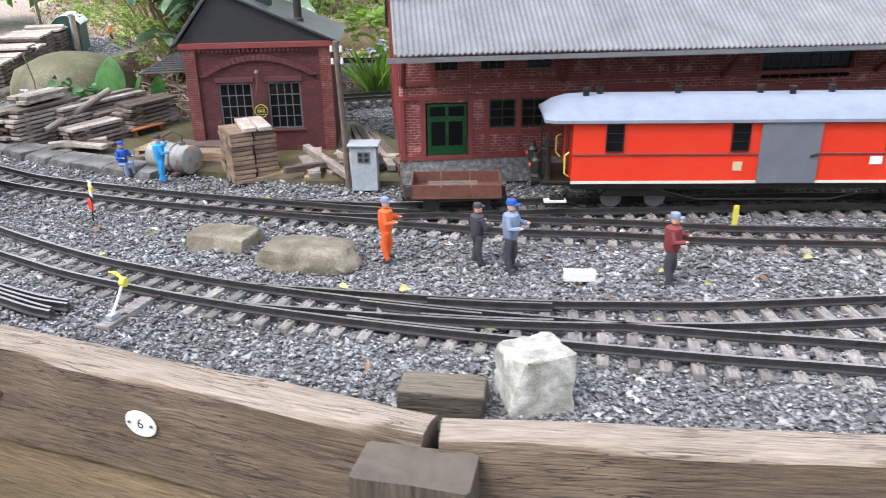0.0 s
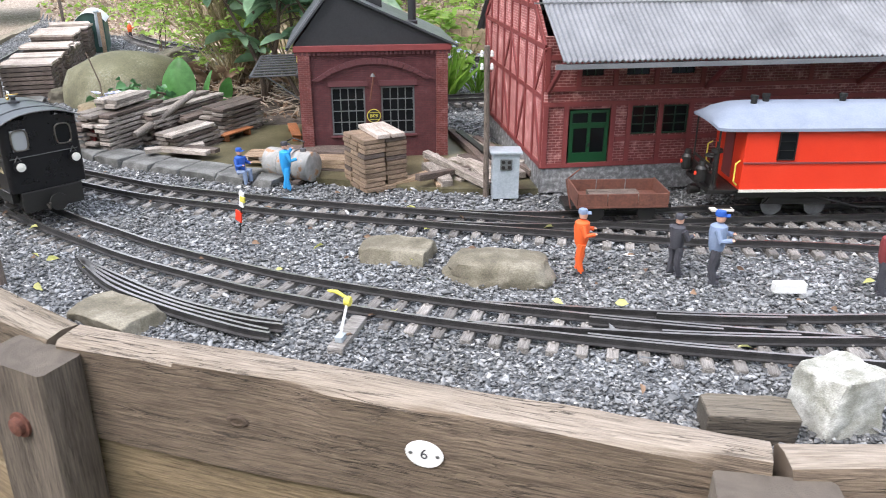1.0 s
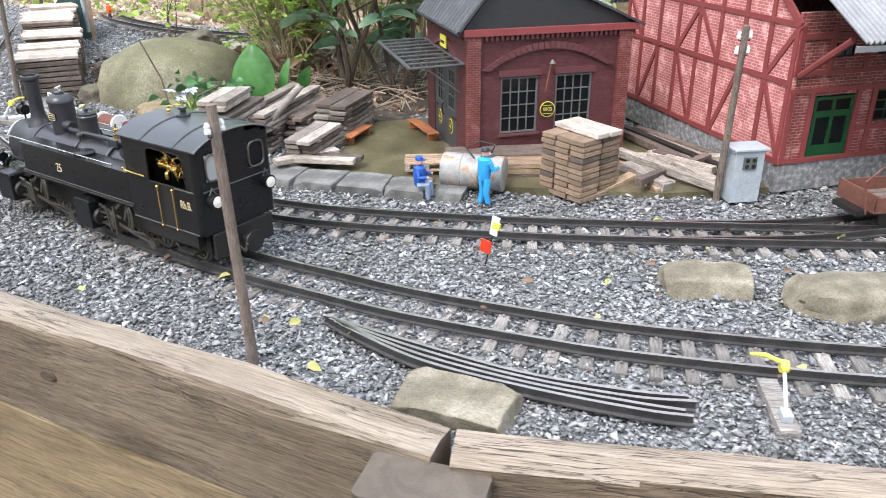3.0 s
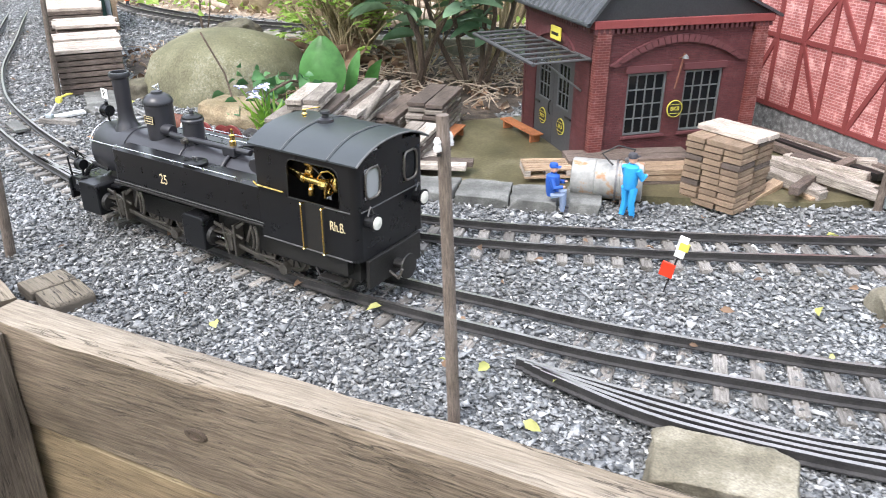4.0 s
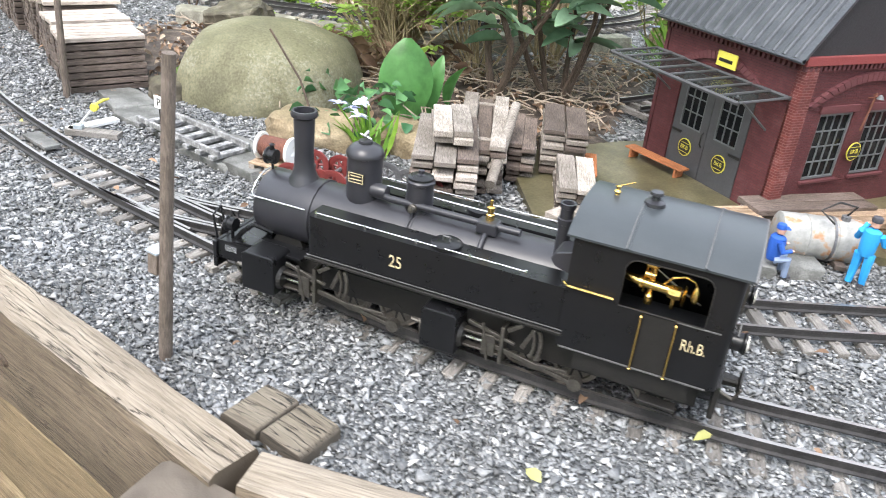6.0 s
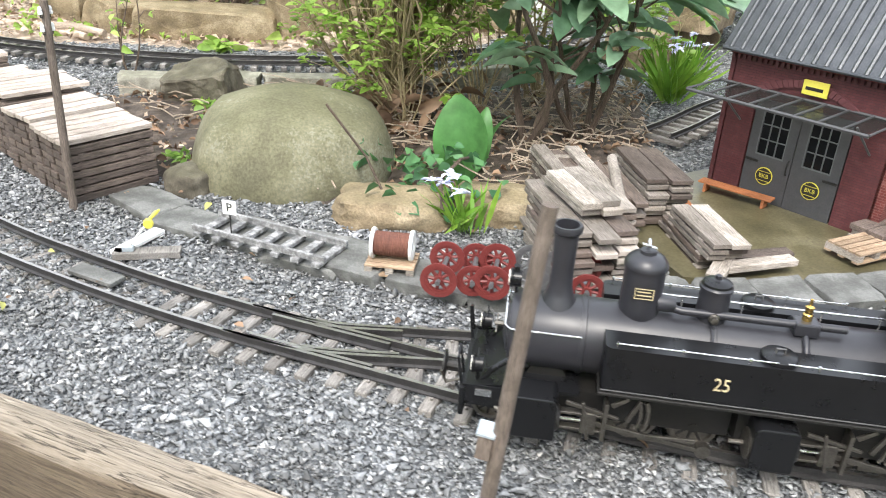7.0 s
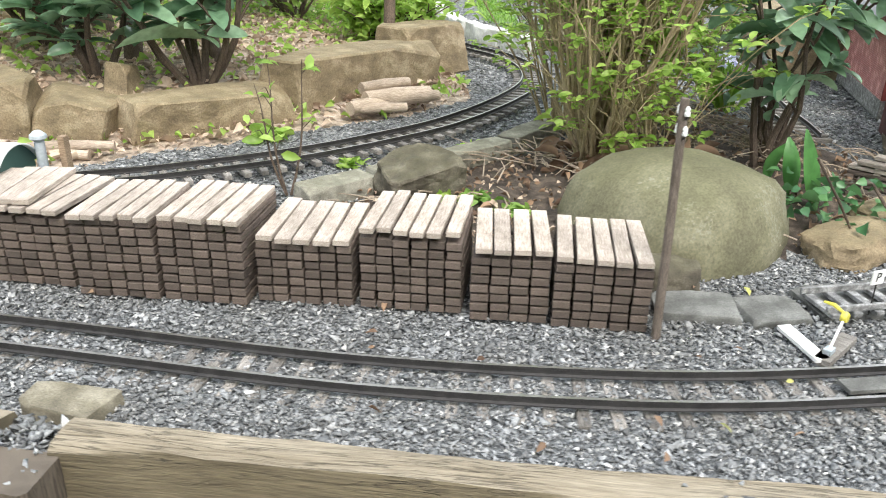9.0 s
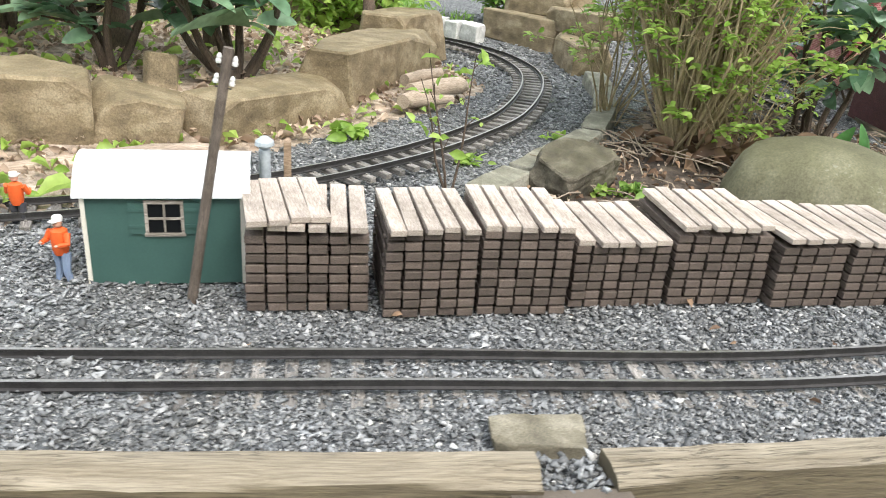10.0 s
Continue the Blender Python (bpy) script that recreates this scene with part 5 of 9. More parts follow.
    P("side_hood", extruded([(-0.2105, 0.100), (-0.1970, 0.104), (-0.1940, 0.109), (-0.1970, 0.1145), (-0.2105, 0.1185)], 0.022, pose(0, 0.024, 0), 0.0012), M_SMOKE)
    # brass in the cab
    bg = P("backhead", lathed([(0.0, -0.222), (0.026, -0.222), (0.026, -0.212), (0.0, -0.212)], (0, 0, 0.086), "x", 28), M_FRAME)
    P("gauge_tube", tubed([(-0.2780, 0.040, 0.1060), (-0.2560, 0.040, 0.1072), (-0.224, 0.028, 0.1075)], [0.0034, 0.0034, 0.0022], 14), M_BRASS, bg, smooth=True)
    P("tube_collar", lathed([(0.0036, -0.0016), (0.0045, -0.001), (0.0045, 0.001), (0.0036, 0.0016)], (-0.2570, 0.040, 0.1072), "x", 16), M_BRASS, bg)
    P("union_nut", lathed([(0.0, -0.0045), (0.0048, -0.004), (0.0052, 0.0), (0.0048, 0.004), (0.0, 0.0045)], (-0.2800, 0.040, 0.1056), "x", 8), M_BRASS, bg)
    hw = P("hand_wheel", lathed([(0.0068, -0.0010), (0.0082, 0), (0.0068, 0.0010), (0.0062, 0), (0.0068, -0.0010)], (-0.2865, 0.040, 0.1050), "x", 24), M_BRASS, bg)
    for k in range(6):
        u = math.pi * k / 3
        P("spoke", tubed([(-0.2865, 0.040, 0.1050), (-0.2865, 0.040 + 0.0066 * math.cos(u), 0.1050 + 0.0066 * math.sin(u))], 0.0007, 6), M_BRASS, hw)
    P("oil_lamp", lathed([(0.0, 0.1005), (0.0016, 0.1015), (0.0032, 0.1050), (0.0026, 0.1100), (0.0010, 0.1140), (0.0, 0.1145)], (-0.2935, 0.041, 0), "z", 16), M_BRASS, bg, smooth=True)
    P("copper_pipe", tubed([(-0.270, 0.039, 0.107), (-0.277, 0.040, 0.1160), (-0.285, 0.040, 0.1190), (-0.291, 0.041, 0.1175), (-0.2935, 0.041, 0.1140)], 0.0009, 8), M_BRASS, bg)
    P("copper_pipe", tubed([(-0.252, 0.034, 0.121), (-0.268, 0.038, 0.1170), (-0.284, 0.040, 0.1080), (-0.298, 0.038, 0.1000)], 0.0006, 8), M_RODS, bg)
    P("copper_pipe", tubed([(-0.250, 0.030, 0.124), (-0.262, 0.026, 0.1120), (-0.276, 0.028, 0.1200), (-0.289, 0.026, 0.1240)], 0.0008, 8), M_BRASS, bg)
    P("regulator_lever", tubed([(-0.224, 0.0, 0.118), (-0.232, 0.018, 0.114), (-0.240, 0.034, 0.120)], 0.0012, 8), M_BRASS, bg)
    P("valve_stem", tubed([(-0.2800, 0.040, 0.0930), (-0.2800, 0.040, 0.105)], 0.0014, 8), M_BRASS, bg)
    P("drain_cock", lathed([(0.0, 0.0920), (0.0030, 0.0925), (0.0030, 0.0985), (0.0019, 0.1000), (0.0, 0.1000)], (-0.2640, 0.040, 0), "z", 14), M_BRASS, bg)
    P("pressure_gauge", lathed([(0.0, 0), (0.0068, 0), (0.0068, 0.003), (0.0, 0.003)], (-0.236, 0.016, 0.120), "x", 20), M_BRASS, bg)
    P("water_glass", tubed([(-0.2640, 0.038, 0.0930), (-0.2640, 0.038, 0.1235)], 0.0020, 10), M_BRASS, bg)
    P("water_glass", tubed([(-0.2590, 0.036, 0.0980), (-0.2590, 0.036, 0.1240)], 0.0009, 8), M_BRASS, bg)
    for z in (0.1130, 0.1205):
        P("glass_fitting", lathed([(0.0, -0.004), (0.0026, -0.0035), (0.0026, 0.0035), (0.0, 0.004)], (-0.2620, 0.038, z), "x", 10), M_BRASS, bg)
    # frames, decks
    P("rear_frame", boxed(-0.312, -0.096, -0.036, 0.036, 0.018, 0.053), M_FRAME)
    P("front_frame", boxed(-0.094, 0.088, -0.027, 0.027, 0.014, 0.036), M_FRAME)
    P("saddle", extruded([(0.022, 0.034), (0.060, 0.034), (0.052, 0.050), (0.030, 0.050)], 0.040, pose(0, -0.020, 0)), M_FRAME)
    P("side_valance", boxed(-0.306, -0.222, 0.038, 0.046, 0.026, 0.0435), M_FRAME)
    P("side_valance", boxed(-0.306, -0.222, -0.046, -0.038, 0.026, 0.0435), M_FRAME)
    P("front_deck", extruded([(0.016, 0.040), (0.103, 0.0350), (0.103, 0.0368), (0.066, 0.0420), (0.016, 0.0420)], 0.078, pose(0, -0.039, 0)), M_BLACK)
    beam = P("buffer_beam", boxed(0.099, 0.103, -0.044, 0.044, 0.013, 0.038, 0.0008), M_BLACK)
    bm = bmesh.new()
    for k in range(12):
        for z in (0.016, 0.035):
            lathe(bm, [(0.0008, 0), (0.0005, 0.0008)], (0.103, -0.039 + 0.0071 * k, z), "x", 6)
    P("rivets", bm, M_BLACK, beam)
    for sgn in (1, -1):
        pl2 = P("side_plate", boxed(0.060, 0.101, min(sgn * 0.0400, sgn * 0.0412), max(sgn * 0.0400, sgn * 0.0412), 0.022, 0.0395), M_BLACK, beam)
        pw = P("works_plate", boxed(0.079, 0.091, min(sgn * 0.0412, sgn * 0.0420), max(sgn * 0.0412, sgn * 0.0420), 0.031, 0.0365), M_CHROME, pl2)
        bm = bmesh.new()
        for k in range(9):
            for z in (0.024, 0.0285):
                lathe(bm, [(0.0007, 0), (0.0004, sgn * 0.0007)], (0.061 + 0.0045 * k, sgn * 0.0412, z), "y", 6)
        P("rivets", bm, M_BLACK, pl2)
        P("steam_pipe", tubed([(0.055, sgn * 0.022, 0.050), (0.070, sgn * 0.028, 0.056), (0.080, sgn * 0.030, 0.048), (0.088, sgn * 0.030, 0.038)], 0.0024, 10), M_BLACK)
        rr = P("lamp_iron", tubed([(0.091, sgn * 0.031, 0.037), (0.091, sgn * 0.031, 0.046)], 0.0016, 8), M_BLACK)
        lp = P("front_lamp", lathed([(0.0, 0), (0.0060, 0), (0.0060, 0.006), (0.0071, 0.0072), (0.0071, 0.0085), (0.0, 0.0085)], (0.087, sgn * 0.031, 0.0520), "x", 20), M_BLACK, rr, smooth=True)
        P("lens", lathed([(0.0, 0.0957), (0.0057, 0.0955), (0.0057, 0.0962), (0.0, 0.0965)], (0, sgn * 0.031, 0.0520), "x", 18), M_LAMPGL, lp)
        P("lamp_bail", tubed([(0.091, sgn * 0.031 - 0.004, 0.0580), (0.091, sgn * 0.031, 0.0650), (0.091, sgn * 0.031 + 0.004, 0.0580)], 0.0007, 6), M_BLACK, lp)
        P("deck_rail", tubed([(0.102, sgn * 0.038, 0.037), (0.105, sgn * 0.038, 0.060), (0.105, sgn * 0.028, 0.065), (0.102, sgn * 0.024, 0.037)], 0.0011, 8), M_BLACK)
    lp = P("top_lamp", lathed([(0.0, 0), (0.0064, 0), (0.0064, 0.006), (0.0075, 0.0072), (0.0075, 0.0085), (0.0, 0.0085)], (0.066, 0.0, zt + 0.012), "x", 22), M_BLACK, smooth=True)
    P("lens", lathed([(0.0, 0.0749), (0.0060, 0.0747), (0.0060, 0.0756), (0.0, 0.076)], (0, 0, zt + 0.012), "x", 20), M_LAMPGL, lp)
    P("lamp_chimney", lathed([(0.0022, zt + 0.018), (0.0018, zt + 0.022), (0.0028, zt + 0.0225), (0.0, zt + 0.0240)], (0.070, 0, 0), "z", 10), M_BLACK, lp)
    P("lamp_bracket", tubed([(0.069, 0, zt - 0.004), (0.070, 0, zt + 0.007)], 0.0012, 6), M_BLACK, lp)
    # centre buffers with coupling
    for x, s2 in ((0.103, 1), (-0.3225, -1)):
        b = P("centre_buffer", tubed([(x, 0, 0.026), (x + s2 * 0.016, 0, 0.026)], [0.0055, 0.004], 12), M_FRAME)
        d = P("buffer_head", lathed([(0.0, 0), (0.0118, 0.0005), (0.0122, 0.002), (0.004, 0.003)], (0, 0, 0), "x", 24), M_FRAME, b)
        d.matrix_local = pose(x + s2 * 0.0180, 0, 0.026, 0, 0, 0 if s2 < 0 else 180)
        P("coupling_hook", tubed([(x, 0.010, 0.022), (x + s2 * 0.014, 0.012, 0.018), (x + s2 * 0.018, 0.012, 0.028)], 0.0014, 8), M_RODS, b)
    P("rear_beam", boxed(-0.3255, -0.3215, -0.040, 0.040, 0.015, 0.0430, 0.0008), M_FRAME)
    for sgn in (1, -1):
        P("step", boxed(-0.300, -0.274, min(sgn * 0.040, sgn * 0.050), max(sgn * 0.040, sgn * 0.050), 0.017, 0.0195, 0.0005), M_FRAME)
        P("ash_pipe", tubed([(-0.262, sgn * 0.042, 0.028), (-0.274, sgn * 0.045, 0.014), (-0.300, sgn * 0.043, 0.010)], 0.0012, 8), M_FRAME)
    # wheels
    def wheel(x, sgn, r, weight=True):
        w = P("wheel", lathed([(r - 0.0025, -0.0022), (r + 0.0022, -0.0022), (r + 0.0022, -0.0010), (r, -0.0004), (r, 0.0022), (r - 0.0025, 0.0022), (r - 0.0030, 0.0)], (0, 0, 0), "y", 28), M_RODS)
        w.matrix_local = pose(x, sgn * 0.0245, r, 0, 0, 0 if sgn > 0 else 180)
        sp = bmesh.new()
        for k in range(9):
            a = 2 * math.pi * k / 9
            tube(sp, [(0.003 * math.cos(a), 0, 0.003 * math.sin(a)), ((r - 0.002) * math.cos(a), 0, (r - 0.002) * math.sin(a))], [0.0013, 0.0009], 5)
        lathe(sp, [(0.0, -0.0026), (0.0038, -0.0026), (0.0038, 0.0030), (0.0, 0.0034)], (0, 0, 0), "y", 14)
        P("spokes", sp, M_FRAME, w)
        return w
    for sgn in (1, -1):
        wheel(0.080, sgn, 0.0135)
        for x in (-0.026, -0.070, -0.178, -0.222):
            wheel(x, sgn, 0.0170)
        wheel(-0.282, sgn, 0.0120)
        # cylinders and gear of both engines
        for x0, x1, drv, big in ((0.063, 0.031, (-0.026, -0.070), 1.0), (-0.1037, -0.1338, (-0.178, -0.222), 0.92)):
            yc_ = sgn * 0.0440
            o = [(x1, 0.0105), (x0, 0.0105), (x0, 0.0430), (x0 - 0.003, 0.0455), (x1 + 0.003, 0.0455), (x1, 0.0430)]
            c = P("cylinder", extruded(o, 0.026, pose(0, yc_ - 0.013, 0), 0.0012), M_BLACK)
            P("cylinder_cover", lathed([(0.0, 0), (0.0112, 0), (0.0116, 0.0012), (0.009, 0.0024), (0.004, 0.0030), (0.0, 0.003)], (x0, yc_, 0.0235), "x", 22), M_RODS, c)
            P("rear_cover", lathed([(0.0, -0.003), (0.0085, -0.003), (0.0105, 0.0), (0.0, 0.0)], (x1, yc_, 0.0235), "x", 20), M_FRAME, c)
            bm = bmesh.new()
            for k in range(10):
                a = 2 * math.pi * k / 10
                lathe(bm, [(0.0008, -0.0008), (0.0008, 0.0016)], (x0, yc_ + 0.0102 * math.cos(a), 0.0235 + 0.0102 * math.sin(a)), "x", 6)
            P("cover_studs", bm, M_RODS, c)
            P("tail_rod", tubed([(x0 + 0.002, yc_, 0.0235), (x0 + 0.013, yc_, 0.0235)], 0.0020, 10), M_RODS, c)
            gear = P("slide_bars", boxed(x1 - 0.034, x1, yc_ - 0.003, yc_ + 0.003, 0.0290, 0.0312, 0.0004), M_RODS)
            P("lower_bar", boxed(x1 - 0.034, x1, yc_ - 0.003, yc_ + 0.003, 0.0158, 0.0178, 0.0004), M_RODS, gear)
            P("piston_rod", tubed([(x1 + 0.002, yc_, 0.0235), (x1 - 0.020, yc_, 0.0235)], 0.0014, 8), M_CHROME, gear)
            P("crosshead", boxed(x1 - 0.029, x1 - 0.018, yc_ - 0.004, yc_ + 0.004, 0.0140, 0.0330, 0.0010), M_RODS, gear)
            P("guide_bracket", boxed(x1 - 0.036, x1 - 0.033, yc_ - 0.006, yc_ + 0.006, 0.0110, 0.0440, 0.0006), M_RODS, gear)
            def rod(p, q, w, th=0.0022, dy=0.0, nm="connecting_rod"):
                d = Vector((q[0] - p[0], 0, q[1] - p[1]))
                ln, an = d.length, -math.atan2(d.z, d.x)
                r = P(nm, extruded([(0, -w), (ln, -w * 0.75), (ln, w * 0.75), (0, w)], th, None, 0.0004), M_RODS, gear)
                r.matrix_local = Matrix.Translation((p[0], yc_ + dy - th / 2, p[1])) @ Matrix.Rotation(an, 4, "Y")
                return r
            rod((x1 - 0.024, 0.0235), (drv[1] - 0.006, 0.0110), 0.0022, dy=sgn * 0.001)
            rod((drv[0] - 0.004, 0.0120), (drv[1] - 0.004, 0.0110), 0.0026, dy=-sgn * 0.005, nm="coupling_rod")
            rod((x1 - 0.006, 0.0400), (x1 - 0.044, 0.0310), 0.0016, dy=sgn * 0.003, nm="valve_rod")
            rod((x1 - 0.024, 0.0100), (x1 - 0.018, 0.0420), 0.0013, dy=sgn * 0.004, nm="combination_lever")
            rod((x1 - 0.050, 0.0300), (x1 - 0.058, 0.0490), 0.0018, dy=sgn * 0.003, nm="lifting_link")
            rod((x1 - 0.038, 0.0420), (x1 - 0.049, 0.0500), 0.0018, dy=sgn * 0.004, nm="reach_arm")
            rod((x1 - 0.064, 0.0200), (drv[1] + 0.002, 0.0220), 0.0014, dy=sgn * 0.004, nm="eccentric_rod")
            lk = bmesh.new()
            tube(lk, [(x1 - 0.060 - 0.004 * math.cos(a), yc_ + sgn * 0.003, 0.036 + 0.013 * math.sin(a)) for a in np.linspace(-1.3, 1.3, 9)], 0.0017, 8)
            tube(lk, [(x1 - 0.055 - 0.004 * math.cos(a), yc_ + sgn * 0.003, 0.036 + 0.012 * math.sin(a)) for a in np.linspace(-1.3, 1.3, 9)], 0.0013, 8)
            P("expansion_link", lk, M_RODS, gear)
            P("crank_pin", lathed([(0.0, -0.003), (0.0055, -0.003), (0.0055, 0.003), (0.0, 0.0034)], (drv[1] - 0.005, yc_, 0.0115), "y", 16), M_RODS, gear)
    return L


loco()


# ---- the brick engine shed: front wall in x, ridge running back in y ----
def sign_disc(par, m, words="BKB"):
    s = part("sign", lathed([(0.0, 0), (0.0118, 0), (0.0118, 0.0010), (0.0, 0.0010)], seg=28), M_YELLOW, par, "round black sign with yellow ring")
    s.matrix_local = m
    part("field", lathed([(0.0, 0.0010), (0.0106, 0.0010), (0.0106, 0.0013), (0.0, 0.0013)], seg=28), M_FRAME, s)
    lettering("letters", words, 0.0078, M_YELLOW, s, pose(0, 0, 0.0013), 0.0002)
    part("bar", boxed(-0.008, 0.008, 0.0056, 0.0062, 0.0013, 0.0016), M_YELLOW, s)
    part("bar", boxed(-0.008, 0.008, -0.0066, -0.0060, 0.0013, 0.0016), M_YELLOW, s)
    return s


def bar_window(par, x0, x1, z0, z1, nx_, nz_, mat, m, name="window", glass_mat=None, depth=0.004, bar=0.0013, fr=0.0026):
    """A barred window in a local x, z plane whose outside faces -y."""
    w = part(name, boxed(x0, x1, depth * 0.55, depth * 0.7, z0, z1), glass_mat or M_GLASS, par, "dark panes behind painted bars")
    w.matrix_local = m
    fb = bmesh.new()
    box(fb, x0 - fr, x1 + fr, 0, depth, z1, z1 + fr), box(fb, x0 - fr, x1 + fr, 0, depth, z0 - fr, z0)
    box(fb, x0 - fr, x0, 0, depth, z0, z1), box(fb, x1, x1 + fr, 0, depth, z0, z1)
    part("window_frame", fb, mat, w)
    for i in range(1, nx_):
        x = x0 + (x1 - x0) * i / nx_
        part("bar", boxed(x - bar / 2, x + bar / 2, 0.0008, depth * 0.54, z0, z1), mat, w)
    for k in range(1, nz_):
        z = z0 + (z1 - z0) * k / nz_
        part("bar", boxed(x0, x1, 0.0012, depth * 0.54, z - bar / 2, z + bar / 2), mat, w)
    return w


def wall_with_holes(x0, x1, z0, z1, holes, y0, y1):
    """A wall slab in x, z with rectangular holes (x0, x1, z0, z1)."""
    bm = bmesh.new()
    xs = sorted({x0, x1, *[h[0] for h in holes], *[h[1] for h in holes]})
    zs = sorted({z0, z1, *[h[2] for h in holes], *[h[3] for h in holes]})
    for a, b in zip(xs, xs[1:]):
        for c, d in zip(zs, zs[1:]):
            mx_, mz_ = (a + b) / 2, (c + d) / 2
            if not any(h[0] < mx_ < h[1] and h[2] < mz_ < h[3] for h in holes):
                box(bm, a, b, y0, y1, c, d)
    bmesh.ops.remove_doubles(bm, verts=bm.verts, dist=1e-6)
    return bm


def engine_shed():
    S = thing("engine_shed", pose(0.004, 0.002, 0.0), "wine-red brick model engine shed with grey doors and glazed awning", "shed")
    W, D, H, T = 0.252, 0.222, 0.196, 0.006

    def P(name, bm, mat, par=S, label="", smooth=False):
        return part(name, bm, mat, par, label, smooth)

    holes = [(0.052, 0.110, 0.046, 0.130), (0.137, 0.195, 0.046, 0.130)]
    wall = P("wall", wall_with_holes(0.010, W - 0.010, 0.0, H, holes, 0.002, T + 0.002), M_BRICK)
    for x0, x1, z0, z1 in holes:
        bar_window(wall, x0 + 0.003, x1 - 0.003, z0 + 0.003, z1 - 0.004, 4, 4, M_MULL, pose(0, 0.0035, 0), bar=0.0017)
        P("sill", boxed(x0 - 0.003, x1 + 0.003, -0.002, 0.004, z0 - 0.004, z0, 0.0006), M_WINE, wall)
        P("lintel", boxed(x0 - 0.004, x1 + 0.004, -0.0005, 0.003, z1, z1 + 0.009, 0.0005), M_WINE, wall)
    for x in (0.0, W - 0.020):
        P("pilaster", boxed(x, x + 0.020, -0.004, 0.010, 0.0, H - 0.006, 0.0006), M_BRICKR, wall)
    # arch band over the pair of windows
    def arch(par, cx, half, z0, rise, m, thick=0.010):
        bm = bmesh.new()
        n = 22
        for k in range(n):
            u0, u1 = -1 + 2 * k / n, -1 + 2 * (k + 0.9) / n
            def pt(u, o):
                return (cx + (half + o) * u, z0 + (rise + o) * (1 - u * u) + (o if abs(u) > 0.98 else 0) * 0.2)
            q = [pt(u0, 0), pt(u1, 0), pt(u1, thick), pt(u0, thick)]
            a = [bm.verts.new((x, -0.0035, z)) for x, z in q]
            b = [bm.verts.new((x, 0.003, z)) for x, z in q]
            bm.faces.new(a), bm.faces.new(b[::-1])
            for i in range(4):
                bm.faces.new((a[i], b[i], b[(i + 1) % 4], a[(i + 1) % 4]))
        ob = P("brick_arch", bm, M_WINE, par)
        ob.matrix_local = m
    arch(wall, 0.1235, 0.092, 0.140, 0.028, pose(0, 0, 0))
    # wall lamp on a bracket between the windows
    lamp = P("wall_lamp", tubed([(0.1235, 0.0, 0.146), (0.1235, -0.014, 0.152)], 0.0010, 8), M_RUST, wall)
    P("lamp_shade", lathed([(0.0008, 0.005), (0.0028, 0.003), (0.0044, 0.0)], (0.1235, -0.0145, 0.149), "z", 16), M_MULL, lamp)
    P("downpipe", tubed([(0.128, -0.003, 0.150), (0.126, -0.007, 0.154), (0.118, -0.007, 0.108)], 0.0014, 8), M_RUST, wall)
    sign_disc(wall, pose(0.1235, -0.0035, 0.080, 90, 0, 0))
    side = P("wall", wall_with_holes(0.008, D, 0.0, H, [(0.046, 0.176, 0.0, 0.140)], 0, T), M_BRICK)
    side.matrix_local = pose(0.0, D + 0.006, 0, 0, 0, -90) @ pose(0, 0, 0)
    # doors: local x runs from back to front on the west wall
    for k, (a, b) in enumerate(((0.048, 0.111), (0.112, 0.174))):
        d = P("door", wall_with_holes(a, b, 0.004, 0.138, [(a + 0.012, b - 0.012, 0.066, 0.128)], 0.001, 0.005), M_DGREY, side, "dark grey shed door")
        bar_window(d, a + 0.0135, b - 0.0135, 0.0675, 0.1265, 3, 3, M_MULL, pose(0, 0.001, 0), bar=0.0015, fr=0.0015)
        sign_disc(d, pose((a + b) / 2, 0.0008, 0.040, 90, 0, 0))
        P("hinge", boxed(a + 0.001 if k == 0 else b - 0.019, a + 0.019 if k == 0 else b - 0.001, -0.0006, 0.001, 0.056, 0.059), M_FRAME, d)
    P("door_handle", tubed([(0.108, -0.001, 0.050), (0.108, -0.004, 0.054), (0.108, -0.004, 0.066), (0.108, -0.001, 0.070)], 0.0010, 8), M_FRAME, side)
    arch(side, 0.111, 0.068, 0.142, 0.022, pose(0, 0, 0))
    P("yellow_sign", boxed(0.104, 0.136, -0.006, -0.004, 0.158, 0.176, 0.0004), M_YELLOW, side, "yellow enamel sign with worn lettering")
    P("sign_bar", boxed(0.108, 0.130, -0.0064, -0.0060, 0.164, 0.168), M_FRAME, side)
    # awning over the doors
    aw = P("awning", boxed(0, 0, 0, 0, 0, 0), M_DGREY, side, "flat glazed awning on thin bars")
    fb = bmesh.new()
    A0, A1, out, drop = -0.008, 0.222, 0.080, 0.002
    sl = lambda y: 0.150 - drop * y / out
    for y in (0.002, out):
        tube(fb, [(A0, -y, sl(y)), (A1, -y, sl(y))], 0.0026, 6)
    P("awning_frame", fb, M_DGREY, aw)
    for i in range(9):
        x = A0 + (A1 - A0) * i / 8
        P("glazing_bar", tubed([(x, -0.002, sl(0.002) + 0.001), (x, -out, sl(out) + 0.001)], 0.0016, 6), M_DGREY, aw)
    for i in range(8):
        x = A0 + (A1 - A0) * i / 8
        bm = bmesh.new()
        v = [(x + 0.001, -0.004, sl(0.004)), (x + 0.024, -0.004, sl(0.004)), (x + 0.024, -out + 0.002, sl(out - 0.002)), (x + 0.001, -out + 0.002, sl(out - 0.002))]
        a = [bm.verts.new(q) for q in v]
        b = [bm.verts.new((q[0], q[1], q[2] + 0.0008)) for q in v]
        bm.faces.new(a), bm.faces.new(b[::-1])
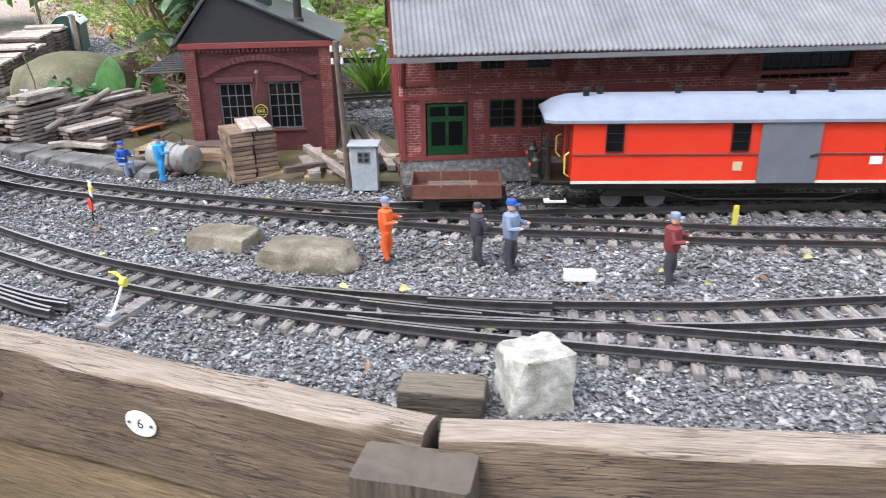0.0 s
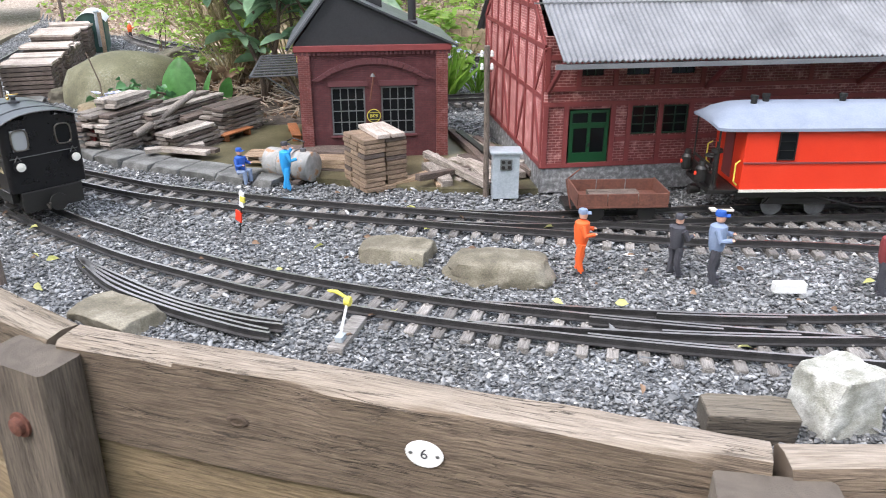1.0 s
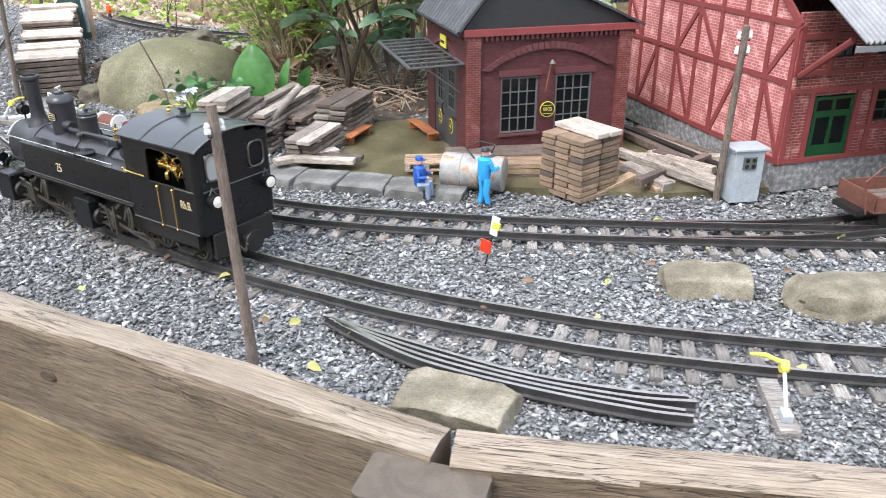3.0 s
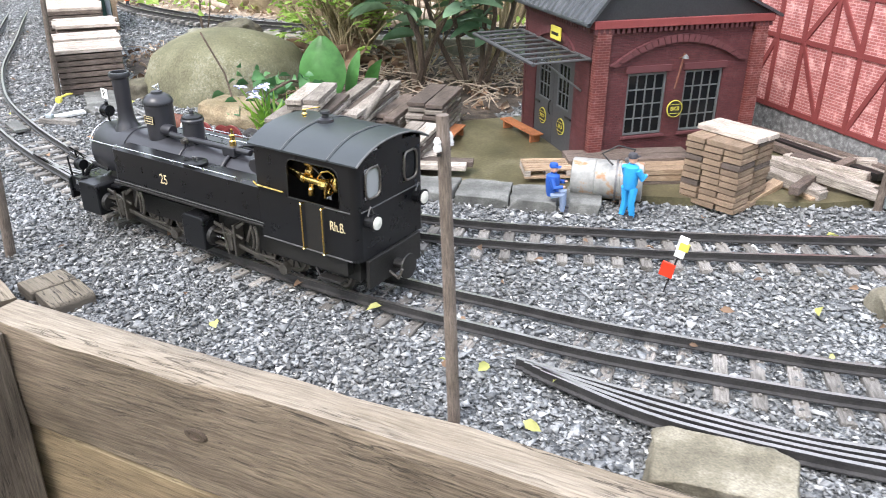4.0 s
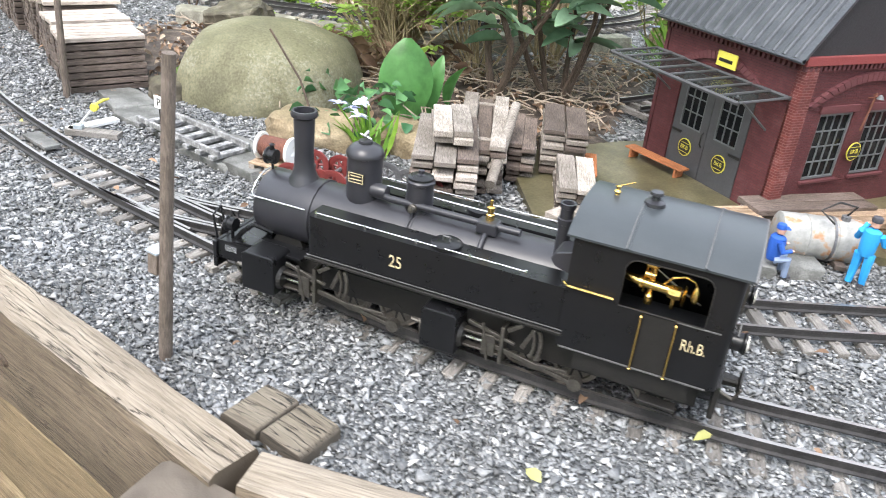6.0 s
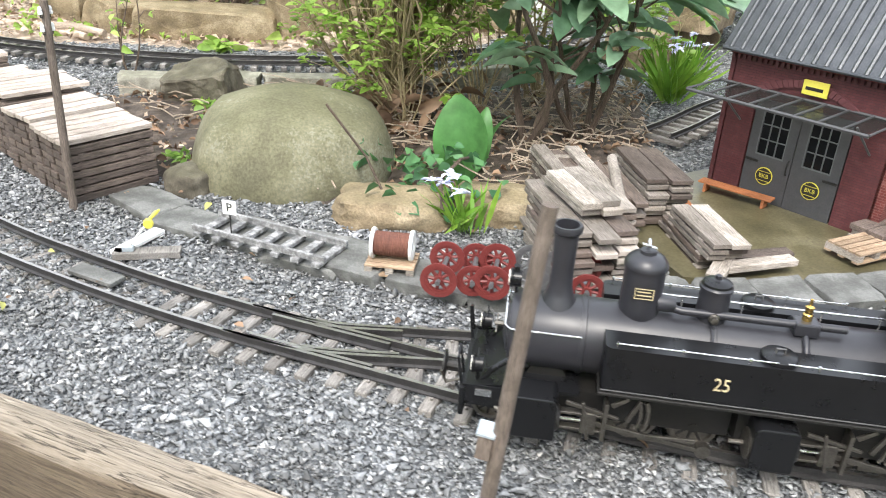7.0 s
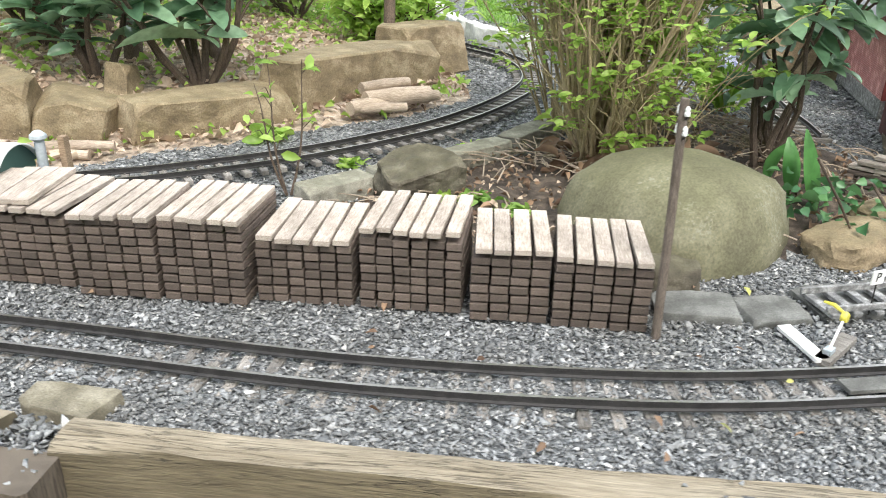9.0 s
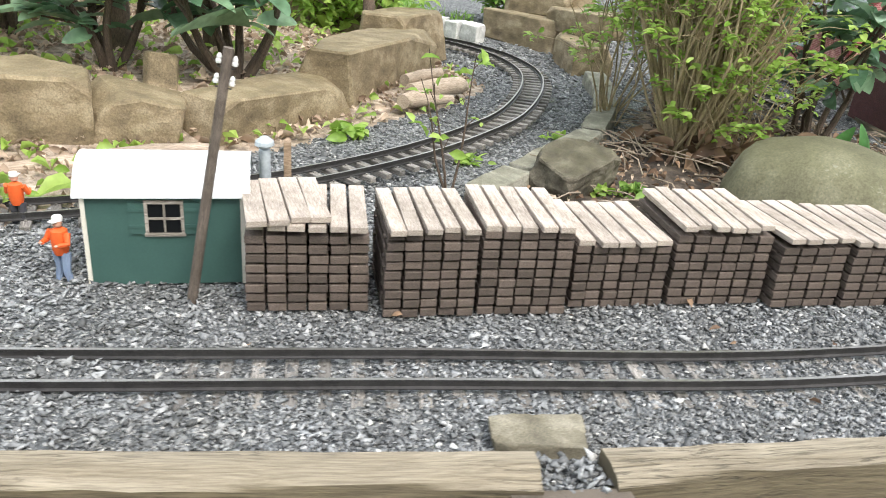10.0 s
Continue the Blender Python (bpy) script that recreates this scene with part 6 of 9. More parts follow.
        for j in range(4):
            bm.faces.new((a[j], b[j], b[(j + 1) % 4], a[(j + 1) % 4]))
        P("pane", bm, M_AWN, aw)
    for x in (0.03, 0.20):
        P("strut", tubed([(x, -0.001, 0.105), (x, -0.060, 0.149)], 0.0014, 6), M_MULL, aw)
    P("wall", boxed(W - T, W, 0.012, D, 0.0, H), M_BRICK)
    P("wall", boxed(0.0, W, D, D + T, 0.0, H), M_BRICK)
    P("floor_slab", boxed(0.006, W - 0.006, 0.008, D, 0.0, 0.006), M_CONC)
    # cornice with dentils
    for nm, x0, x1, y0, y1 in (("cornice", -0.006, W + 0.006, -0.0062, 0.008), ("cornice", -0.006, 0.008, 0.008, D + 0.006)):
        c = P(nm, boxed(x0, x1, y0, y1, H - 0.007, H + 0.003, 0.0008), M_OXIDE)
        n = int(max(x1 - x0, y1 - y0) / 0.0075)
        for k in range(n):
            u = (k + 0.5) / n
            if nm and x1 - x0 > 0.1:
                P("dentil", boxed(x0 + u * (x1 - x0) - 0.002, x0 + u * (x1 - x0) + 0.002, -0.0042, 0.0, H - 0.013, H - 0.007), M_WINE, c)
            else:
                P("dentil", boxed(-0.0042, 0.0, y0 + u * (y1 - y0) - 0.002, y0 + u * (y1 - y0) + 0.002, H - 0.013, H - 0.007), M_WINE, c)
    # roof: steep left pitch, long right pitch
    rx, rz, ez = 0.062, 0.286, H + 0.003
    P("gable", extruded([(-0.004, ez), (W + 0.004, ez), (rx, rz - 0.003)], 0.004, pose(0, -0.001, 0)), M_SLATE)
    P("gable", extruded([(-0.004, ez), (W + 0.004, ez), (rx, rz - 0.003)], 0.004, pose(0, D + 0.002, 0)), M_SLATE)
    def slope(x0, z0, x1, z1, mat, y0=-0.008, y1=D + 0.012, th=0.0035):
        n = Vector((-(z1 - z0), 0, x1 - x0)).normalized() * th
        bm = bmesh.new()
        q = [(x0, z0), (x1, z1), (x1 + n.x, z1 + abs(n.z)), (x0 + n.x, z0 + abs(n.z))]
        return P("roof", extruded(q, y1 - y0, pose(0, y0, 0)), mat, S)
    left = slope(-0.014, ez - 0.006, rx, rz, M_SEAM)
    right = slope(rx, rz, W + 0.016, ez - 0.005, M_SEAM)
    d = Vector((rx + 0.014, 0, rz - ez + 0.006))
    for k in range(15):
        y = 0.004 + k * (D - 0.002) / 14
        P("rib", tubed([(-0.012 - 0.003, y, ez - 0.003), (rx - 0.003, y, rz + 0.002)], 0.0034, 8), M_SEAM, left)
    P("ridge_cap", tubed([(rx, -0.008, rz + 0.002), (rx, D + 0.012, rz + 0.002)], 0.0042, 8), M_SEAM, left)
    P("gutter", tubed([(-0.015, -0.008, ez - 0.004), (-0.015, D + 0.012, ez - 0.004)], 0.0030, 8), M_SEAM, left)
    st = P("stove_pipe", lathed([(0.0095, 0.215), (0.0095, 0.232), (0.0070, 0.234), (0.0070, 0.300), (0.0088, 0.302), (0.0088, 0.306), (0.0, 0.307)], (0.196, 0.045, 0), "z", 18), M_SLATE)
    P("roof_hatch", boxed(0.118, 0.146, 0.060, 0.100, 0.24, 0.272, 0.002), M_SLATE)
    return S


engine_shed()


# ---- the half-timbered warehouse ----
def warehouse():
    # local x along the long front, y back along the gable
    Wm = pose(0.369, -0.217, 0.0, 0, 0, 1.0)
    B = thing("warehouse", Wm, "red half-timbered brick model warehouse with corrugated roof", "warehouse")
    LX, DY, PL, H = 1.25, 0.43, 0.040, 0.220
    TH = 0.006

    def P(name, bm, mat, par=B, label="", smooth=False):
        return part(name, bm, mat, par, label, smooth)

    P("plinth", boxed(0, LX, 0, DY, 0, PL, 0.001), M_PLINTH)
    door = (0.040, 0.105, PL, 0.129)
    wins = [(0.138, 0.179, 0.088, 0.131), (0.188, 0.228, 0.088, 0.131)]
    ups = [(0.052, 0.090, 0.178, 0.196), (0.125, 0.161, 0.178, 0.196), (0.195, 0.232, 0.178, 0.196)]
    big = [(0.565, 0.71, 0.15, 0.205), (0.30, 0.42, 0.045, 0.150)]
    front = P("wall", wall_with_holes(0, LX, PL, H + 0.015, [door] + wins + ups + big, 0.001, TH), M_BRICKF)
    for x0, x1, z0, z1 in ups:
        bar_window(front, x0, x1, z0, z1, 3, 1, M_DGREEN, pose(0, 0.002, 0), fr=0.0015)
    for x0, x1, z0, z1 in wins:
        bar_window(front, x0 + 0.002, x1 - 0.002, z0 + 0.002, z1 - 0.002, 2, 3, M_DGREEN, pose(0, 0.001, 0), fr=0.003, bar=0.0018)
    bar_window(front, 0.565, 0.71, 0.15, 0.205, 9, 3, M_DGREEN, pose(0, 0.003, 0), fr=0.001)
    P("loading_door", boxed(0.30, 0.42, 0.003, 0.006, 0.045, 0.150), M_OXIDE, front)
    g = P("green_door", wall_with_holes(0.042, 0.103, PL, 0.127, [(0.048, 0.070, 0.062, 0.100), (0.075, 0.097, 0.062, 0.100), (0.046, 0.070, 0.108, 0.123), (0.075, 0.099, 0.108, 0.123)], 0.000, 0.004), M_GREEN, front, "bottle green double door with glazed panels")
    for q in [(0.048, 0.070, 0.062, 0.100), (0.075, 0.097, 0.062, 0.100), (0.046, 0.070, 0.108, 0.123), (0.075, 0.099, 0.108, 0.123)]:
        P("pane", boxed(q[0], q[1], 0.0020, 0.0030, q[2], q[3]), M_GLASS, g)
    P("door_handle", tubed([(0.0725, -0.003, 0.072), (0.0725, -0.003, 0.078)], 0.0012, 8), M_FRAME, g)
    # timbers of the front
    def beam_x(x0, x1, z, w=0.007, par=front):
        P("timber", boxed(x0, x1, -0.0016, 0.0008, z - w / 2, z + w / 2, 0.0003), M_OXIDE, par)
    def beam_z(x, z0, z1, w=0.0075, par=front):
        P("timber", boxed(x - w / 2, x + w / 2, -0.0020, 0.0006, z0, z1, 0.0003), M_OXIDE, par)
    beam_x(0, LX, PL + 0.0035), beam_x(0, LX, 0.137), beam_x(0, LX, 0.160), beam_x(0, LX, 0.206)
    beam_x(0.113, 0.30, 0.082)
    for x in (0.004, 0.0355, 0.1085, 0.134, 0.1835, 0.232, 0.296, 0.425, 0.49, 0.56, 0.715, 0.80, 0.90, 1.0, 1.1, 1.2):
        beam_z(x, PL, 0.137)
    for x in (0.004, 0.052, 0.108, 0.172, 0.245, 0.31, 0.42, 0.56, 0.715, 0.80, 0.90, 1.0, 1.1, 1.2):
        beam_z(x, 0.160, H)
    # brackets under the eave
    for x in (0.006, 0.25, 0.50, 0.75, 1.0):
        P("bracket", tubed([(x, -0.004, 0.158), (x, -0.080, 0.215)], 0.0042, 6), M_OXIDE, front)
    # gable wall on x = 0, seen from the left
    RZ = 0.40
    gm = pose(0, DY, 0, 0, 0, -90)
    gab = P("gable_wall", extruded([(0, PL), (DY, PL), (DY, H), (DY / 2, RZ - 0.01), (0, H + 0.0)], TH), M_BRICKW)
    gab.matrix_local = gm
    def gt(a, b, w=0.0075, lift=0.0):
        d = Vector((b[0] - a[0], 0, b[1] - a[1]))
        ln, an = d.length, -math.atan2(d.z, d.x)
        t = P("timber", boxed(0, ln, -0.0018 - lift, 0.0004, -w / 2, w / 2, 0.0003), M_OXIDE, gab)
        t.matrix_local = Matrix.Translation((a[0], 0, a[1])) @ Matrix.Rotation(an, 4, "Y")
    gt((0, PL + 0.004), (DY, PL + 0.004)), gt((0, 0.147), (DY, 0.147)), gt((0, H), (DY, H)), gt((DY * 0.13, 0.27), (DY * 0.87, 0.27)), gt((DY * 0.3, 0.335), (DY * 0.7, 0.335))
    step = DY / 8
    for k in range(9):
        x = min(max(k * step, 0.004), DY - 0.004)
        gt((x, PL), (x, H), lift=0.0006)
        top = H + (RZ - 0.01 - H) * (1 - abs(2 * x / DY - 1))
        if 0 < k < 8:
            gt((x, H), (x, top), lift=0.0006)
    for k in (0, 2, 4, 6):
        x = k * step
        gt((x + step, PL), (x + 2 * step, 0.147), lift=0.0003) if k in (0, 4) else gt((x + 2 * step, PL), (x + step, 0.147), lift=0.0003)
        gt((x + step, 0.147), (x + 2 * step, H), lift=0.0003) if k in (2, 6) else gt((x, H), (x + step, 0.147), lift=0.0003)
    for u in (0.0, 1.0):
        a, b = ((0, H), (DY / 2, RZ - 0.012)) if u == 0 else ((DY, H), (DY / 2, RZ - 0.012))
        gt(a, b, 0.010, 0.001)
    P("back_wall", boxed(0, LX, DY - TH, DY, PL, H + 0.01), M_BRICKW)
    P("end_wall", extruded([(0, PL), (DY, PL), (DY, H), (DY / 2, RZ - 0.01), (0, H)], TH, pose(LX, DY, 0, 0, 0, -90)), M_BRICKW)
    # corrugated roof, a sheet a side
    def sheet(y0, z0, y1, z1, nm="roof"):
        bm = bmesh.new()
        n, lam = 1500, 0.0078
        x0, x1 = -0.008, LX + 0.02
        ny_ = 5
        tb = []
        for up_ in (0.0016, -0.0004):
            rows = []
            for j in range(ny_ + 1):
                u = j / ny_
                y, z = y0 + (y1 - y0) * u, z0 + (z1 - z0) * u
                rows.append([bm.verts.new((x0 + (x1 - x0) * i / n, y, z + up_ + 0.0014 * math.sin(2 * math.pi * (x1 - x0) * i / n / lam) + 0.0025 * noise.noise(Vector((x0 + 3 * i / n, u * 2, z0))) * (1 - u))) for i in range(n + 1)])
            for a, b in zip(rows, rows[1:]):
                for i in range(n):
                    bm.faces.new((a[i], a[i + 1], b[i + 1], b[i]))
            tb.append(rows)
        for i in range(n):
            bm.faces.new((tb[0][0][i], tb[0][0][i + 1], tb[1][0][i + 1], tb[1][0][i]))
        for row in ((tb[0], tb[1]),):
            for j in range(ny_):
                bm.faces.new((row[0][j][0], row[0][j + 1][0], row[1][j + 1][0], row[1][j][0]))
        return P(nm, bm, M_CORR, B, "grey corrugated metal sheets", True)
    r = sheet(-0.114, 0.2165, DY / 2, RZ + 0.004)
    sheet(DY + 0.06, 0.19, DY / 2, RZ + 0.004)
    P("eave_board", boxed(-0.018, LX + 0.016, -0.114, -0.110, 0.2075, 0.2140), M_EAVE, r)
    for v in (0.33, 0.66):
        y, z = -0.114 + (DY / 2 + 0.114) * v, 0.2165 + (RZ + 0.004 - 0.2165) * v
        P("sheet_lap", boxed(-0.022, LX + 0.02, y - 0.001, y + 0.001, z + 0.0022, z + 0.0042), M_CORR, r)
    return B


warehouse()


# ---- the red coach ----
def coach():
    C0 = thing("railway_coach", pose(0.794, -0.367, 0.0114, 0, 0, -6.0), "red model baggage coach with pale grey roof beside the warehouse", "coach")

    def P(name, bm, mat, par=C0, label="", smooth=False):
        return part(name, bm, mat, par, label, smooth)

    X0, X1, HW, Z0, Z1 = -0.195, 0.40, 0.052, 0.042, 0.128
    body = P("body", boxed(X0, X1, -HW, HW, Z0, Z1, 0.0012), M_RED)
    for x in (-0.140, 0.024, 0.225):
        bar_window(body, x - 0.0105, x + 0.0105, 0.086, 0.121, 1, 3, M_FRAME, pose(0, -HW - 0.0026, 0), fr=0.0012, bar=0.0008)
    d = P("sliding_door", boxed(0.050, 0.128, -HW - 0.0035, -HW - 0.0004, Z0 - 0.001, 0.126, 0.0005), M_SLIDE, body, "blue-grey sliding door")
    P("latch", tubed([(0.116, -HW - 0.0045, 0.078), (0.126, -HW - 0.0045, 0.081)], 0.0018, 8), M_FRAME, d)
    P("door_rail", boxed(-0.002, 0.140, -HW - 0.0045, -HW - 0.0006, 0.1262, 0.1285), M_RED, body)
    P("waist_rail", boxed(X0, 0.049, -HW - 0.0016, -HW + 0.0002, 0.0795, 0.0820, 0.0004), M_OXIDE, body)
    P("waist_rail", boxed(0.129, X1, -HW - 0.0016, -HW + 0.0002, 0.0795, 0.0820, 0.0004), M_OXIDE, body)
    P("sill_strip", boxed(X0 - 0.001, X1 + 0.001, -HW - 0.0016, -HW + 0.0002, 0.0405, 0.0440), M_CREAM, body, "cream sill strip")
    P("crate_label", boxed(0.018, 0.030, -HW - 0.0010, -HW, 0.058, 0.070), M_GOLD, body, "small yellowed notice")
    P("crest", boxed(0.196, 0.212, -HW - 0.0010, -HW, 0.066, 0.077), M_WHITE, body, "small white notice")
    deck = P("end_platform", boxed(X0 - 0.040, X0, -0.046, 0.046, 0.036, 0.042, 0.0006), M_FRAME, body, "black end platform with brake stand and lamps")
    P("brake_column", lathed([(0.006, 0.042), (0.004, 0.050), (0.0035, 0.090), (0.0075, 0.092), (0.0075, 0.096), (0.0, 0.097)], (X0 - 0.030, -0.036, 0), "z", 14), M_FRAME, deck)
    P("brake_crank", tubed([(X0 - 0.030, -0.036, 0.097), (X0 - 0.034, -0.044, 0.100), (X0 - 0.034, -0.044, 0.108)], 0.0013, 8), M_FRAME, deck)
    for y in (-0.030, 0.030):
        P("lantern", lathed([(0.007, 0.050), (0.008, 0.054), (0.008, 0.068), (0.005, 0.072), (0.004, 0.078), (0.0, 0.079)], (X0 - 0.046, y, 0), "z", 14), M_FRAME, deck)
        P("red_lens", lathed([(0.0, 0.0), (0.0030, 0.0005), (0.0030, 0.002), (0.0, 0.0025)], (X0 - 0.0555, y, 0.061), "x", 14), M_RED, deck)
    P("step_board", boxed(X0 - 0.036, X0 - 0.006, -0.060, -0.048, 0.016, 0.0185), M_CREAM, deck)
    P("end_door", boxed(X0 - 0.0012, X0, -0.015, 0.015, 0.050, 0.122), M_OXIDE, body)
    # roof: arched across, domed at its ends
    bm = bmesh.new()
    xs = [X0 - 0.038, X0 - 0.034, X0 - 0.022, X0 - 0.004, X0 + 0.02, X1 - 0.02, X1 + 0.004, X1 + 0.022, X1 + 0.034, X1 + 0.038]
    sc = [0.10, 0.35, 0.72, 0.94, 1, 1, 0.94, 0.72, 0.35, 0.10]
    ring = []
    for x, s in zip(xs, sc):
        w = 0.058 - 0.012 * (1 - s) ** 2
        ring.append([bm.verts.new((x, w * a, 0.126 + 0.024 * s * (1 - abs(a) ** 2.3) + 0.002)) for a in np.linspace(-1, 1, 19)])
    low = [[bm.verts.new((v.co.x, v.co.y, v.co.z - 0.004)) for v in r] for r in ring]
    for rr, flip in ((ring, 1), (low, 0)):
        for a, b in zip(rr, rr[1:]):
            for k in range(18):
                bm.faces.new((a[k], a[k + 1], b[k + 1], b[k]))
    for k in range(len(ring) - 1):
        for e in (0, 18):
            bm.faces.new((ring[k][e], ring[k + 1][e], low[k + 1][e], low[k][e]))
    for k in range(18):
        for e in (0, -1):
            bm.faces.new((ring[e][k], ring[e][k + 1], low[e][k + 1], low[e][k]))
    roof = P("roof", bm, M_COACHROOF, smooth=True)
    for x, y in ((-0.175, -0.01), (-0.155, 0.0), (-0.05, 0.0), (0.06, 0.0), (0.10, -0.008), (0.155, 0.0), (0.26, 0.0)):
        v = P("roof_vent", lathed([(0.0042, 0.149), (0.0042, 0.1575), (0.0052, 0.158), (0.0052, 0.162), (0.0, 0.163)], (x, y, 0), "z", 14), M_FRAME, roof)
    # platform end
    P("platform", boxed(X0 - 0.034, X0, -0.046, 0.046, 0.036, 0.0405, 0.0006), M_FRAME)
    for s in (-1, 1):
        P("grab_rail", tubed([(X0 - 0.004, s * 0.050, 0.050), (X0 - 0.010, s * 0.053, 0.056), (X0 - 0.010, s * 0.053, 0.080), (X0 - 0.004, s * 0.051, 0.084)], 0.0011, 8), M_YELLOW)
        P("platform_post", tubed([(X0 - 0.032, s * 0.044, 0.040), (X0 - 0.032, s * 0.044, 0.126)], 0.0013, 8), M_FRAME)
        P("platform_step", boxed(X0 - 0.028, X0 - 0.008, s * 0.050 - 0.006, s * 0.050 + 0.006, 0.016, 0.019), M_FRAME)
    P("brake_wheel", lathed([(0.0085, -0.0012), (0.0100, 0), (0.0085, 0.0012), (0.0070, 0)], (X0 - 0.030, -0.018, 0.082), "z", 20), M_FRAME)
    P("brake_column", tubed([(X0 - 0.030, -0.018, 0.040), (X0 - 0.030, -0.018, 0.083)], 0.0016, 8), M_FRAME)
    P("platform_rail", boxed(X0 - 0.0335, X0 - 0.031, -0.044, 0.044, 0.068, 0.071), M_FRAME)
    P("end_gate", boxed(X0 - 0.0335, X0 - 0.031, -0.040, 0.040, 0.042, 0.060), M_FRAME)
    P("coupler", tubed([(X0 - 0.034, 0, 0.028), (X0 - 0.050, 0, 0.028)], [0.004, 0.007], 10), M_FRAME)
    # underframe
    P("solebar", boxed(X0, X1, -0.044, -0.039, 0.030, 0.0405), M_FRAME)
    P("solebar", boxed(X0, X1, 0.039, 0.044, 0.030, 0.0405), M_FRAME)
    P("floor", boxed(X0, X1, -0.045, 0.045, 0.0395, 0.0425), M_FRAME)
    P("truss_rod", tubed([(-0.10, -0.040, 0.034), (-0.02, -0.040, 0.014), (0.16, -0.040, 0.014), (0.24, -0.040, 0.034)], 0.0015, 8), M_FRAME)
    for x in (-0.135, -0.075, 0.275, 0.335):
        for s in (-1, 1):
            w = P("wheel", lathed([(0.0, -0.002), (0.0150, -0.002), (0.0150, -0.001), (0.0130, 0.0), (0.0130, 0.003), (0.0105, 0.003), (0.0095, 0.001), (0.0, 0.0012)], (x, s * 0.024, 0.0130), "y", 22), M_GREYW)
        P("axle", tubed([(x, -0.024, 0.013), (x, 0.024, 0.013)], 0.002, 8), M_GREYW)
    for x in (-0.105, 0.305):
        P("bogie_frame", extruded([(x - 0.048, 0.018), (x + 0.048, 0.018), (x + 0.040, 0.028), (x - 0.040, 0.028)], 0.004, pose(0, -0.038, 0), 0.0006), M_FRAME)
        P("bogie_frame", extruded([(x - 0.048, 0.018), (x + 0.048, 0.018), (x + 0.040, 0.028), (x - 0.040, 0.028)], 0.004, pose(0, 0.034, 0), 0.0006), M_FRAME)
    return C0


coach()


# ---- the yard ----
def plank_mesh(l, w, t, seed=0):
    bm = boxed(-l / 2, l / 2, -w / 2, w / 2, 0, t, min(0.0007, t * 0.15))
    me = bpy.data.meshes.new("plank")
    bmesh.ops.recalc_face_normals(bm, faces=bm.faces)
    bm.to_mesh(me)
    bm.free()
    return me


def plank_stack(x, y, turn, length, width, height, label, mats, t=0.0075, pw=0.021, seed=0, group="", spacer=0.0, ragged=0.01, z0=0.0, name="plank_stack", gaps=0.25, yaw=1.2, slit=0.0012):
    """Boards side by side in layers; local x is along the boards."""
    S = thing(name, pose(x, y, z0, 0, 0, turn), label, "timber stack", group)
    r = random.Random(seed)
    n = max(1, round(width / pw))
    me = [plank_mesh(length, width / n - slit, t * 0.92) for _ in range(1)]
    for m in mats:
        c = me[0].copy()
        c.materials.append(m)
        me.append(c)
    layers = max(1, round(height / (t + spacer)))
    for k in range(layers):
        for i in range(n):
            if k == layers - 1 and n > 2 and r.random() < gaps:
                continue
            ob = new("plank", me[1 + (k * 7 + i * 3 + r.randrange(3)) % len(mats)])
            ob.parent = S
            ob.matrix_local = pose(r.uniform(-ragged, ragged), -width / 2 + (i + 0.5) * width / n + r.uniform(-0.0007, 0.0007), k * (t + spacer), 0, r.uniform(-0.4, 0.4), r.uniform(-yaw, yaw))
        if spacer and k < layers - 1:
            for sx_ in (-0.35, 0.35):
                ob = new("spacer", me[1])
                ob.parent = S
                ob.matrix_local = pose(sx_ * length, 0, k * (t + spacer) + t * 0.92, 0, 0, 90) @ Matrix.Diagonal((width / length, 0.5, spacer / t, 1))
    return S


GS = [M_PLANK, M_PLANKG, M_PLANKD]
GR = [M_PLANK, M_PLANK, M_PLANKD]
WR = [M_PLANKW, M_PLANKD, M_PLANKD]
# tall pile of short sleepers before the shed
def block_pile(x, y, turn, layers, t):
    """Short sleeper blocks in two columns, layer on layer, with open slits."""
    S = thing("sleeper_pile", pose(x, y, 0, 0, 0, turn), "tall pile of short brown sleepers before the shed", "timber stack")
    r = random.Random(3)
    kinds = [plank_mesh(0.0355, 0.0232, t * 0.84) for m in range(2)]
    for me, m in zip(kinds, (M_PILE, M_PLANKD)):
        me.materials.append(m)
    for k in range(layers):
        for i in (-1, 0, 1):
            for c in (-1, 1):
                ob = new("sleeper", kinds[r.random() < 0.2])
                ob.parent = S
                ob.matrix_local = pose(c * 0.0189 + r.uniform(-0.0012, 0.0012), i * 0.0248 + r.uniform(-0.001, 0.001), k * t, 0, 0, r.uniform(-1.5, 1.5))
    return S


block_pile(0.122, -0.134, 25, 11, 0.0076)
plank_stack(0.132, -0.132, -70, 0.082, 0.046, 0.007, "two pale boards lying on the sleeper pile", [M_PALE], 0.007, 0.023, 4, z0=0.0832, ragged=0.002, name="board_pair", gaps=0, slit=0.002)
# long weathered stacks beside the shed
plank_stack(-0.338, 0.178, 62, 0.150, 0.074, 0.076, "grey weathered plank stack on the edging stones", GS, 0.0062, 0.024, 11, "weathered plank stacks", 0.0020, 0.012)
plank_stack(-0.330, 0.185, 66, 0.100, 0.046, 0.016, "loose short boards lying on the plank stack", [M_PLANK], 0.0075, 0.023, 12, "", 0, 0.012, z0=0.077, name="board_pair")
plank_stack(-0.242, 0.262, 60, 0.210, 0.060, 0.066, "long grey plank stack beside the soil bed", GS, 0.0062, 0.02, 13, "weathered plank stacks", 0.0020, 0.012)
plank_stack(-0.192, 0.242, 58, 0.130, 0.036, 0.050, "narrow stack of grey planks", GS, 0.0062, 0.018, 14, "weathered plank stacks", 0.0020, 0.012)
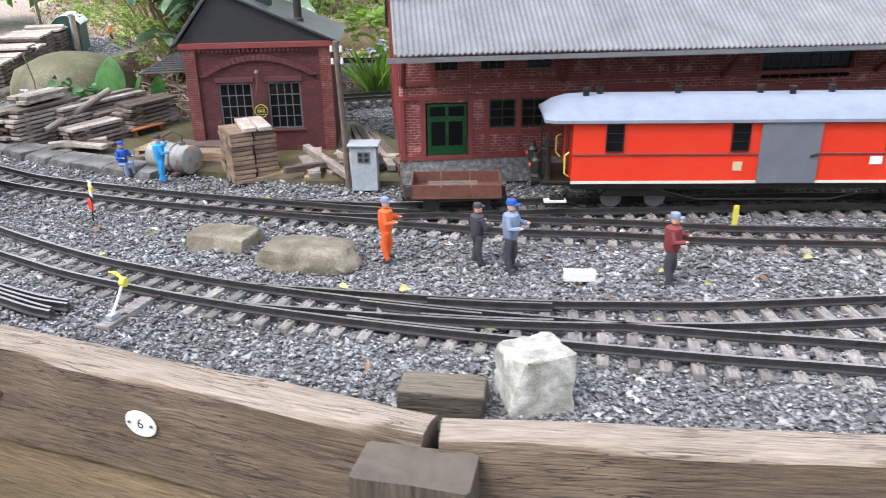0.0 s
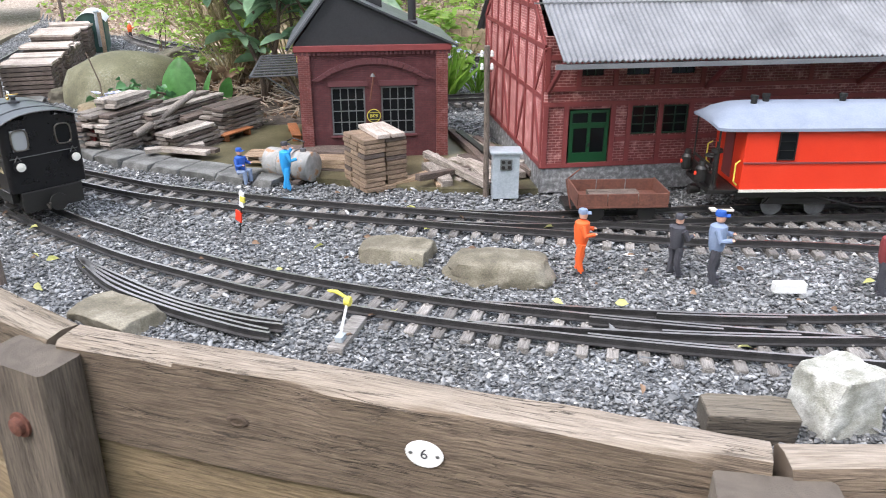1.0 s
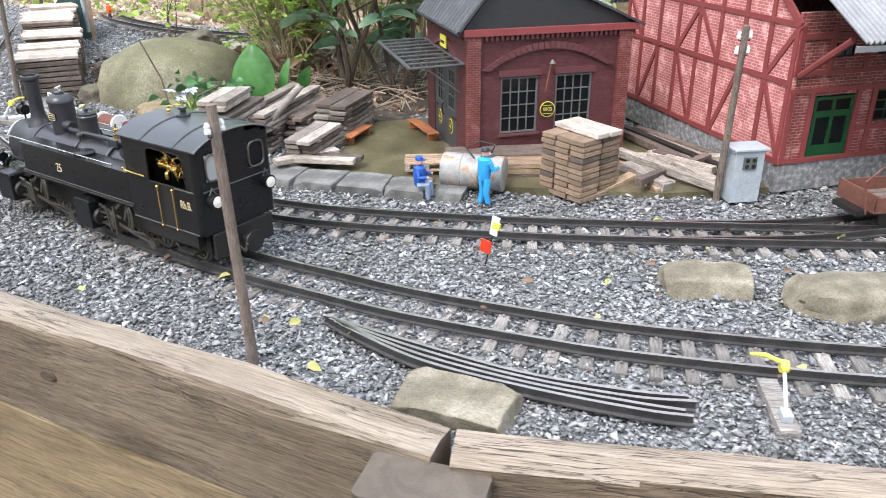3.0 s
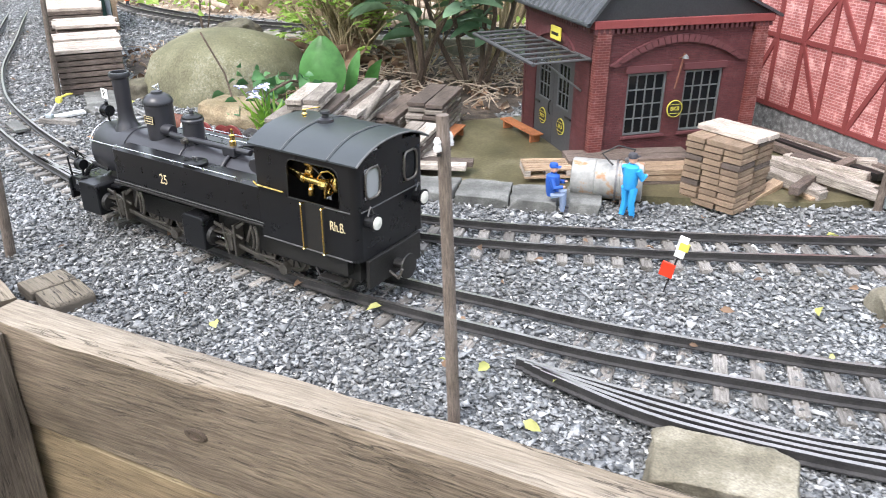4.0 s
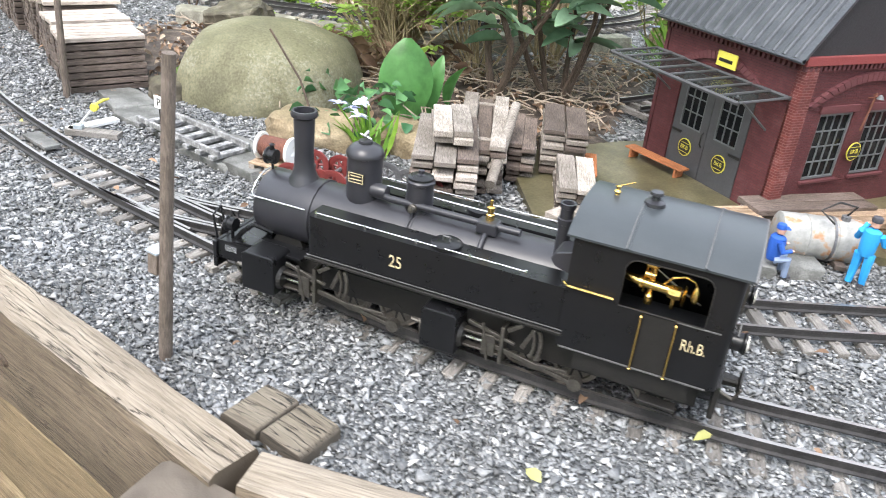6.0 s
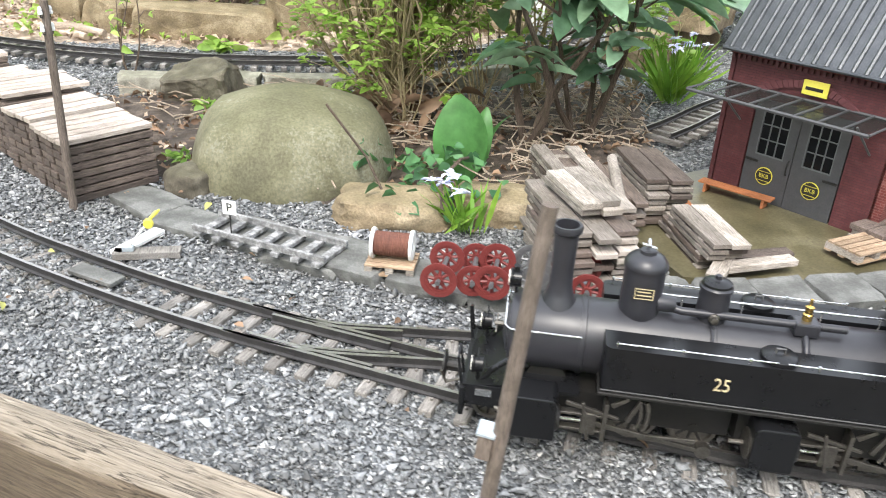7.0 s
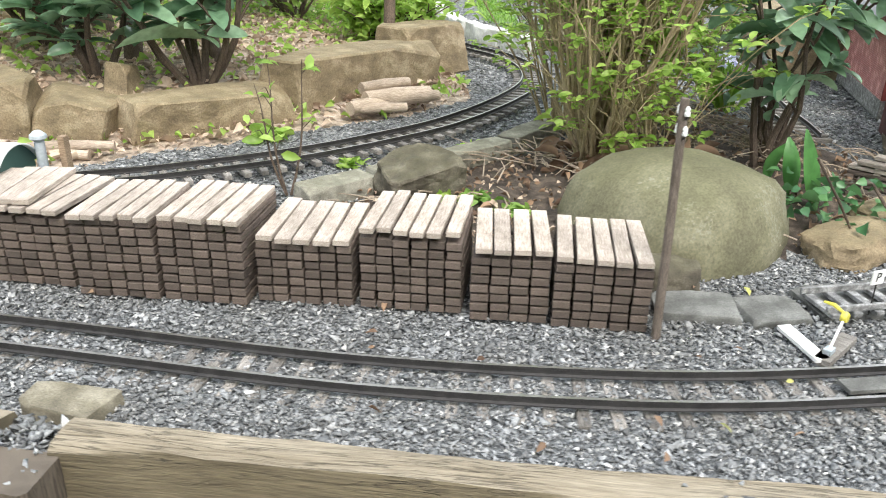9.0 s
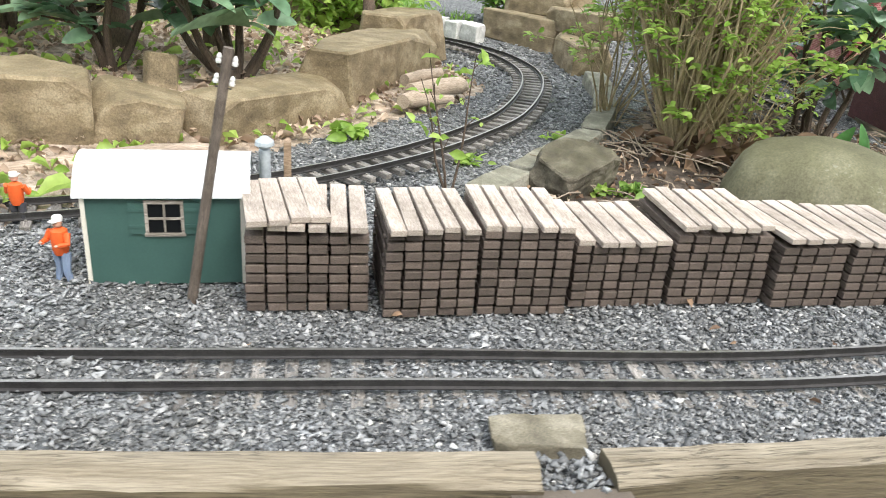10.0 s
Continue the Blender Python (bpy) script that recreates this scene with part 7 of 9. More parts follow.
plank_stack(-0.140, 0.226, 58, 0.120, 0.056, 0.066, "stack of grey planks near the shed doors", GS, 0.0062, 0.026, 15, "weathered plank stacks", 0.0020, 0.008)
plank_stack(-0.200, 0.108, 58, 0.110, 0.044, 0.046, "low stack of split grey planks", GS, 0.0062, 0.021, 16, "weathered plank stacks", 0.0020, 0.016)
plank_stack(-0.222, 0.062, 20, 0.100, 0.020, 0.008, "single board lying on the edging stones", [M_PLANK], 0.008, 0.02, 17, z0=0.016, name="loose_board")
plank_stack(-0.190, 0.040, -25, 0.090, 0.036, 0.010, "grey boards lying on the ground", GR, 0.008, 0.018, 18, z0=0.016, name="loose_board")
tagged(part("leaning_log", tubed([(-0.305, 0.125, 0.028), (-0.26, 0.18, 0.052), (-0.212, 0.238, 0.082)], [0.0065, 0.007, 0.006], 12), M_PLANK, smooth=True), "pale stripped pole leaning on the plank stacks", "pole")
# flat stacks of dark sleepers along the main line, each set off along one slanting row
for k, (s0, s1, h, mt, lat, skew) in enumerate([(-0.002, 0.097, 0.080, WR, 0.000, 0.0), (0.101, 0.184, 0.083, WR, -0.004, 1.5), (0.190, 0.300, 0.094, WR, -0.012, -1.0), (0.308, 0.414, 0.078, GR, -0.010, 0.8), (0.420, 0.514, 0.098, GR, 0.002, -0.6), (0.519, 0.612, 0.097, WR, 0.004, 1.0), (0.622, 0.742, 0.094, GR, -0.012, -1.5)]):
    mid = 0.5 * (s0 + s1)
    cx_, cy_ = -0.668 - 0.158 * mid - 0.987 * lat, 0.653 + 0.987 * mid - 0.158 * lat
    plank_stack(cx_, cy_, 9 + skew, 0.112, s1 - s0, h - 0.007, "flat stack of dark sawn sleepers with pale top boards", [M_PLANKD], 0.0088, 0.0185, 30 + k, "sleeper stacks along the line", 0.0016, 0.0014, name="sleeper_stack", gaps=0, yaw=0.4, slit=0.0022)
    plank_stack(cx_, cy_, 9 + 1.6 * skew, 0.118, (s1 - s0) * 0.985, 0.007, "pale sawn boards lying on the sleeper stack", [M_PALE], 0.0068, 0.0195, 50 + k, "pale top boards", 0, 0.004, z0=h - 0.0066, name="board_layer", gaps=0, slit=0.0034)
# a second, skewed layer of boards on the end stack
plank_stack(-0.772, 1.352, 16, 0.116, 0.080, 0.007, "pale sawn boards lying askew on the end stack", [M_PALE], 0.0068, 0.0200, 64, "pale top boards", 0, 0.005, z0=0.0945, name="board_layer", gaps=0)
# lumber heap by the warehouse
rl = random.Random(9)
for k in range(15):
    L_ = rl.uniform(0.07, 0.16)
    ob = new("loose_timber", plank_mesh(L_, rl.uniform(0.012, 0.020), rl.uniform(0.008, 0.012)))
    ob.data.materials.append(rl.choice([M_PLANK, M_PLANKD, M_PLANKW]))
    ob.matrix_world = pose(0.19 + 0.011 * k * 0.8 + rl.uniform(-0.02, 0.02), -0.150 + 0.004 * k + rl.uniform(-0.02, 0.03), 0.003 + 0.0026 * (k % 6), rl.uniform(-4, 4), rl.uniform(-8, 8), rl.uniform(90, 150) if k % 4 else rl.uniform(0, 40))
    tagged(ob, "loose grey timber in a heap by the warehouse", "timber", "loose timbers in the heap")
for k in range(4):
    ob = new("long_timber", plank_mesh(0.30 - 0.02 * k, 0.013, 0.010))
    ob.data.materials.append([M_PLANKD, M_FRAME, M_PLANK, M_PLANKD][k])
    ob.matrix_world = pose(0.300 + 0.015 * k, -0.010 - 0.012 * k, 0.008 + 0.003 * (k % 2), 0, 0, 97 + 2 * k)
    tagged(ob, "long dark timber lying along the warehouse plinth", "timber", "long timbers")
plank_stack(0.050, -0.018, -12, 0.165, 0.044, 0.024, "grey planks lying before the shed windows", [M_PLANK, M_PLANKD], 0.008, 0.022, 21, z0=0.006)
plank_stack(0.075, -0.060, -14, 0.130, 0.040, 0.024, "short stack of brown boards behind the barrel", [M_PLANKD, M_PLANKW], 0.008, 0.02, 22, z0=0.002)


def pallet(x, y, z, turn, l=0.062, w=0.045):
    P_ = thing("pallet", pose(x, y, z, 0, 0, turn), "small worn wooden pallet", "pallet", "pallets")
    for k in range(5):
        part("top_board", boxed(-l / 2, l / 2, -w / 2 + k * w / 5, -w / 2 + (k + 0.78) * w / 5, 0.010, 0.0125, 0.0003), M_PLANKW, P_)
    for k in range(3):
        part("bearer", boxed(-l / 2 + k * (l - 0.008) / 2, -l / 2 + 0.008 + k * (l - 0.008) / 2, -w / 2, w / 2, 0.0025, 0.010), M_PLANK, P_)
    for k in range(3):
        part("bottom_board", boxed(-l / 2, l / 2, -w / 2 + k * (w - 0.008) / 2, -w / 2 + 0.008 + k * (w - 0.008) / 2, 0, 0.0025), M_PLANKW, P_)
    return P_


pallet(-0.060, -0.012, 0.012, -14)
pallet(-0.514, 0.275, 0.006, -48, 0.052, 0.040)


# fuel barrel lying on its side
def barrel():
    B = thing("fuel_barrel", pose(-0.012, -0.088, 0.0, 0, 0, -32), "pale grey fuel barrel with rust stains, lying on its side", "barrel")
    m, nt, p = _mat("stained barrel paint")
    co = nt.nodes.new("ShaderNodeTexCoord").outputs["Object"]
    n = _noise(nt, 55, 6, 0.6, co)
    col = _ramp(nt, n.outputs[0], [(0.35, (0.20, 0.20, 0.19)), (0.56, (0.32, 0.32, 0.305)), (0.64, (0.35, 0.20, 0.11)), (0.74, (0.22, 0.09, 0.04))])
    nt.links.new(col.outputs[0], p.inputs["Base Color"])
    p.inputs["Roughness"].default_value = 0.55
    prof = [(0.0, -0.043), (0.0225, -0.043), (0.0240, -0.042), (0.0240, -0.016), (0.0250, -0.0150), (0.0240, -0.0140), (0.0240, 0.014), (0.0250, 0.015), (0.0240, 0.016), (0.0240, 0.042), (0.0225, 0.043), (0.0, 0.043)]
    part("drum", lathed(prof, (0, 0, 0.0245), "x", 32), m, B, smooth=True)
    part("strap", lathed([(0.0246, 0.010), (0.0252, 0.010), (0.0252, 0.0125), (0.0246, 0.0125)], (0, 0, 0.0245), "x", 32), M_GREYW, B)
    part("filler_cap", lathed([(0.005, 0.047), (0.005, 0.053), (0.003, 0.054), (0.0, 0.054)], (0.024, 0, 0), "z", 14), M_GREYW, B)
    part("hose", tubed([(0.024, 0, 0.053), (0.030, -0.004, 0.066), (0.010, -0.006, 0.070), (-0.008, -0.010, 0.060), (0.006, -0.020, 0.050)], 0.0012, 8), M_FRAME, B)
    for s in (-1, 1):
        part("chock", boxed(s * 0.024 - 0.006, s * 0.024 + 0.006, -0.028, 0.028, 0.0, 0.006, 0.001), M_PLANKD, B)


barrel()


# painted figurines: one plain mesh each
def figurine(x, y, turn, h, coat, legs, cap, label, sit=False, arm=0.0):
    bm = bmesh.new()
    k = h / 0.08
    hip = 0.020 if sit else 0.036
    for s in (-1, 1):
        if sit:
            tube(bm, [(s * 0.005, 0, hip), (s * 0.007, -0.014, hip + 0.002), (s * 0.007, -0.015, 0.001)], [0.0050, 0.0045, 0.0034], 8, 1)
        else:
            tube(bm, [(s * 0.005, 0.001 * s, hip), (s * 0.006, -0.002 * s, 0.018), (s * 0.006, 0.002 * s, 0.001)], [0.0052, 0.0042, 0.0034], 8, 1)
        box(bm, s * 0.006 - 0.003, s * 0.006 + 0.003, (-0.022 if sit else -0.007), (-0.012 if sit else 0.003), 0, 0.003, 3)
        tube(bm, [(s * 0.010, 0, hip + 0.023), (s * 0.0135, -0.004, hip + 0.013), (s * 0.010, -0.014, hip + 0.014 + arm * (s > 0))], [0.0038, 0.0032, 0.0026], 8, 0)
        lathe(bm, [(0.0, -0.002), (0.0022, 0), (0.0, 0.002)], (s * 0.010, -0.0155, hip + 0.0145 + arm * (s > 0)), "z", 8, 2)
    lathe(bm, [(0.0066, hip - 0.002), (0.0082, hip + 0.004), (0.0092, hip + 0.018), (0.0084, hip + 0.025), (0.0035, hip + 0.028)], (0, 0, 0), "z", 12, 0)
    zh = hip + 0.034
    lathe(bm, [(0.0, zh - 0.006), (0.0042, zh - 0.004), (0.0050, zh), (0.0044, zh + 0.004), (0.0, zh + 0.006)], (0, -0.0008, 0), "z", 12, 2)
    lathe(bm, [(0.0052, zh + 0.0015), (0.0056, zh + 0.004), (0.0046, zh + 0.0068), (0.0, zh + 0.0075)], (0, 0, 0), "z", 12, 4)
    box(bm, -0.004, 0.004, -0.0092, -0.003, zh + 0.0018, zh + 0.0028, 4)
    bm.transform(Matrix.Scale(k * (1.25 if sit else 1.0), 4))
    ob = part("figurine", bm, [coat, legs, M_FLESH, M_DARKFIG, cap], None, smooth=True)
    ob.matrix_world = pose(x, y, 0.001, 0, 0, turn)
    return tagged(ob, label, "figurine", "painted figurines")


M_JEANS = surface("grey blue figure paint", (0.16, 0.22, 0.34), (0.24, 0.30, 0.42), 500, 90, 0.6)
M_DRED = surface("dark red figure paint", (0.16, 0.025, 0.03), (0.22, 0.04, 0.04), 500, 90, 0.6)
figurine(-0.092, -0.103, 58, 0.060, M_BLUE, M_JEANS, M_BLUE, "seated figurine in blue shirt and cap beside the barrel", sit=True)
figurine(-0.017, -0.150, 110, 0.080, M_SKYB, M_SKYB, M_DARKFIG, "standing figurine in sky blue overalls at the barrel", arm=0.012)
figurine(0.344, -0.511, 75, 0.082, M_ORANGE, M_ORANGE, M_JEANS, "figurine in orange overalls with blue cap on the ballast")
figurine(0.488, -0.558, 60, 0.090, M_JEANS, M_DARKFIG, M_BLUE, "figurine in grey blue jacket and blue cap on the ballast")
figurine(0.452, -0.533, 110, 0.078, M_DARKFIG, M_DARKFIG, M_DARKFIG, "figurine in dark coat standing on the ballast")
figurine(0.660, -0.612, 60, 0.086, M_DRED, M_DARKFIG, M_JEANS, "figurine in dark red jacket on the ballast")
figurine(-0.793, 1.568, 250, 0.076, M_ORANGE, M_JEANS, M_WHITE, "figurine in orange jacket and white helmet by the van")
figurine(-0.670, 1.670, 90, 0.072, M_ORANGE, M_DARKFIG, M_WHITE, "figurine in orange jacket bending on the ballast")


def bench(x, y, turn, l=0.075):
    B = thing("bench", pose(x, y, 0.0, 0, 0, turn), "orange-brown wooden model bench", "bench", "benches by the shed")
    part("seat", boxed(-l / 2, l / 2, -0.009, 0.009, 0.0215, 0.0242, 0.0006), M_BENCH, B)
    for s in (-1, 1):
        part("leg", boxed(s * (l / 2 - 0.010) - 0.0018, s * (l / 2 - 0.010) + 0.0018, -0.008, 0.008, 0.010, 0.0216), M_BENCH, B)
    B.location.z = -0.004
    return B


bench(-0.020, 0.172, 98, 0.100)
bench(-0.130, 0.172, 55, 0.080)


# edging stones along the yard line
EDGE = [(-0.576, 0.332), (-0.544, 0.26), (-0.491, 0.179), (-0.432, 0.122), (-0.37, 0.073), (-0.31, 0.024), (-0.255, -0.016), (-0.2, -0.048), (-0.139, -0.081), (-0.083, -0.111), (-0.044, -0.135)]
for k, ((ax, ay), (bx, by)) in enumerate(zip(EDGE[:-1], EDGE[1:])):
    ln, an = math.hypot(bx - ax, by - ay), math.degrees(math.atan2(by - ay, bx - ax))
    bm = split_stone((ln * 1.02, 0.066, 0.022), k + 3, 3, 0.04)
    ob = part("edging_stone", bm, M_EDGE, smooth=True)
    ob.matrix_world = pose((ax + bx) / 2, (ay + by) / 2, 0.000, 0, 0, an) @ pose(0, 0.030, 0)
    tagged(ob, "flat grey edging stone along the yard track", "edging stone", "edging stones")
pad = bmesh.new()
pv = [pad.verts.new((x, y, 0.0055)) for x, y in PAD]
pw_ = [pad.verts.new((x, y, -0.01)) for x, y in PAD]
pad.faces.new(pv)
for k in range(len(pv)):
    pad.faces.new((pv[k], pw_[k], pw_[(k + 1) % len(pv)], pv[(k + 1) % len(pv)]))
tagged(part("pavement", pad, M_CONC), "damp mossy concrete pad round the shed", "pavement", kind="structure")


# telegraph poles
def pole(x, y, top, turn, box_at=0.0, thick=1.0, label="thin grey wooden telegraph pole with white insulators", cups=(0.012, 0.030)):
    up = Vector(top) - Vector((x, y, -0.004))
    h = up.length
    T = thing("telegraph_pole", Matrix.Translation((x, y, -0.004)) @ up.to_track_quat("Z", "Y").to_matrix().to_4x4() @ pose(0, 0, 0, 0, 0, turn), label, "telegraph pole", "telegraph poles")
    part("pole", tubed([(0, 0, 0), (0.0004, 0.0003, h * 0.5), (0, 0, h)], [0.0066 * thick, 0.0061 * thick, 0.0058 * thick], 12), M_POLE, T, smooth=True)
    for s, z in [(s, h - c) for s in (-1, 1) for c in cups]:
        part("pin", tubed([(0, 0, z - 0.006), (s * 0.007, 0, z - 0.006), (s * 0.007, 0, z - 0.002)], 0.0007, 6), M_FRAME, T)
        part("insulator", lathed([(0.0024, 0), (0.0027, 0.002), (0.0021, 0.004), (0.0024, 0.006), (0.0013, 0.0085), (0.0, 0.009)], (s * 0.007, 0, z - 0.003), "z", 12), M_WHITE, T)
    if box_at:
        part("switch_box", boxed(0.004, 0.013, -0.006, 0.006, box_at - 0.018, box_at, 0.0006), M_POLE, T)
        part("box_lid", boxed(0.003, 0.0145, -0.0075, 0.0075, box_at, box_at + 0.0015), M_ZBOX, T)
    return T


pole(-0.325, -0.455, (-0.333, -0.450, 0.227), -17, thick=0.72, label="thin brown-grey telegraph pole with two small white insulators", cups=(0.018,))
pole(-0.688, -0.053, (-0.669, -0.066, 0.238), 70, 0.094, thick=0.80, label="thin bare brown-grey wooden pole with a small switch box", cups=())
pole(-0.729, 0.634, (-0.720, 0.638, 0.242), 95, thick=0.75)
pole(-0.812, 1.437, (-0.806, 1.392, 0.250), 90, thick=0.80)
pole(0.286, -0.213, (0.280, -0.230, 0.226), 10, thick=0.72)


# zinc switch cabinet
def cabinet():
    C_ = thing("switch_cabinet", pose(0.313, -0.222, 0.0, 0, 0, -6), "pale zinc switch cabinet with overhanging lid", "cabinet")
    part("body", boxed(-0.020, 0.020, -0.014, 0.014, 0, 0.070, 0.0008), M_ZBOX, C_)
    part("lid", boxed(-0.024, 0.024, -0.018, 0.018, 0.070, 0.0735, 0.0008), M_ZBOX, C_)
    pn = part("socket_panel", boxed(-0.009, 0.009, -0.0162, -0.0138, 0.046, 0.062, 0.0004), M_MULL, C_)
    for x in (-0.0045, 0.0045):
        for z in (0.050, 0.058):
            part("socket", lathed([(0.0, -0.0008), (0.0028, -0.0008), (0.0028, 0.0), (0.0, 0.0)], (x, -0.0163, z), "y", 12), M_FRAME, pn)


cabinet()


# small open wagon by the warehouse door
def wagon():
    W_ = thing("open_wagon", pose(0.443, -0.351, 0.0114, 0, 0, -4.5), "small rusty red open wagon with dropped-side load of timber", "wagon")
    part("floor", boxed(-0.062, 0.062, -0.034, 0.034, 0.020, 0.0235, 0.0005), M_RUST, W_)
    for y in (-0.034, 0.032):
        for k in range(3):
            part("side_board", boxed(-0.062 + k * 0.0415, -0.062 + k * 0.0415 + 0.040, y, y + 0.002, 0.0235, 0.040, 0.0004), M_RUST, W_)
    for x in (-0.062, 0.060):
        part("end_board", boxed(x, x + 0.002, -0.034, 0.034, 0.0235, 0.042, 0.0004), M_RUST, W_)
    for k in range(3):
        part("load_plank", boxed(-0.040, 0.030, -0.020 + k * 0.012, -0.010 + k * 0.012, 0.0236, 0.032, 0.0005), M_PLANKD, W_)
    part("frame", boxed(-0.075, 0.070, -0.022, 0.022, 0.014, 0.0202), M_FRAME, W_)
    for x in (-0.035, 0.035):
        for s in (-1, 1):
            part("wheel", lathed([(0.0, -0.002), (0.0125, -0.002), (0.0125, -0.001), (0.0108, 0.0), (0.0108, 0.003), (0.0, 0.003)], (x, s * 0.024, 0.0108), "y", 20), M_FRAME, W_)
    part("brake_lever", tubed([(-0.070, -0.030, 0.020), (-0.078, -0.030, 0.060), (-0.060, -0.030, 0.075)], 0.0012, 8), M_RUST, W_)


wagon()


# spare wheelsets, wire spool, spare track panel
def wheelset(x, y, turn, r, mat, label):
    A = thing("wheelset", pose(x, y, 0.0145, 0, 0, turn), label, "wheelset", "spare wheelsets")
    part("axle", tubed([(0, -0.034, r), (0, 0.034, r)], 0.0026, 10), M_GREYW, A)
    for s in (-1, 1):
        w = part("wheel", lathed([(r - 0.0028, -0.0025), (r + 0.0018, -0.0025), (r + 0.0018, -0.0012), (r, -0.0006), (r, 0.0025), (r - 0.0028, 0.0025), (r - 0.0034, 0.0), (r - 0.0028, -0.0025)], (0, 0, 0), "y", 26), M_GREYW if mat is M_GREYW else mat, A)
        w.matrix_local = pose(0, s * 0.025, r, 0, 37 * s + 900 * x, 0)
        sp = bmesh.new()
        for k in range(8):
            a = 2 * math.pi * k / 8
            tube(sp, [(0.002 * math.cos(a), 0, 0.002 * math.sin(a)), ((r - 0.002) * math.cos(a), 0, (r - 0.002) * math.sin(a))], [0.0020, 0.0014], 6)
        lathe(sp, [(0.0, -0.003), (0.0050, -0.0035), (0.0050, 0.0035), (0.0, 0.0035)], (0, 0, 0), "y", 12)
        lathe(sp, [(r - 0.0055, -0.0016), (r - 0.0022, -0.0018), (r - 0.0022, 0.0018), (r - 0.0055, 0.0016), (r - 0.0055, -0.0016)], (0, 0, 0), "y", 22)
        part("spoke_wheel", sp, mat, w)
    return A


for k, (x, y, r, m) in enumerate([(-0.500, 0.209, 0.0165, M_REDW), (-0.473, 0.192, 0.0150, M_REDW), (-0.462, 0.174, 0.0170, M_REDW), (-0.434, 0.150, 0.0172, M_GREYW), (-0.416, 0.130, 0.0160, M_GREYW), (-0.400, 0.110, 0.0168, M_REDW)]):
    wheelset(x, y, -50 + 4 * (k % 2), r, m, "spare wheelset with red spokes on the edging stones" if m is M_REDW else "spare wheelset with grey spokes on the edging stones")
SP = thing("wire_spool", pose(-0.514, 0.275, 0.0185 + 0.0165, 0, 0, -47), "wire spool with brown winding and white flanges, on a pallet", "spool")
part("winding", lathed([(0.0, -0.0185)] + [(0.0125 + 0.0005 * (k % 2), -0.0185 + 0.0013 * k) for k in range(29)] + [(0.0, 0.0185)], (0, 0, 0), "x", 28), M_RUST, SP)
for s in (-1, 1):
    part("flange", lathed([(0.0, s * 0.0185), (0.0158, s * 0.0185), (0.0165, s * 0.0195), (0.0165, s * 0.0212), (0.0158, s * 0.0222), (0.0060, s * 0.0222), (0.0050, s * 0.0200), (0.0, s * 0.0200)], (0, 0, 0), "x", 32), M_WHITE, SP)
TP = thing("track_panel", pose(-0.592, 0.398, 0.0100, 0, 0, -64), "spare grey track panel lying on stone slabs", "track panel")
for s in (-1, 1):
    part("rail", boxed(-0.086, 0.086, s * 0.0225 - 0.0022, s * 0.0225 + 0.0022, 0.005, 0.012, 0.0006), M_PLINTH, TP)
for k in range(7):
    part("sleeper", boxed(-0.082 + k * 0.0257, -0.072 + k * 0.0257, -0.029, 0.029, 0, 0.005, 0.0008), M_PLINTH, TP)
for k, (x, y, sx_, sy_, a) in enumerate([(-0.552, 0.365, 0.11, 0.085, -64), (-0.590, 0.440, 0.09, 0.075, -64), (-0.636, 0.517, 0.076, 0.066, -66), (-0.650, 0.596, 0.10, 0.06, -80)]):
    ob = part("stone_slab", split_stone((sx_, sy_, 0.018), 40 + k, 3, 0.04), M_EDGE, smooth=True)
    ob.matrix_world = pose(x, y, -0.002, 0, 0, a)
    tagged(ob, "flat grey stone slab beside the main line", "stone slab", "flat stone slabs")

# spare bent rails lying by the fence
for k in range(4):
    q, h = smooth_line([(-0.257 + 0.004 * k, -0.405 - 0.007 * k), (-0.184 - 0.002 * k, -0.478 - 0.008 * k), (-0.114, -0.543 - 0.008 * k), (-0.042, -0.590 - 0.009 * k), (0.002 - 0.006 * k + 0.008 * (k % 2), -0.611 - 0.008 * k)], 0.01)
    ob = part("spare_rail", rail_mesh(q, h, 0.0, 0.002), [M_RAIL, M_RAILTOP])
    tagged(ob, "bent spare rail lying on the ballast by the fence", "rail", "spare rails")

# stones and blocks on the ballast
for x, y, z, s, seed, a, m, fl, lb, cat in [
        (0.466, -0.828, 0.020, (0.064, 0.054, 0.068), 7, 10, M_ROCKW, 0.45, "rough white quartz rock standing by the fence", "rock"),
        (0.135, -0.430, 0.002, (0.098, 0.056, 0.030), 8, -25, M_ROCKG, 0.55, "flat grey-brown stone in the ballast", "stone"),
        (0.248, -0.505, 0.002, (0.128, 0.072, 0.052), 12, -16, M_ROCKG, 0.35, "rounded tan boulder half sunk in the ballast", "boulder"),
        (-0.172, -0.560, 0.003, (0.098, 0.058, 0.020), 15, -38, M_ROCKG, 0.85, "flat mossy slab by the fence joint", "slab"),
        (-1.003, 1.112, 0.002, (0.042, 0.078, 0.018), 22, 3, M_ROCKG, 0.85, "flat tan slab by the fence joint", "slab"),
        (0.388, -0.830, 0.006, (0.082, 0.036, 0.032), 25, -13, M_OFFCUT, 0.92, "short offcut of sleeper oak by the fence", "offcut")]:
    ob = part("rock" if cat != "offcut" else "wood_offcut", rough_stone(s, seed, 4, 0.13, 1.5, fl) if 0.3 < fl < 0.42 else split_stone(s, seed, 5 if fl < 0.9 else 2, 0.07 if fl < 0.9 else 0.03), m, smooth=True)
    ob.matrix_world = pose(x, y, z, 0, 0, a)
    tagged(ob, lb, cat)


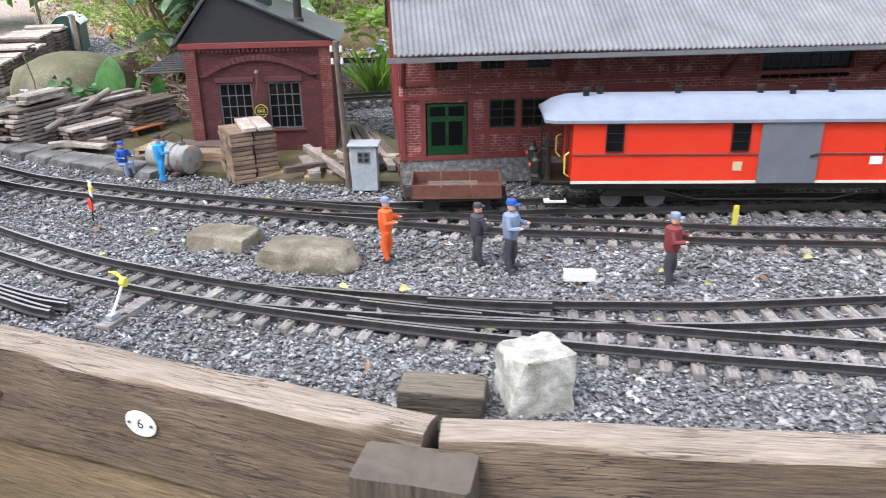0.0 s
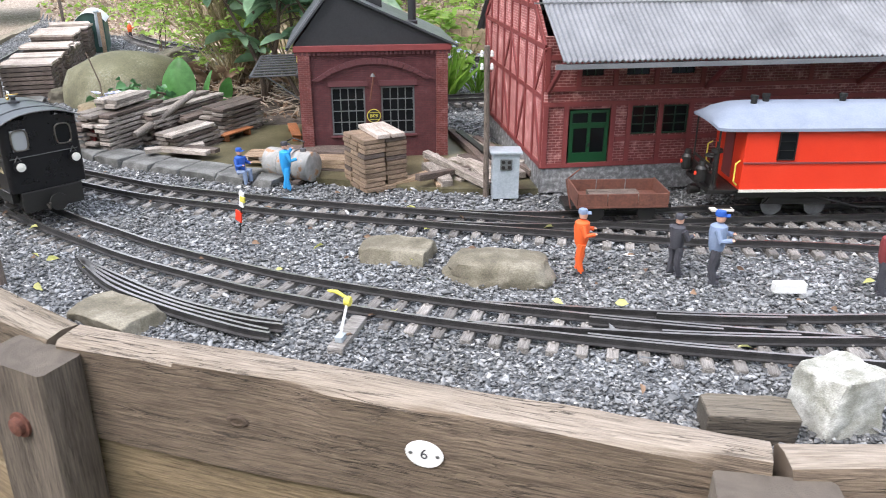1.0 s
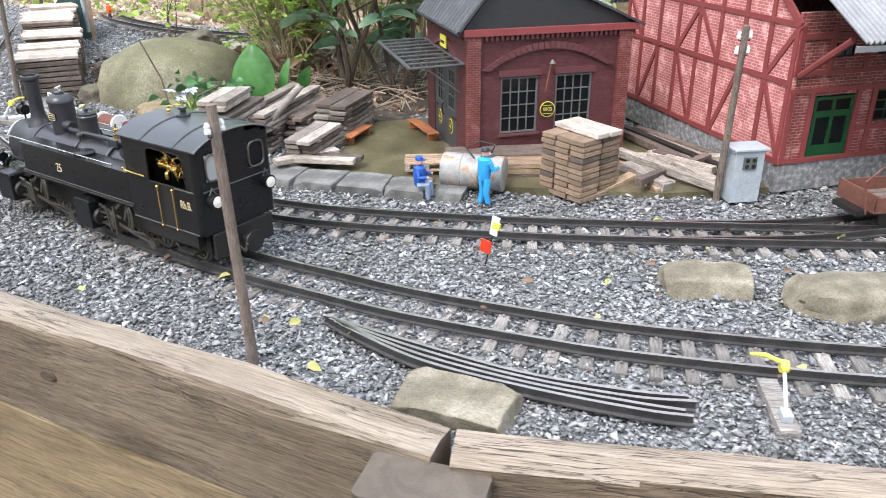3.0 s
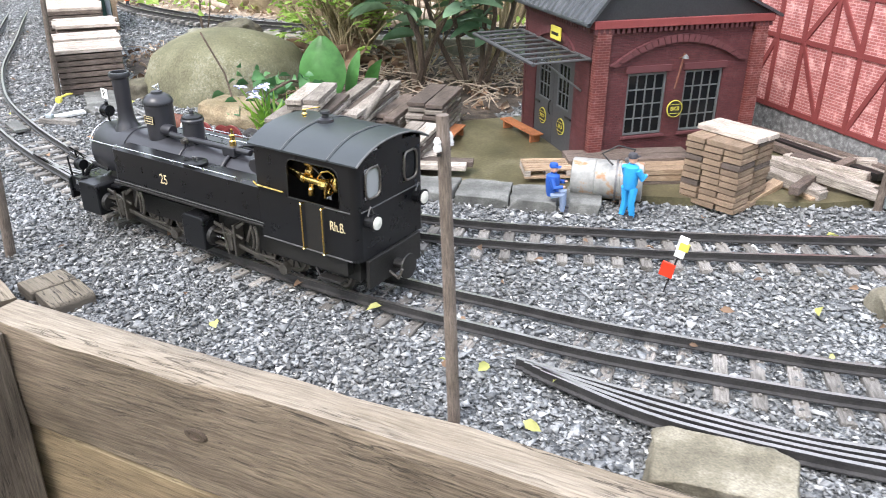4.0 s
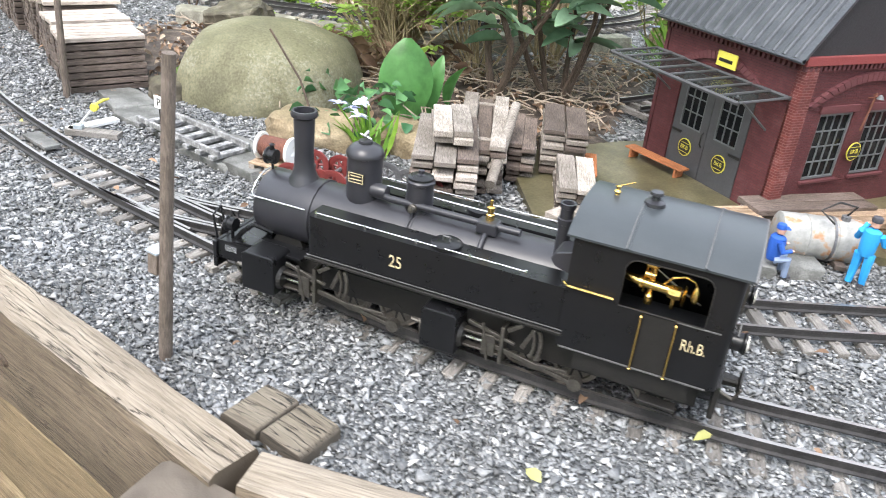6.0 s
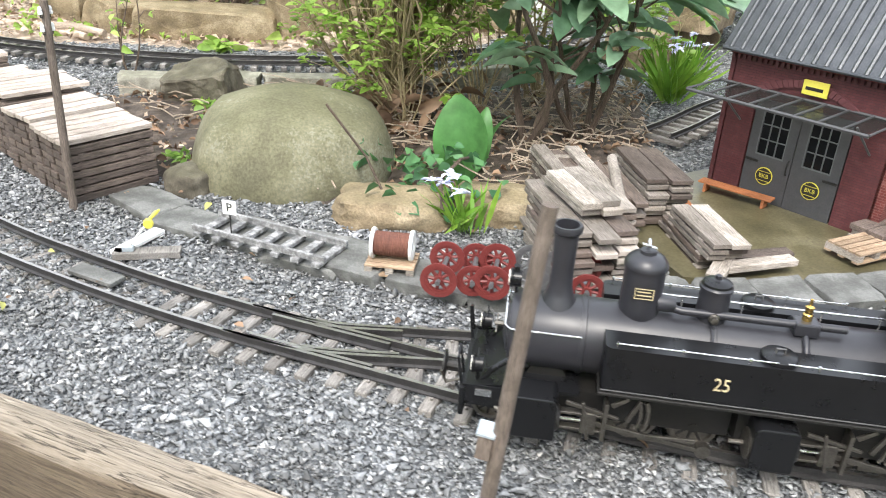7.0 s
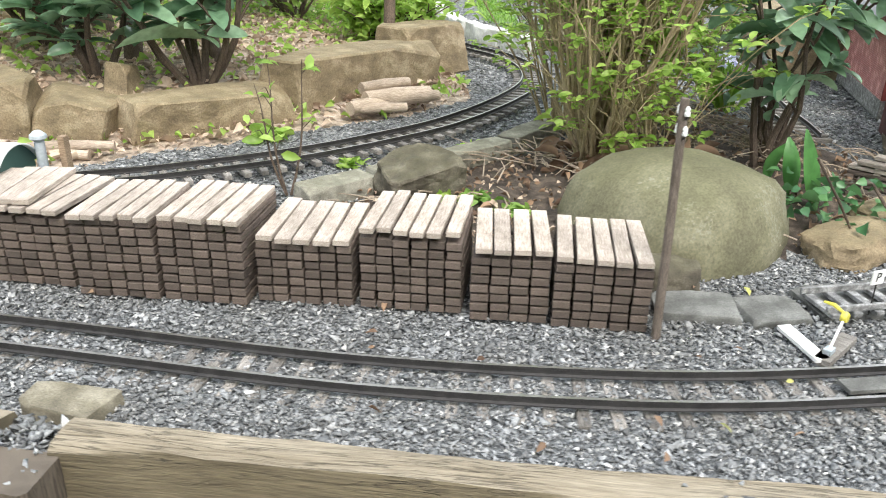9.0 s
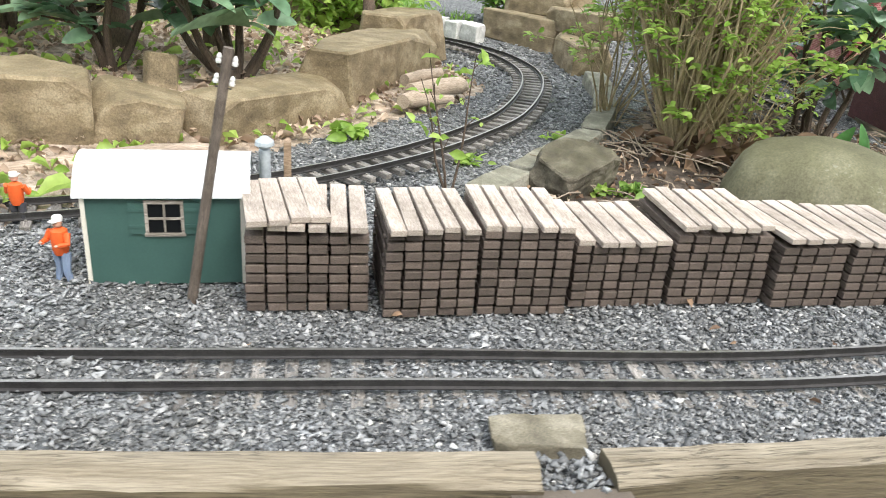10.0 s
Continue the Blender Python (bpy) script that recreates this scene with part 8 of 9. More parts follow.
# a cracked block of old oak lying by the fence joint: two halves held by the uncracked side
CB = thing("cracked_block", pose(-0.6275, -0.1685, -0.0055, 0, 0, -60), "tan weathered oak block with a crack across its top", "block")
part("half", extruded([(-0.037, -0.004), (-0.037, 0.0125), (-0.034, 0.0155), (-0.004, 0.0165), (-0.002, 0.0145), (-0.0032, -0.004)], 0.043, pose(0, -0.0215, 0), 0.0012), M_OFFCUT, CB)
part("half", extruded([(-0.0032, -0.004), (-0.0008, 0.0150), (0.002, 0.0170), (0.034, 0.0150), (0.037, 0.0120), (0.037, -0.004)], 0.040, pose(0, -0.0185, 0), 0.0012), M_OFFCUT, CB)


# point levers and small signs
def lever(x, y, turn):
    P_ = thing("point_lever", pose(x, y, 0.0, 0, 0, turn), "point lever with yellow weight on a grey board", "lever", "point levers")
    part("board", boxed(-0.040, 0.030, -0.008, 0.008, -0.002, 0.006, 0.0008), M_SLEEPER, P_)
    part("stand", boxed(-0.030, -0.018, -0.004, 0.004, 0.006, 0.012, 0.0008), M_ZBOX, P_)
    part("arm", tubed([(-0.024, 0, 0.010), (-0.012, 0, 0.024), (-0.002, 0, 0.036)], 0.0014, 8), M_WHITE, P_)
    part("weight", lathed([(0.0, -0.003), (0.0048, -0.003), (0.0056, 0.0), (0.0048, 0.003), (0.0, 0.003)], (0, 0, 0.037), "y", 16), M_YELLOW, P_)
    part("grip", tubed([(0.0, 0, 0.040), (0.006, 0.014, 0.043), (0.008, 0.024, 0.042)], [0.0015, 0.0022, 0.0012], 8), M_YELLOW, P_)


lever(0.070, -0.629, 68)
lever(-0.700, 0.460, -30)
ob = tagged(part("white_board", boxed(-0.034, 0.034, -0.0075, 0.0075, 0.0015, 0.006, 0.0006), M_WHITE), "white painted board beside the switch", "board")
ob.matrix_world = pose(-0.703, 0.4925, 0.0, 0, 0, 25.8)
SG = thing("signal_paddle", pose(-0.071, -0.321, 0.0, 0, 10, -49), "signal post with red flag and white paddle", "signal")
part("stem", tubed([(0, 0, -0.004), (0.003, 0, 0.058)], 0.0009, 8), M_FRAME, SG)
part("red_plate", boxed(-0.010, 0.003, -0.0010, 0.0010, 0.014, 0.029, 0.0003), M_RED, SG)
part("white_plate", boxed(-0.002, 0.007, -0.0010, 0.0010, 0.038, 0.060, 0.0003), M_WHITE, SG)
part("yellow_tip", boxed(0.000, 0.009, -0.0014, 0.0014, 0.046, 0.054, 0.0003), M_YELLOW, SG)
PS = thing("marker_sign", pose(-0.626, 0.419, 0.008, 0, 0, -55), "small white letter sign on a thin post", "sign")
part("stem", tubed([(0, 0, 0), (0, 0, 0.040)], 0.0008, 8), M_FRAME, PS)
part("plate", boxed(-0.008, 0.008, -0.0008, 0.0008, 0.036, 0.052, 0.0003), M_WHITE, PS)
lettering("letter", "P", 0.014, M_FRAME, PS, pose(0, -0.0009, 0.044, 90, 0, 0), 0.0002)
YM = thing("yellow_marker", pose(0.801, -0.460, 0.0, 0, 0, 0), "thin yellow marker post beside the yard track", "marker")
part("stem", boxed(-0.0035, 0.0035, -0.001, 0.001, -0.003, 0.034), M_YELLOW, YM)
WS = tagged(part("white_block", boxed(-0.018, 0.018, -0.006, 0.006, 0.0, 0.012, 0.001), M_WHITE), "small white block with black mark on the ballast", "block")
WS.matrix_world = pose(0.562, -0.595, 0.0, 0, 0, -8)


# green workmen's van with white roof
def van():
    V = thing("workmens_van", pose(-0.780, 1.468, 0.0, 0, 0, 100.5), "teal green model workmen's van with white roof and shutters", "van")
    L_, D_, H_ = 0.150, 0.085, 0.100
    # local x along its side, -y towards the inside, +y towards the line
    b = part("body", boxed(-L_ / 2, L_ / 2, -D_, 0, 0, H_, 0.0006), M_TEAL, V)
    bm = bmesh.new()
    prof = [(-D_ / 2 + (D_ / 2 + 0.006) * a, H_ - 0.002 + 0.030 * (1 - abs(a) ** 2.2)) for a in np.linspace(-1, 1, 17)]
    a_ = [bm.verts.new((-L_ / 2 - 0.008, y, z)) for y, z in prof]
    b_ = [bm.verts.new((L_ / 2 + 0.008, y, z)) for y, z in prof]
    c_ = [bm.verts.new((-L_ / 2 - 0.008, y, z - 0.002)) for y, z in prof]
    d_ = [bm.verts.new((L_ / 2 + 0.008, y, z - 0.002)) for y, z in prof]
    for k in range(16):
        bm.faces.new((a_[k], a_[k + 1], b_[k + 1], b_[k])), bm.faces.new((c_[k], d_[k], d_[k + 1], c_[k + 1]))
        bm.faces.new((a_[k], a_[k + 1], c_[k + 1], c_[k])), bm.faces.new((b_[k], b_[k + 1], d_[k + 1], d_[k]))
    for k in (0, 16):
        bm.faces.new((a_[k], b_[k], d_[k], c_[k]))
    part("roof", bm, M_VANROOF, V, smooth=True)
    for s in (-1, 1):
        e = part("end_panel", extruded([(y, z - 0.002) for y, z in prof], 0.002, None), M_TEAL, V)
        e.matrix_local = pose(s * (L_ / 2 - 0.001) + (0.001 if s > 0 else 0.001), 0, 0, 0, 0, 90)
        part("corner_post", boxed(s * L_ / 2 - 0.002, s * L_ / 2 + 0.002, -0.001, 0.002, 0, H_), M_CREAM, V)
    w = part("window", boxed(-0.0155, 0.0155, 0.0004, 0.0012, 0.058, 0.089), M_GLASS, V)
    for x0, x1, z0, z1 in [(-0.0185, 0.0185, 0.089, 0.0925), (-0.0195, 0.0195, 0.0545, 0.058), (-0.0185, -0.0155, 0.058, 0.089), (0.0155, 0.0185, 0.058, 0.089), (-0.001, 0.001, 0.058, 0.089), (-0.0155, 0.0155, 0.0725, 0.0745)]:
        part("window_bar", boxed(x0, x1, 0.0004, 0.0030, z0, z1), M_PLANK, w)
    for s in (-1, 1):
        sh = part("shutter", boxed(s * 0.026 - 0.0075, s * 0.026 + 0.0075, 0.0004, 0.0022, 0.057, 0.090), M_TEAL, V)
        for z in (0.064, 0.081):
            part("shutter_batten", boxed(s * 0.026 - 0.0075, s * 0.026 + 0.0075, 0.0022, 0.0032, z, z + 0.003), M_TEAL, sh)
    st = part("stove_pipe", lathed([(0.0062, 0.02), (0.0062, 0.125), (0.0050, 0.126), (0.0105, 0.130), (0.0098, 0.134), (0.0040, 0.139), (0.0, 0.140)], (-L_ / 2 - 0.022, -D_ + 0.018, 0), "z", 18), M_ZBOX, V, smooth=True)
    part("roof_light", lathed([(0.0, 0), (0.007, 0), (0.007, 0.006), (0.0, 0.006)], (-L_ / 2 - 0.008, -0.02, 0.088), "x", 14), M_GREYW, V)
    part("leaning_board", boxed(-L_ / 2 - 0.05, -L_ / 2 - 0.042, -D_, -D_ + 0.012, 0, 0.13), M_PLANKW, V)


van()


# ---- stones and plants of the garden ----
for x, y, z, s, seed, a, m, fl, jag, lb, cat in [
        (-0.428, 0.625, -0.006, (0.290, 0.282, 0.232), 2.2, -36, M_BOULDER, 0.22, 0.035, "large smooth olive-grey boulder in the planting bed", "boulder"),
        (-0.576, 0.625, 0.004, (0.085, 0.07, 0.050), 4.1, 20, M_ROCKD, 0.3, 0.12, "small mossy stone beside the boulder", "stone"),
        (-0.420, 0.395, 0.006, (0.150, 0.090, 0.055), 6.3, -40, M_SAND, 0.5, 0.15, "tan stone under the ivy", "stone"),
        (-0.300, 0.325, 0.006, (0.135, 0.085, 0.050), 7.9, -45, M_SAND, 0.55, 0.12, "tan stone beside the flowers", "stone")]:
    ob = part(cat, rough_stone(s, seed, 4, jag, 1.5, fl), m, smooth=True)
    ob.matrix_world = pose(x, y, z, 0, 0, a)
    tagged(ob, lb, cat)
ob = part("rock", split_stone((0.130, 0.088, 0.090), 57, 7, 0.07), M_ROCKD)
ob.matrix_world = pose(-0.398, 0.994, 0.018, 12, -8, -48)
tagged(ob, "grey-green angular rock at the bed's edge", "rock")
for x, y, z, s, seed, a, tilt, lb in [
        (-0.353, 1.795, 0.052, (0.165, 0.150, 0.145), 91, -67, 0, "large squarish tan sandstone block"),
        (-0.312, 1.662, 0.034, (0.150, 0.130, 0.110), 104, -74, 12, "rough wedge of tan sandstone"),
        (-0.158, 1.490, 0.026, (0.350, 0.135, 0.098), 118, -34.5, 3, "long low slab of tan sandstone"),
        (0.210, 1.335, 0.042, (0.510, 0.150, 0.128), 132, -19.4, 2, "long rough slab of tan sandstone"),
        (0.520, 1.280, 0.062, (0.250, 0.150, 0.125), 146, -30, 0, "pale sandstone block beside the cut logs"),
        (-0.180, 1.660, 0.060, (0.085, 0.060, 0.110), 155, 10, 14, "pointed sandstone piece wedged among the slabs"),
        (0.640, 0.800, 0.030, (0.280, 0.120, 0.085), 173, 6, 0, "tan sandstone block beside the loop track"),
        (0.960, 0.900, 0.040, (0.320, 0.130, 0.100), 167, 38, 0, "tan sandstone block beside the loop track"),
        (0.760, 0.760, 0.100, (0.300, 0.130, 0.070), 182, 20, 3, "sandstone slab lying on lower sandstone blocks"),
        (1.020, 0.850, 0.120, (0.340, 0.130, 0.075), 188, 34, 3, "sandstone slab lying on lower sandstone blocks"),
        (0.985, 0.327, 0.060, (0.420, 0.260, 0.240), 192, 10, 0, "large sandstone near the shed wall"),
        (0.86, 1.50, 0.060, (0.36, 0.16, 0.14), 204, 40, 0, "sandstone block along the planting bed")]:
    ob = part("sandstone_block", split_stone(s, seed, 6, 0.026), M_SAND)
    ob.matrix_world = pose(x, y, z, 0, tilt, a)
    tagged(ob, lb, "sandstone block", "sandstone blocks")
# pale granite setts edging the lawn beside the loop
M_SETT = stone("pale granite sett", (0.38, 0.38, 0.37), (0.56, 0.56, 0.54), (0.74, 0.74, 0.72), 40, bump=0.002)
r = random.Random(77)
for side, pts in ((0, [(0.93, 1.075), (1.05, 1.21), (1.25, 1.37), (1.6, 1.55), (2.1, 1.75)]), (1, [(0.72, 1.25), (0.86, 1.40), (1.08, 1.60), (1.44, 1.84)])):
    q, h = smooth_line(pts, 0.072)
    for (x, y), a in zip(q, h):
        ob = part("granite_sett", split_stone((0.068, 0.052, 0.075), r.randrange(999), 2, 0.04), M_SETT, smooth=True)
        ob.matrix_world = pose(x, y, float(heights(np.array([x]), np.array([y]))[0]) + 0.018, 0, 0, math.degrees(a) + r.uniform(-6, 6))
        tagged(ob, "pale grey granite sett edging the loop track", "granite sett", "granite setts")
KERB = [(-0.50, 1.135), (-0.40, 1.070), (-0.285, 0.995), (-0.15, 0.910), (0.05, 0.845), (0.25, 0.805), (0.42, 0.800)]
for k, ((ax, ay), (bx, by)) in enumerate(zip(KERB[:-1], KERB[1:])):
    ob = part("kerb_stone", split_stone((math.hypot(bx - ax, by - ay) * 0.99, 0.050, 0.044), 60 + k, 3, 0.05), M_KERB)
    ob.matrix_world = pose((ax + bx) / 2, (ay + by) / 2, 0.009, 0, 0, math.degrees(math.atan2(by - ay, bx - ax)))
    tagged(ob, "long grey kerb stone along the loop track", "kerb stone", "kerb stones")
for k, (x, y, l, r, a, z) in enumerate([(0.085, 1.190, 0.150, 0.019, -44, 0.030), (0.030, 1.225, 0.120, 0.014, -30, 0.024), (0.130, 1.165, 0.11, 0.012, -45, 0.022), (0.090, 1.220, 0.12, 0.012, -36, 0.052), (0.02, 1.20, 0.10, 0.010, -58, 0.020)]):
    ob = part("log", tubed([(-l / 2, 0, 0), (0, 0.003, 0.001), (l / 2, 0, 0)], [r, r * 1.05, r * 0.92], 14), M_LOG, smooth=True)
    ob.matrix_world = pose(x, y, z, 0, 0, a)
    tagged(ob, "short cut log in a little heap", "log", "cut logs")
for k, (x, y, l, a, z) in enumerate([(-0.505, 1.733, 0.30, -62, 0.012), (-0.476, 1.704, 0.22, -55, 0.012), (-0.429, 1.597, 0.16, -60, 0.022), (-0.500, 1.880, 0.3, -70, 0.012), (-0.452, 1.638, 0.18, -70, 0.012)]):
    ob = part("fallen_branch", tubed([(-l / 2, 0, 0), (0, 0.006, 0.003), (l / 2, 0, 0)], [0.011, 0.010, 0.008], 10), M_LOG, smooth=True)
    ob.matrix_world = pose(x, y, z, 0, 0, a)
    tagged(ob, "pale cut branch lying beside the loop track", "branch", "cut branches")


def leaf_cloud(name, pos, axis, up, length, ratio, mat, parent=None, droop=0.35, fold=0.25, fine=False):
    """Many leaves in one mesh: each a folded, drooping blade of six faces."""
    n = len(pos)
    axis = axis / np.linalg.norm(axis, axis=1, keepdims=True)
    side = np.cross(axis, up)
    side /= np.linalg.norm(side, axis=1, keepdims=True) + 1e-9
    nor = np.cross(side, axis)
    L_, W_ = length[:, None], (length * ratio)[:, None]
    def at(u, w, lift):
        return pos + axis * L_ * u + side * W_ * w + nor * L_ * (lift - droop * u * u)
    if fine:
        rows = ((0.09, 0.23), (0.26, 0.44), (0.50, 0.50), (0.75, 0.42), (0.92, 0.23))
        cols = [at(0, 0, 0)]
        for u, w in rows:
            cols += [at(u, -w, fold * ratio * w * 2), at(u, 0, 0), at(u, w, fold * ratio * w * 2)]
        v = np.stack(cols + [at(1, 0, 0)], 1)
        f3 = [(0, 2, 1), (0, 3, 2), (13, 14, 16), (14, 15, 16)]
        f4 = [(1 + 3 * k + j, 2 + 3 * k + j, 5 + 3 * k + j, 4 + 3 * k + j) for k in range(4) for j in (0, 1)]
    else:
        v = np.stack([at(0, 0, 0), at(0.33, -0.46, fold * ratio), at(0.33, 0, 0), at(0.33, 0.46, fold * ratio), at(0.68, -0.40, fold * ratio), at(0.68, 0, 0), at(0.68, 0.40, fold * ratio), at(1, 0, 0)], 1)
        f3, f4 = [(0, 2, 1), (0, 3, 2), (4, 5, 7), (5, 6, 7)], [(1, 2, 5, 4), (2, 3, 6, 5)]
    f3, f4, nv = np.array(f3), np.array(f4), v.shape[1]
    base = nv * np.arange(n)
    t3, t4 = (f3[None] + base[:, None, None]).reshape(-1, 3), (f4[None] + base[:, None, None]).reshape(-1, 4)
    me = bpy.data.meshes.new(name)
    me.vertices.add(nv * n)
    me.vertices.foreach_set("co", v.reshape(-1).astype(np.float32))
    me.loops.add(t3.size + t4.size)
    me.loops.foreach_set("vertex_index", np.r_[t3.reshape(-1), t4.reshape(-1)].astype(np.int32))
    me.polygons.add(len(t3) + len(t4))
    me.polygons.foreach_set("loop_start", np.r_[np.arange(len(t3)) * 3, t3.size + np.arange(len(t4)) * 4].astype(np.int32))
    me.polygons.foreach_set("loop_total", np.r_[np.full(len(t3), 3), np.full(len(t4), 4)].astype(np.int32))
    me.polygons.foreach_set("use_smooth", [True] * (len(t3) + len(t4)))
    me.update(calc_edges=True)
    me.validate()
    me.materials.append(mat)
    ob = new(name, me)
    if parent is not None:
        ob.parent = parent
    return ob


M_RHODO = leafy("dark laurel leaf", (0.13, 0.25, 0.145), (0.33, 0.48, 0.31), 0.22, 0.32)
M_FRESH = leafy("fresh spring leaf", (0.21, 0.37, 0.055), (0.46, 0.62, 0.16), 0.42, 0.5)
M_MIDG = leafy("mid green leaf", (0.14, 0.28, 0.055), (0.33, 0.50, 0.125), 0.45, 0.45)
M_IVY = leafy("ivy leaf", (0.05, 0.15, 0.065), (0.13, 0.28, 0.11), 0.35, 0.25)
M_TONGUE = leafy("broad green leaf", (0.12, 0.33, 0.10), (0.17, 0.40, 0.13), 0.32, 0.35)
M_BLADE = leafy("iris blade", (0.12, 0.27, 0.03), (0.25, 0.42, 0.06), 0.45, 0.3)
M_PETAL = leafy("pale blue petal", (0.50, 0.52, 0.80), (0.80, 0.82, 0.95), 0.6, 0.3)
M_LITTER = leafy("dead brown leaf", (0.20, 0.13, 0.085), (0.68, 0.55, 0.43), 0.7, 0.2)
M_RUSSET = leafy("russet dead leaf", (0.10, 0.058, 0.036), (0.36, 0.235, 0.15), 0.7, 0.2)
M_YLEAF = leafy("fallen yellow leaf", (0.42, 0.42, 0.12), (0.58, 0.57, 0.24), 0.6, 0.3)
M_BARK = timber("grey brown bark", (0.05, 0.035, 0.026), (0.17, 0.125, 0.095), 2, 60, bump=0.002)
M_CANE = timber("tan cane", (0.24, 0.185, 0.105), (0.50, 0.42, 0.27), 2, 90, bump=0.0004)


def rnd_dirs(g, n, zlo=-0.3, zhi=1.0):
    a, z = g.uniform(0, 2 * np.pi, n), g.uniform(zlo, zhi, n)
    r = np.sqrt(np.clip(1 - z * z, 0.05, 1))
    return np.stack([r * np.cos(a), r * np.sin(a), z], 1)


def bush(name, x, y, z, h, spread, stems, leaves_per, leaf, ratio, mat, label, category, bark=M_BARK, r0=0.006, seed=1, lean=(0, 0), whorl=False, low=0.35, droop=0.35, group="", bow=0.05, forks=3):
    """Stems that fork as they rise, with leaves on their upper parts."""
    T = thing(name, pose(x, y, z), label, category, group)
    g = np.random.default_rng(seed)
    pos, axis = [], []
    for s in range(stems):
        bm = bmesh.new()
        a = g.uniform(0, 2 * np.pi)
        out = spread * np.sqrt(g.uniform(0.02, 1))
        hh = h * g.uniform(0.65, 1.0)
        b0 = np.array([np.cos(a), np.sin(a), 0]) * min(0.10 * spread, 0.05) * g.uniform(0, 1)
        tip = np.array([np.cos(a) * out + lean[0], np.sin(a) * out + lean[1], hh])
        bend = g.normal(0, bow * h, 3) * (1, 1, 0.3)
        bend2 = g.normal(0, 0.4 * bow * h, 3) * (1, 1, 0.3)
        us = np.linspace(0, 1, 7)
        pts = [b0 + (tip - b0) * np.array([u ** 1.25, u ** 1.25, u]) + bend * np.sin(np.pi * u) + bend2 * np.sin(2 * np.pi * u) for u in us]
        tube(bm, pts, [r0 * (1 - 0.75 * u) for u in us], 6)
        ends = [(np.array(pts[-1]), np.array(pts[-1]) - np.array(pts[-2]))]
        for k in range(forks):
            u = g.uniform(low, 0.9)
            i = min(int(u * 6), 5)
            p = np.array(pts[i]) + (np.array(pts[i + 1]) - np.array(pts[i])) * (u * 6 - i)
            d = rnd_dirs(g, 1, 0.1, 0.8)[0] * spread * g.uniform(0.25, 0.6)
            tube(bm, [p, p + d * 0.5 + (0, 0, 0.01), p + d], [r0 * 0.4, r0 * 0.3, r0 * 0.15], 5)
            ends.append((p + d, d))
        for p, d in ends:
            m = max(2, int(leaves_per / 4))
            d = d / (np.linalg.norm(d) + 1e-9)
            dirs = rnd_dirs(g, m, -0.15, 0.55) + 0.35 * d if whorl else rnd_dirs(g, m, -0.5, 0.9) + 0.2 * d
            back = g.uniform(0, 0.12 if whorl else 0.45, m)[:, None] * spread * 0.7
            pos.append(p - d * back + g.normal(0, 0.004 * (leaf / 0.06) + 0.004 if whorl else 0.02 * (spread / 0.2), (m, 3)))
            axis.append(dirs)
        part("stem", bm, bark, T, smooth=True)
    pos, axis = np.concatenate(pos), np.concatenate(axis)
    up = np.tile([0.0, 0.0, 1.0], (len(pos), 1)) + g.normal(0, 0.35, (len(pos), 3))
    leaf_cloud("foliage", pos, axis, up, leaf * g.lognormal(0, 0.25, len(pos)), ratio, mat, T, droop, 0.25, whorl)
    return T


LAUREL = "laurel shrub with large glossy green leaves"
bush("laurel_shrub", 0.009, 0.462, 0.0, 0.46, 0.22, 5, 24, 0.068, 0.45, M_RHODO, LAUREL, "shrub", r0=0.0055, seed=3, whorl=True, forks=5, lean=(-0.02, 0.0), low=0.25, droop=0.5)
bush("laurel_shrub", -0.101, 0.484, 0.0, 0.36, 0.15, 3, 24, 0.060, 0.47, M_RHODO, LAUREL, "shrub", r0=0.007, seed=5, whorl=True, low=0.3, droop=0.5)
bush("cane_shrub", -0.171, 0.755, 0.0, 0.80, 0.27, 130, 28, 0.0125, 0.54, M_FRESH, "shrub of many thin tan canes with small fresh green leaves", "shrub", M_CANE, 0.0028, 7, lean=(0.03, -0.05), low=0.30, whorl=True, bow=0.05, forks=5)
bush("spring_shrub", -0.194, 0.666, 0.0, 0.30, 0.24, 18, 36, 0.0140, 0.52, M_FRESH, "low shrub with tufts of bright fresh leaves", "shrub", M_CANE, 0.0018, 8, low=0.15, whorl=True, forks=7)
bush("sapling", -0.464, 1.174, 0.0, 0.23, 0.06, 3, 8, 0.020, 0.55, M_FRESH, "thin sapling with a few fresh leaves", "sapling", M_BARK, 0.0022, 9, low=0.3)
bush("laurel_shrub", -0.057, 1.563, 0.04, 0.36, 0.20, 8, 34, 0.062, 0.46, M_RHODO, LAUREL, "shrub", r0=0.009, seed=11, whorl=True, droop=0.28)
bush("laurel_shrub", -0.098, 1.774, 0.05, 0.30, 0.16, 6, 30, 0.060, 0.46, M_RHODO, LAUREL, "shrub", r0=0.009, seed=12, whorl=True, droop=0.28)
bush("laurel_shrub", 0.096, 2.050, 0.06, 0.36, 0.24, 8, 34, 0.062, 0.46, M_RHODO, LAUREL, "shrub", r0=0.010, seed=17, whorl=True, droop=0.28)
bush("spring_shrub", -0.036, 0.661, 0.0, 0.36, 0.20, 14, 36, 0.0140, 0.52, M_FRESH, "airy shrub with fresh green leaf tufts", "shrub", M_CANE, 0.0020, 18, low=0.4, whorl=True, forks=5)
bush("spring_shrub", 0.018, 0.849, 0.0, 0.42, 0.24, 16, 36, 0.0150, 0.52, M_FRESH, "airy shrub with fresh green leaf tufts", "shrub", M_CANE, 0.0022, 19, low=0.3, whorl=True, forks=5)
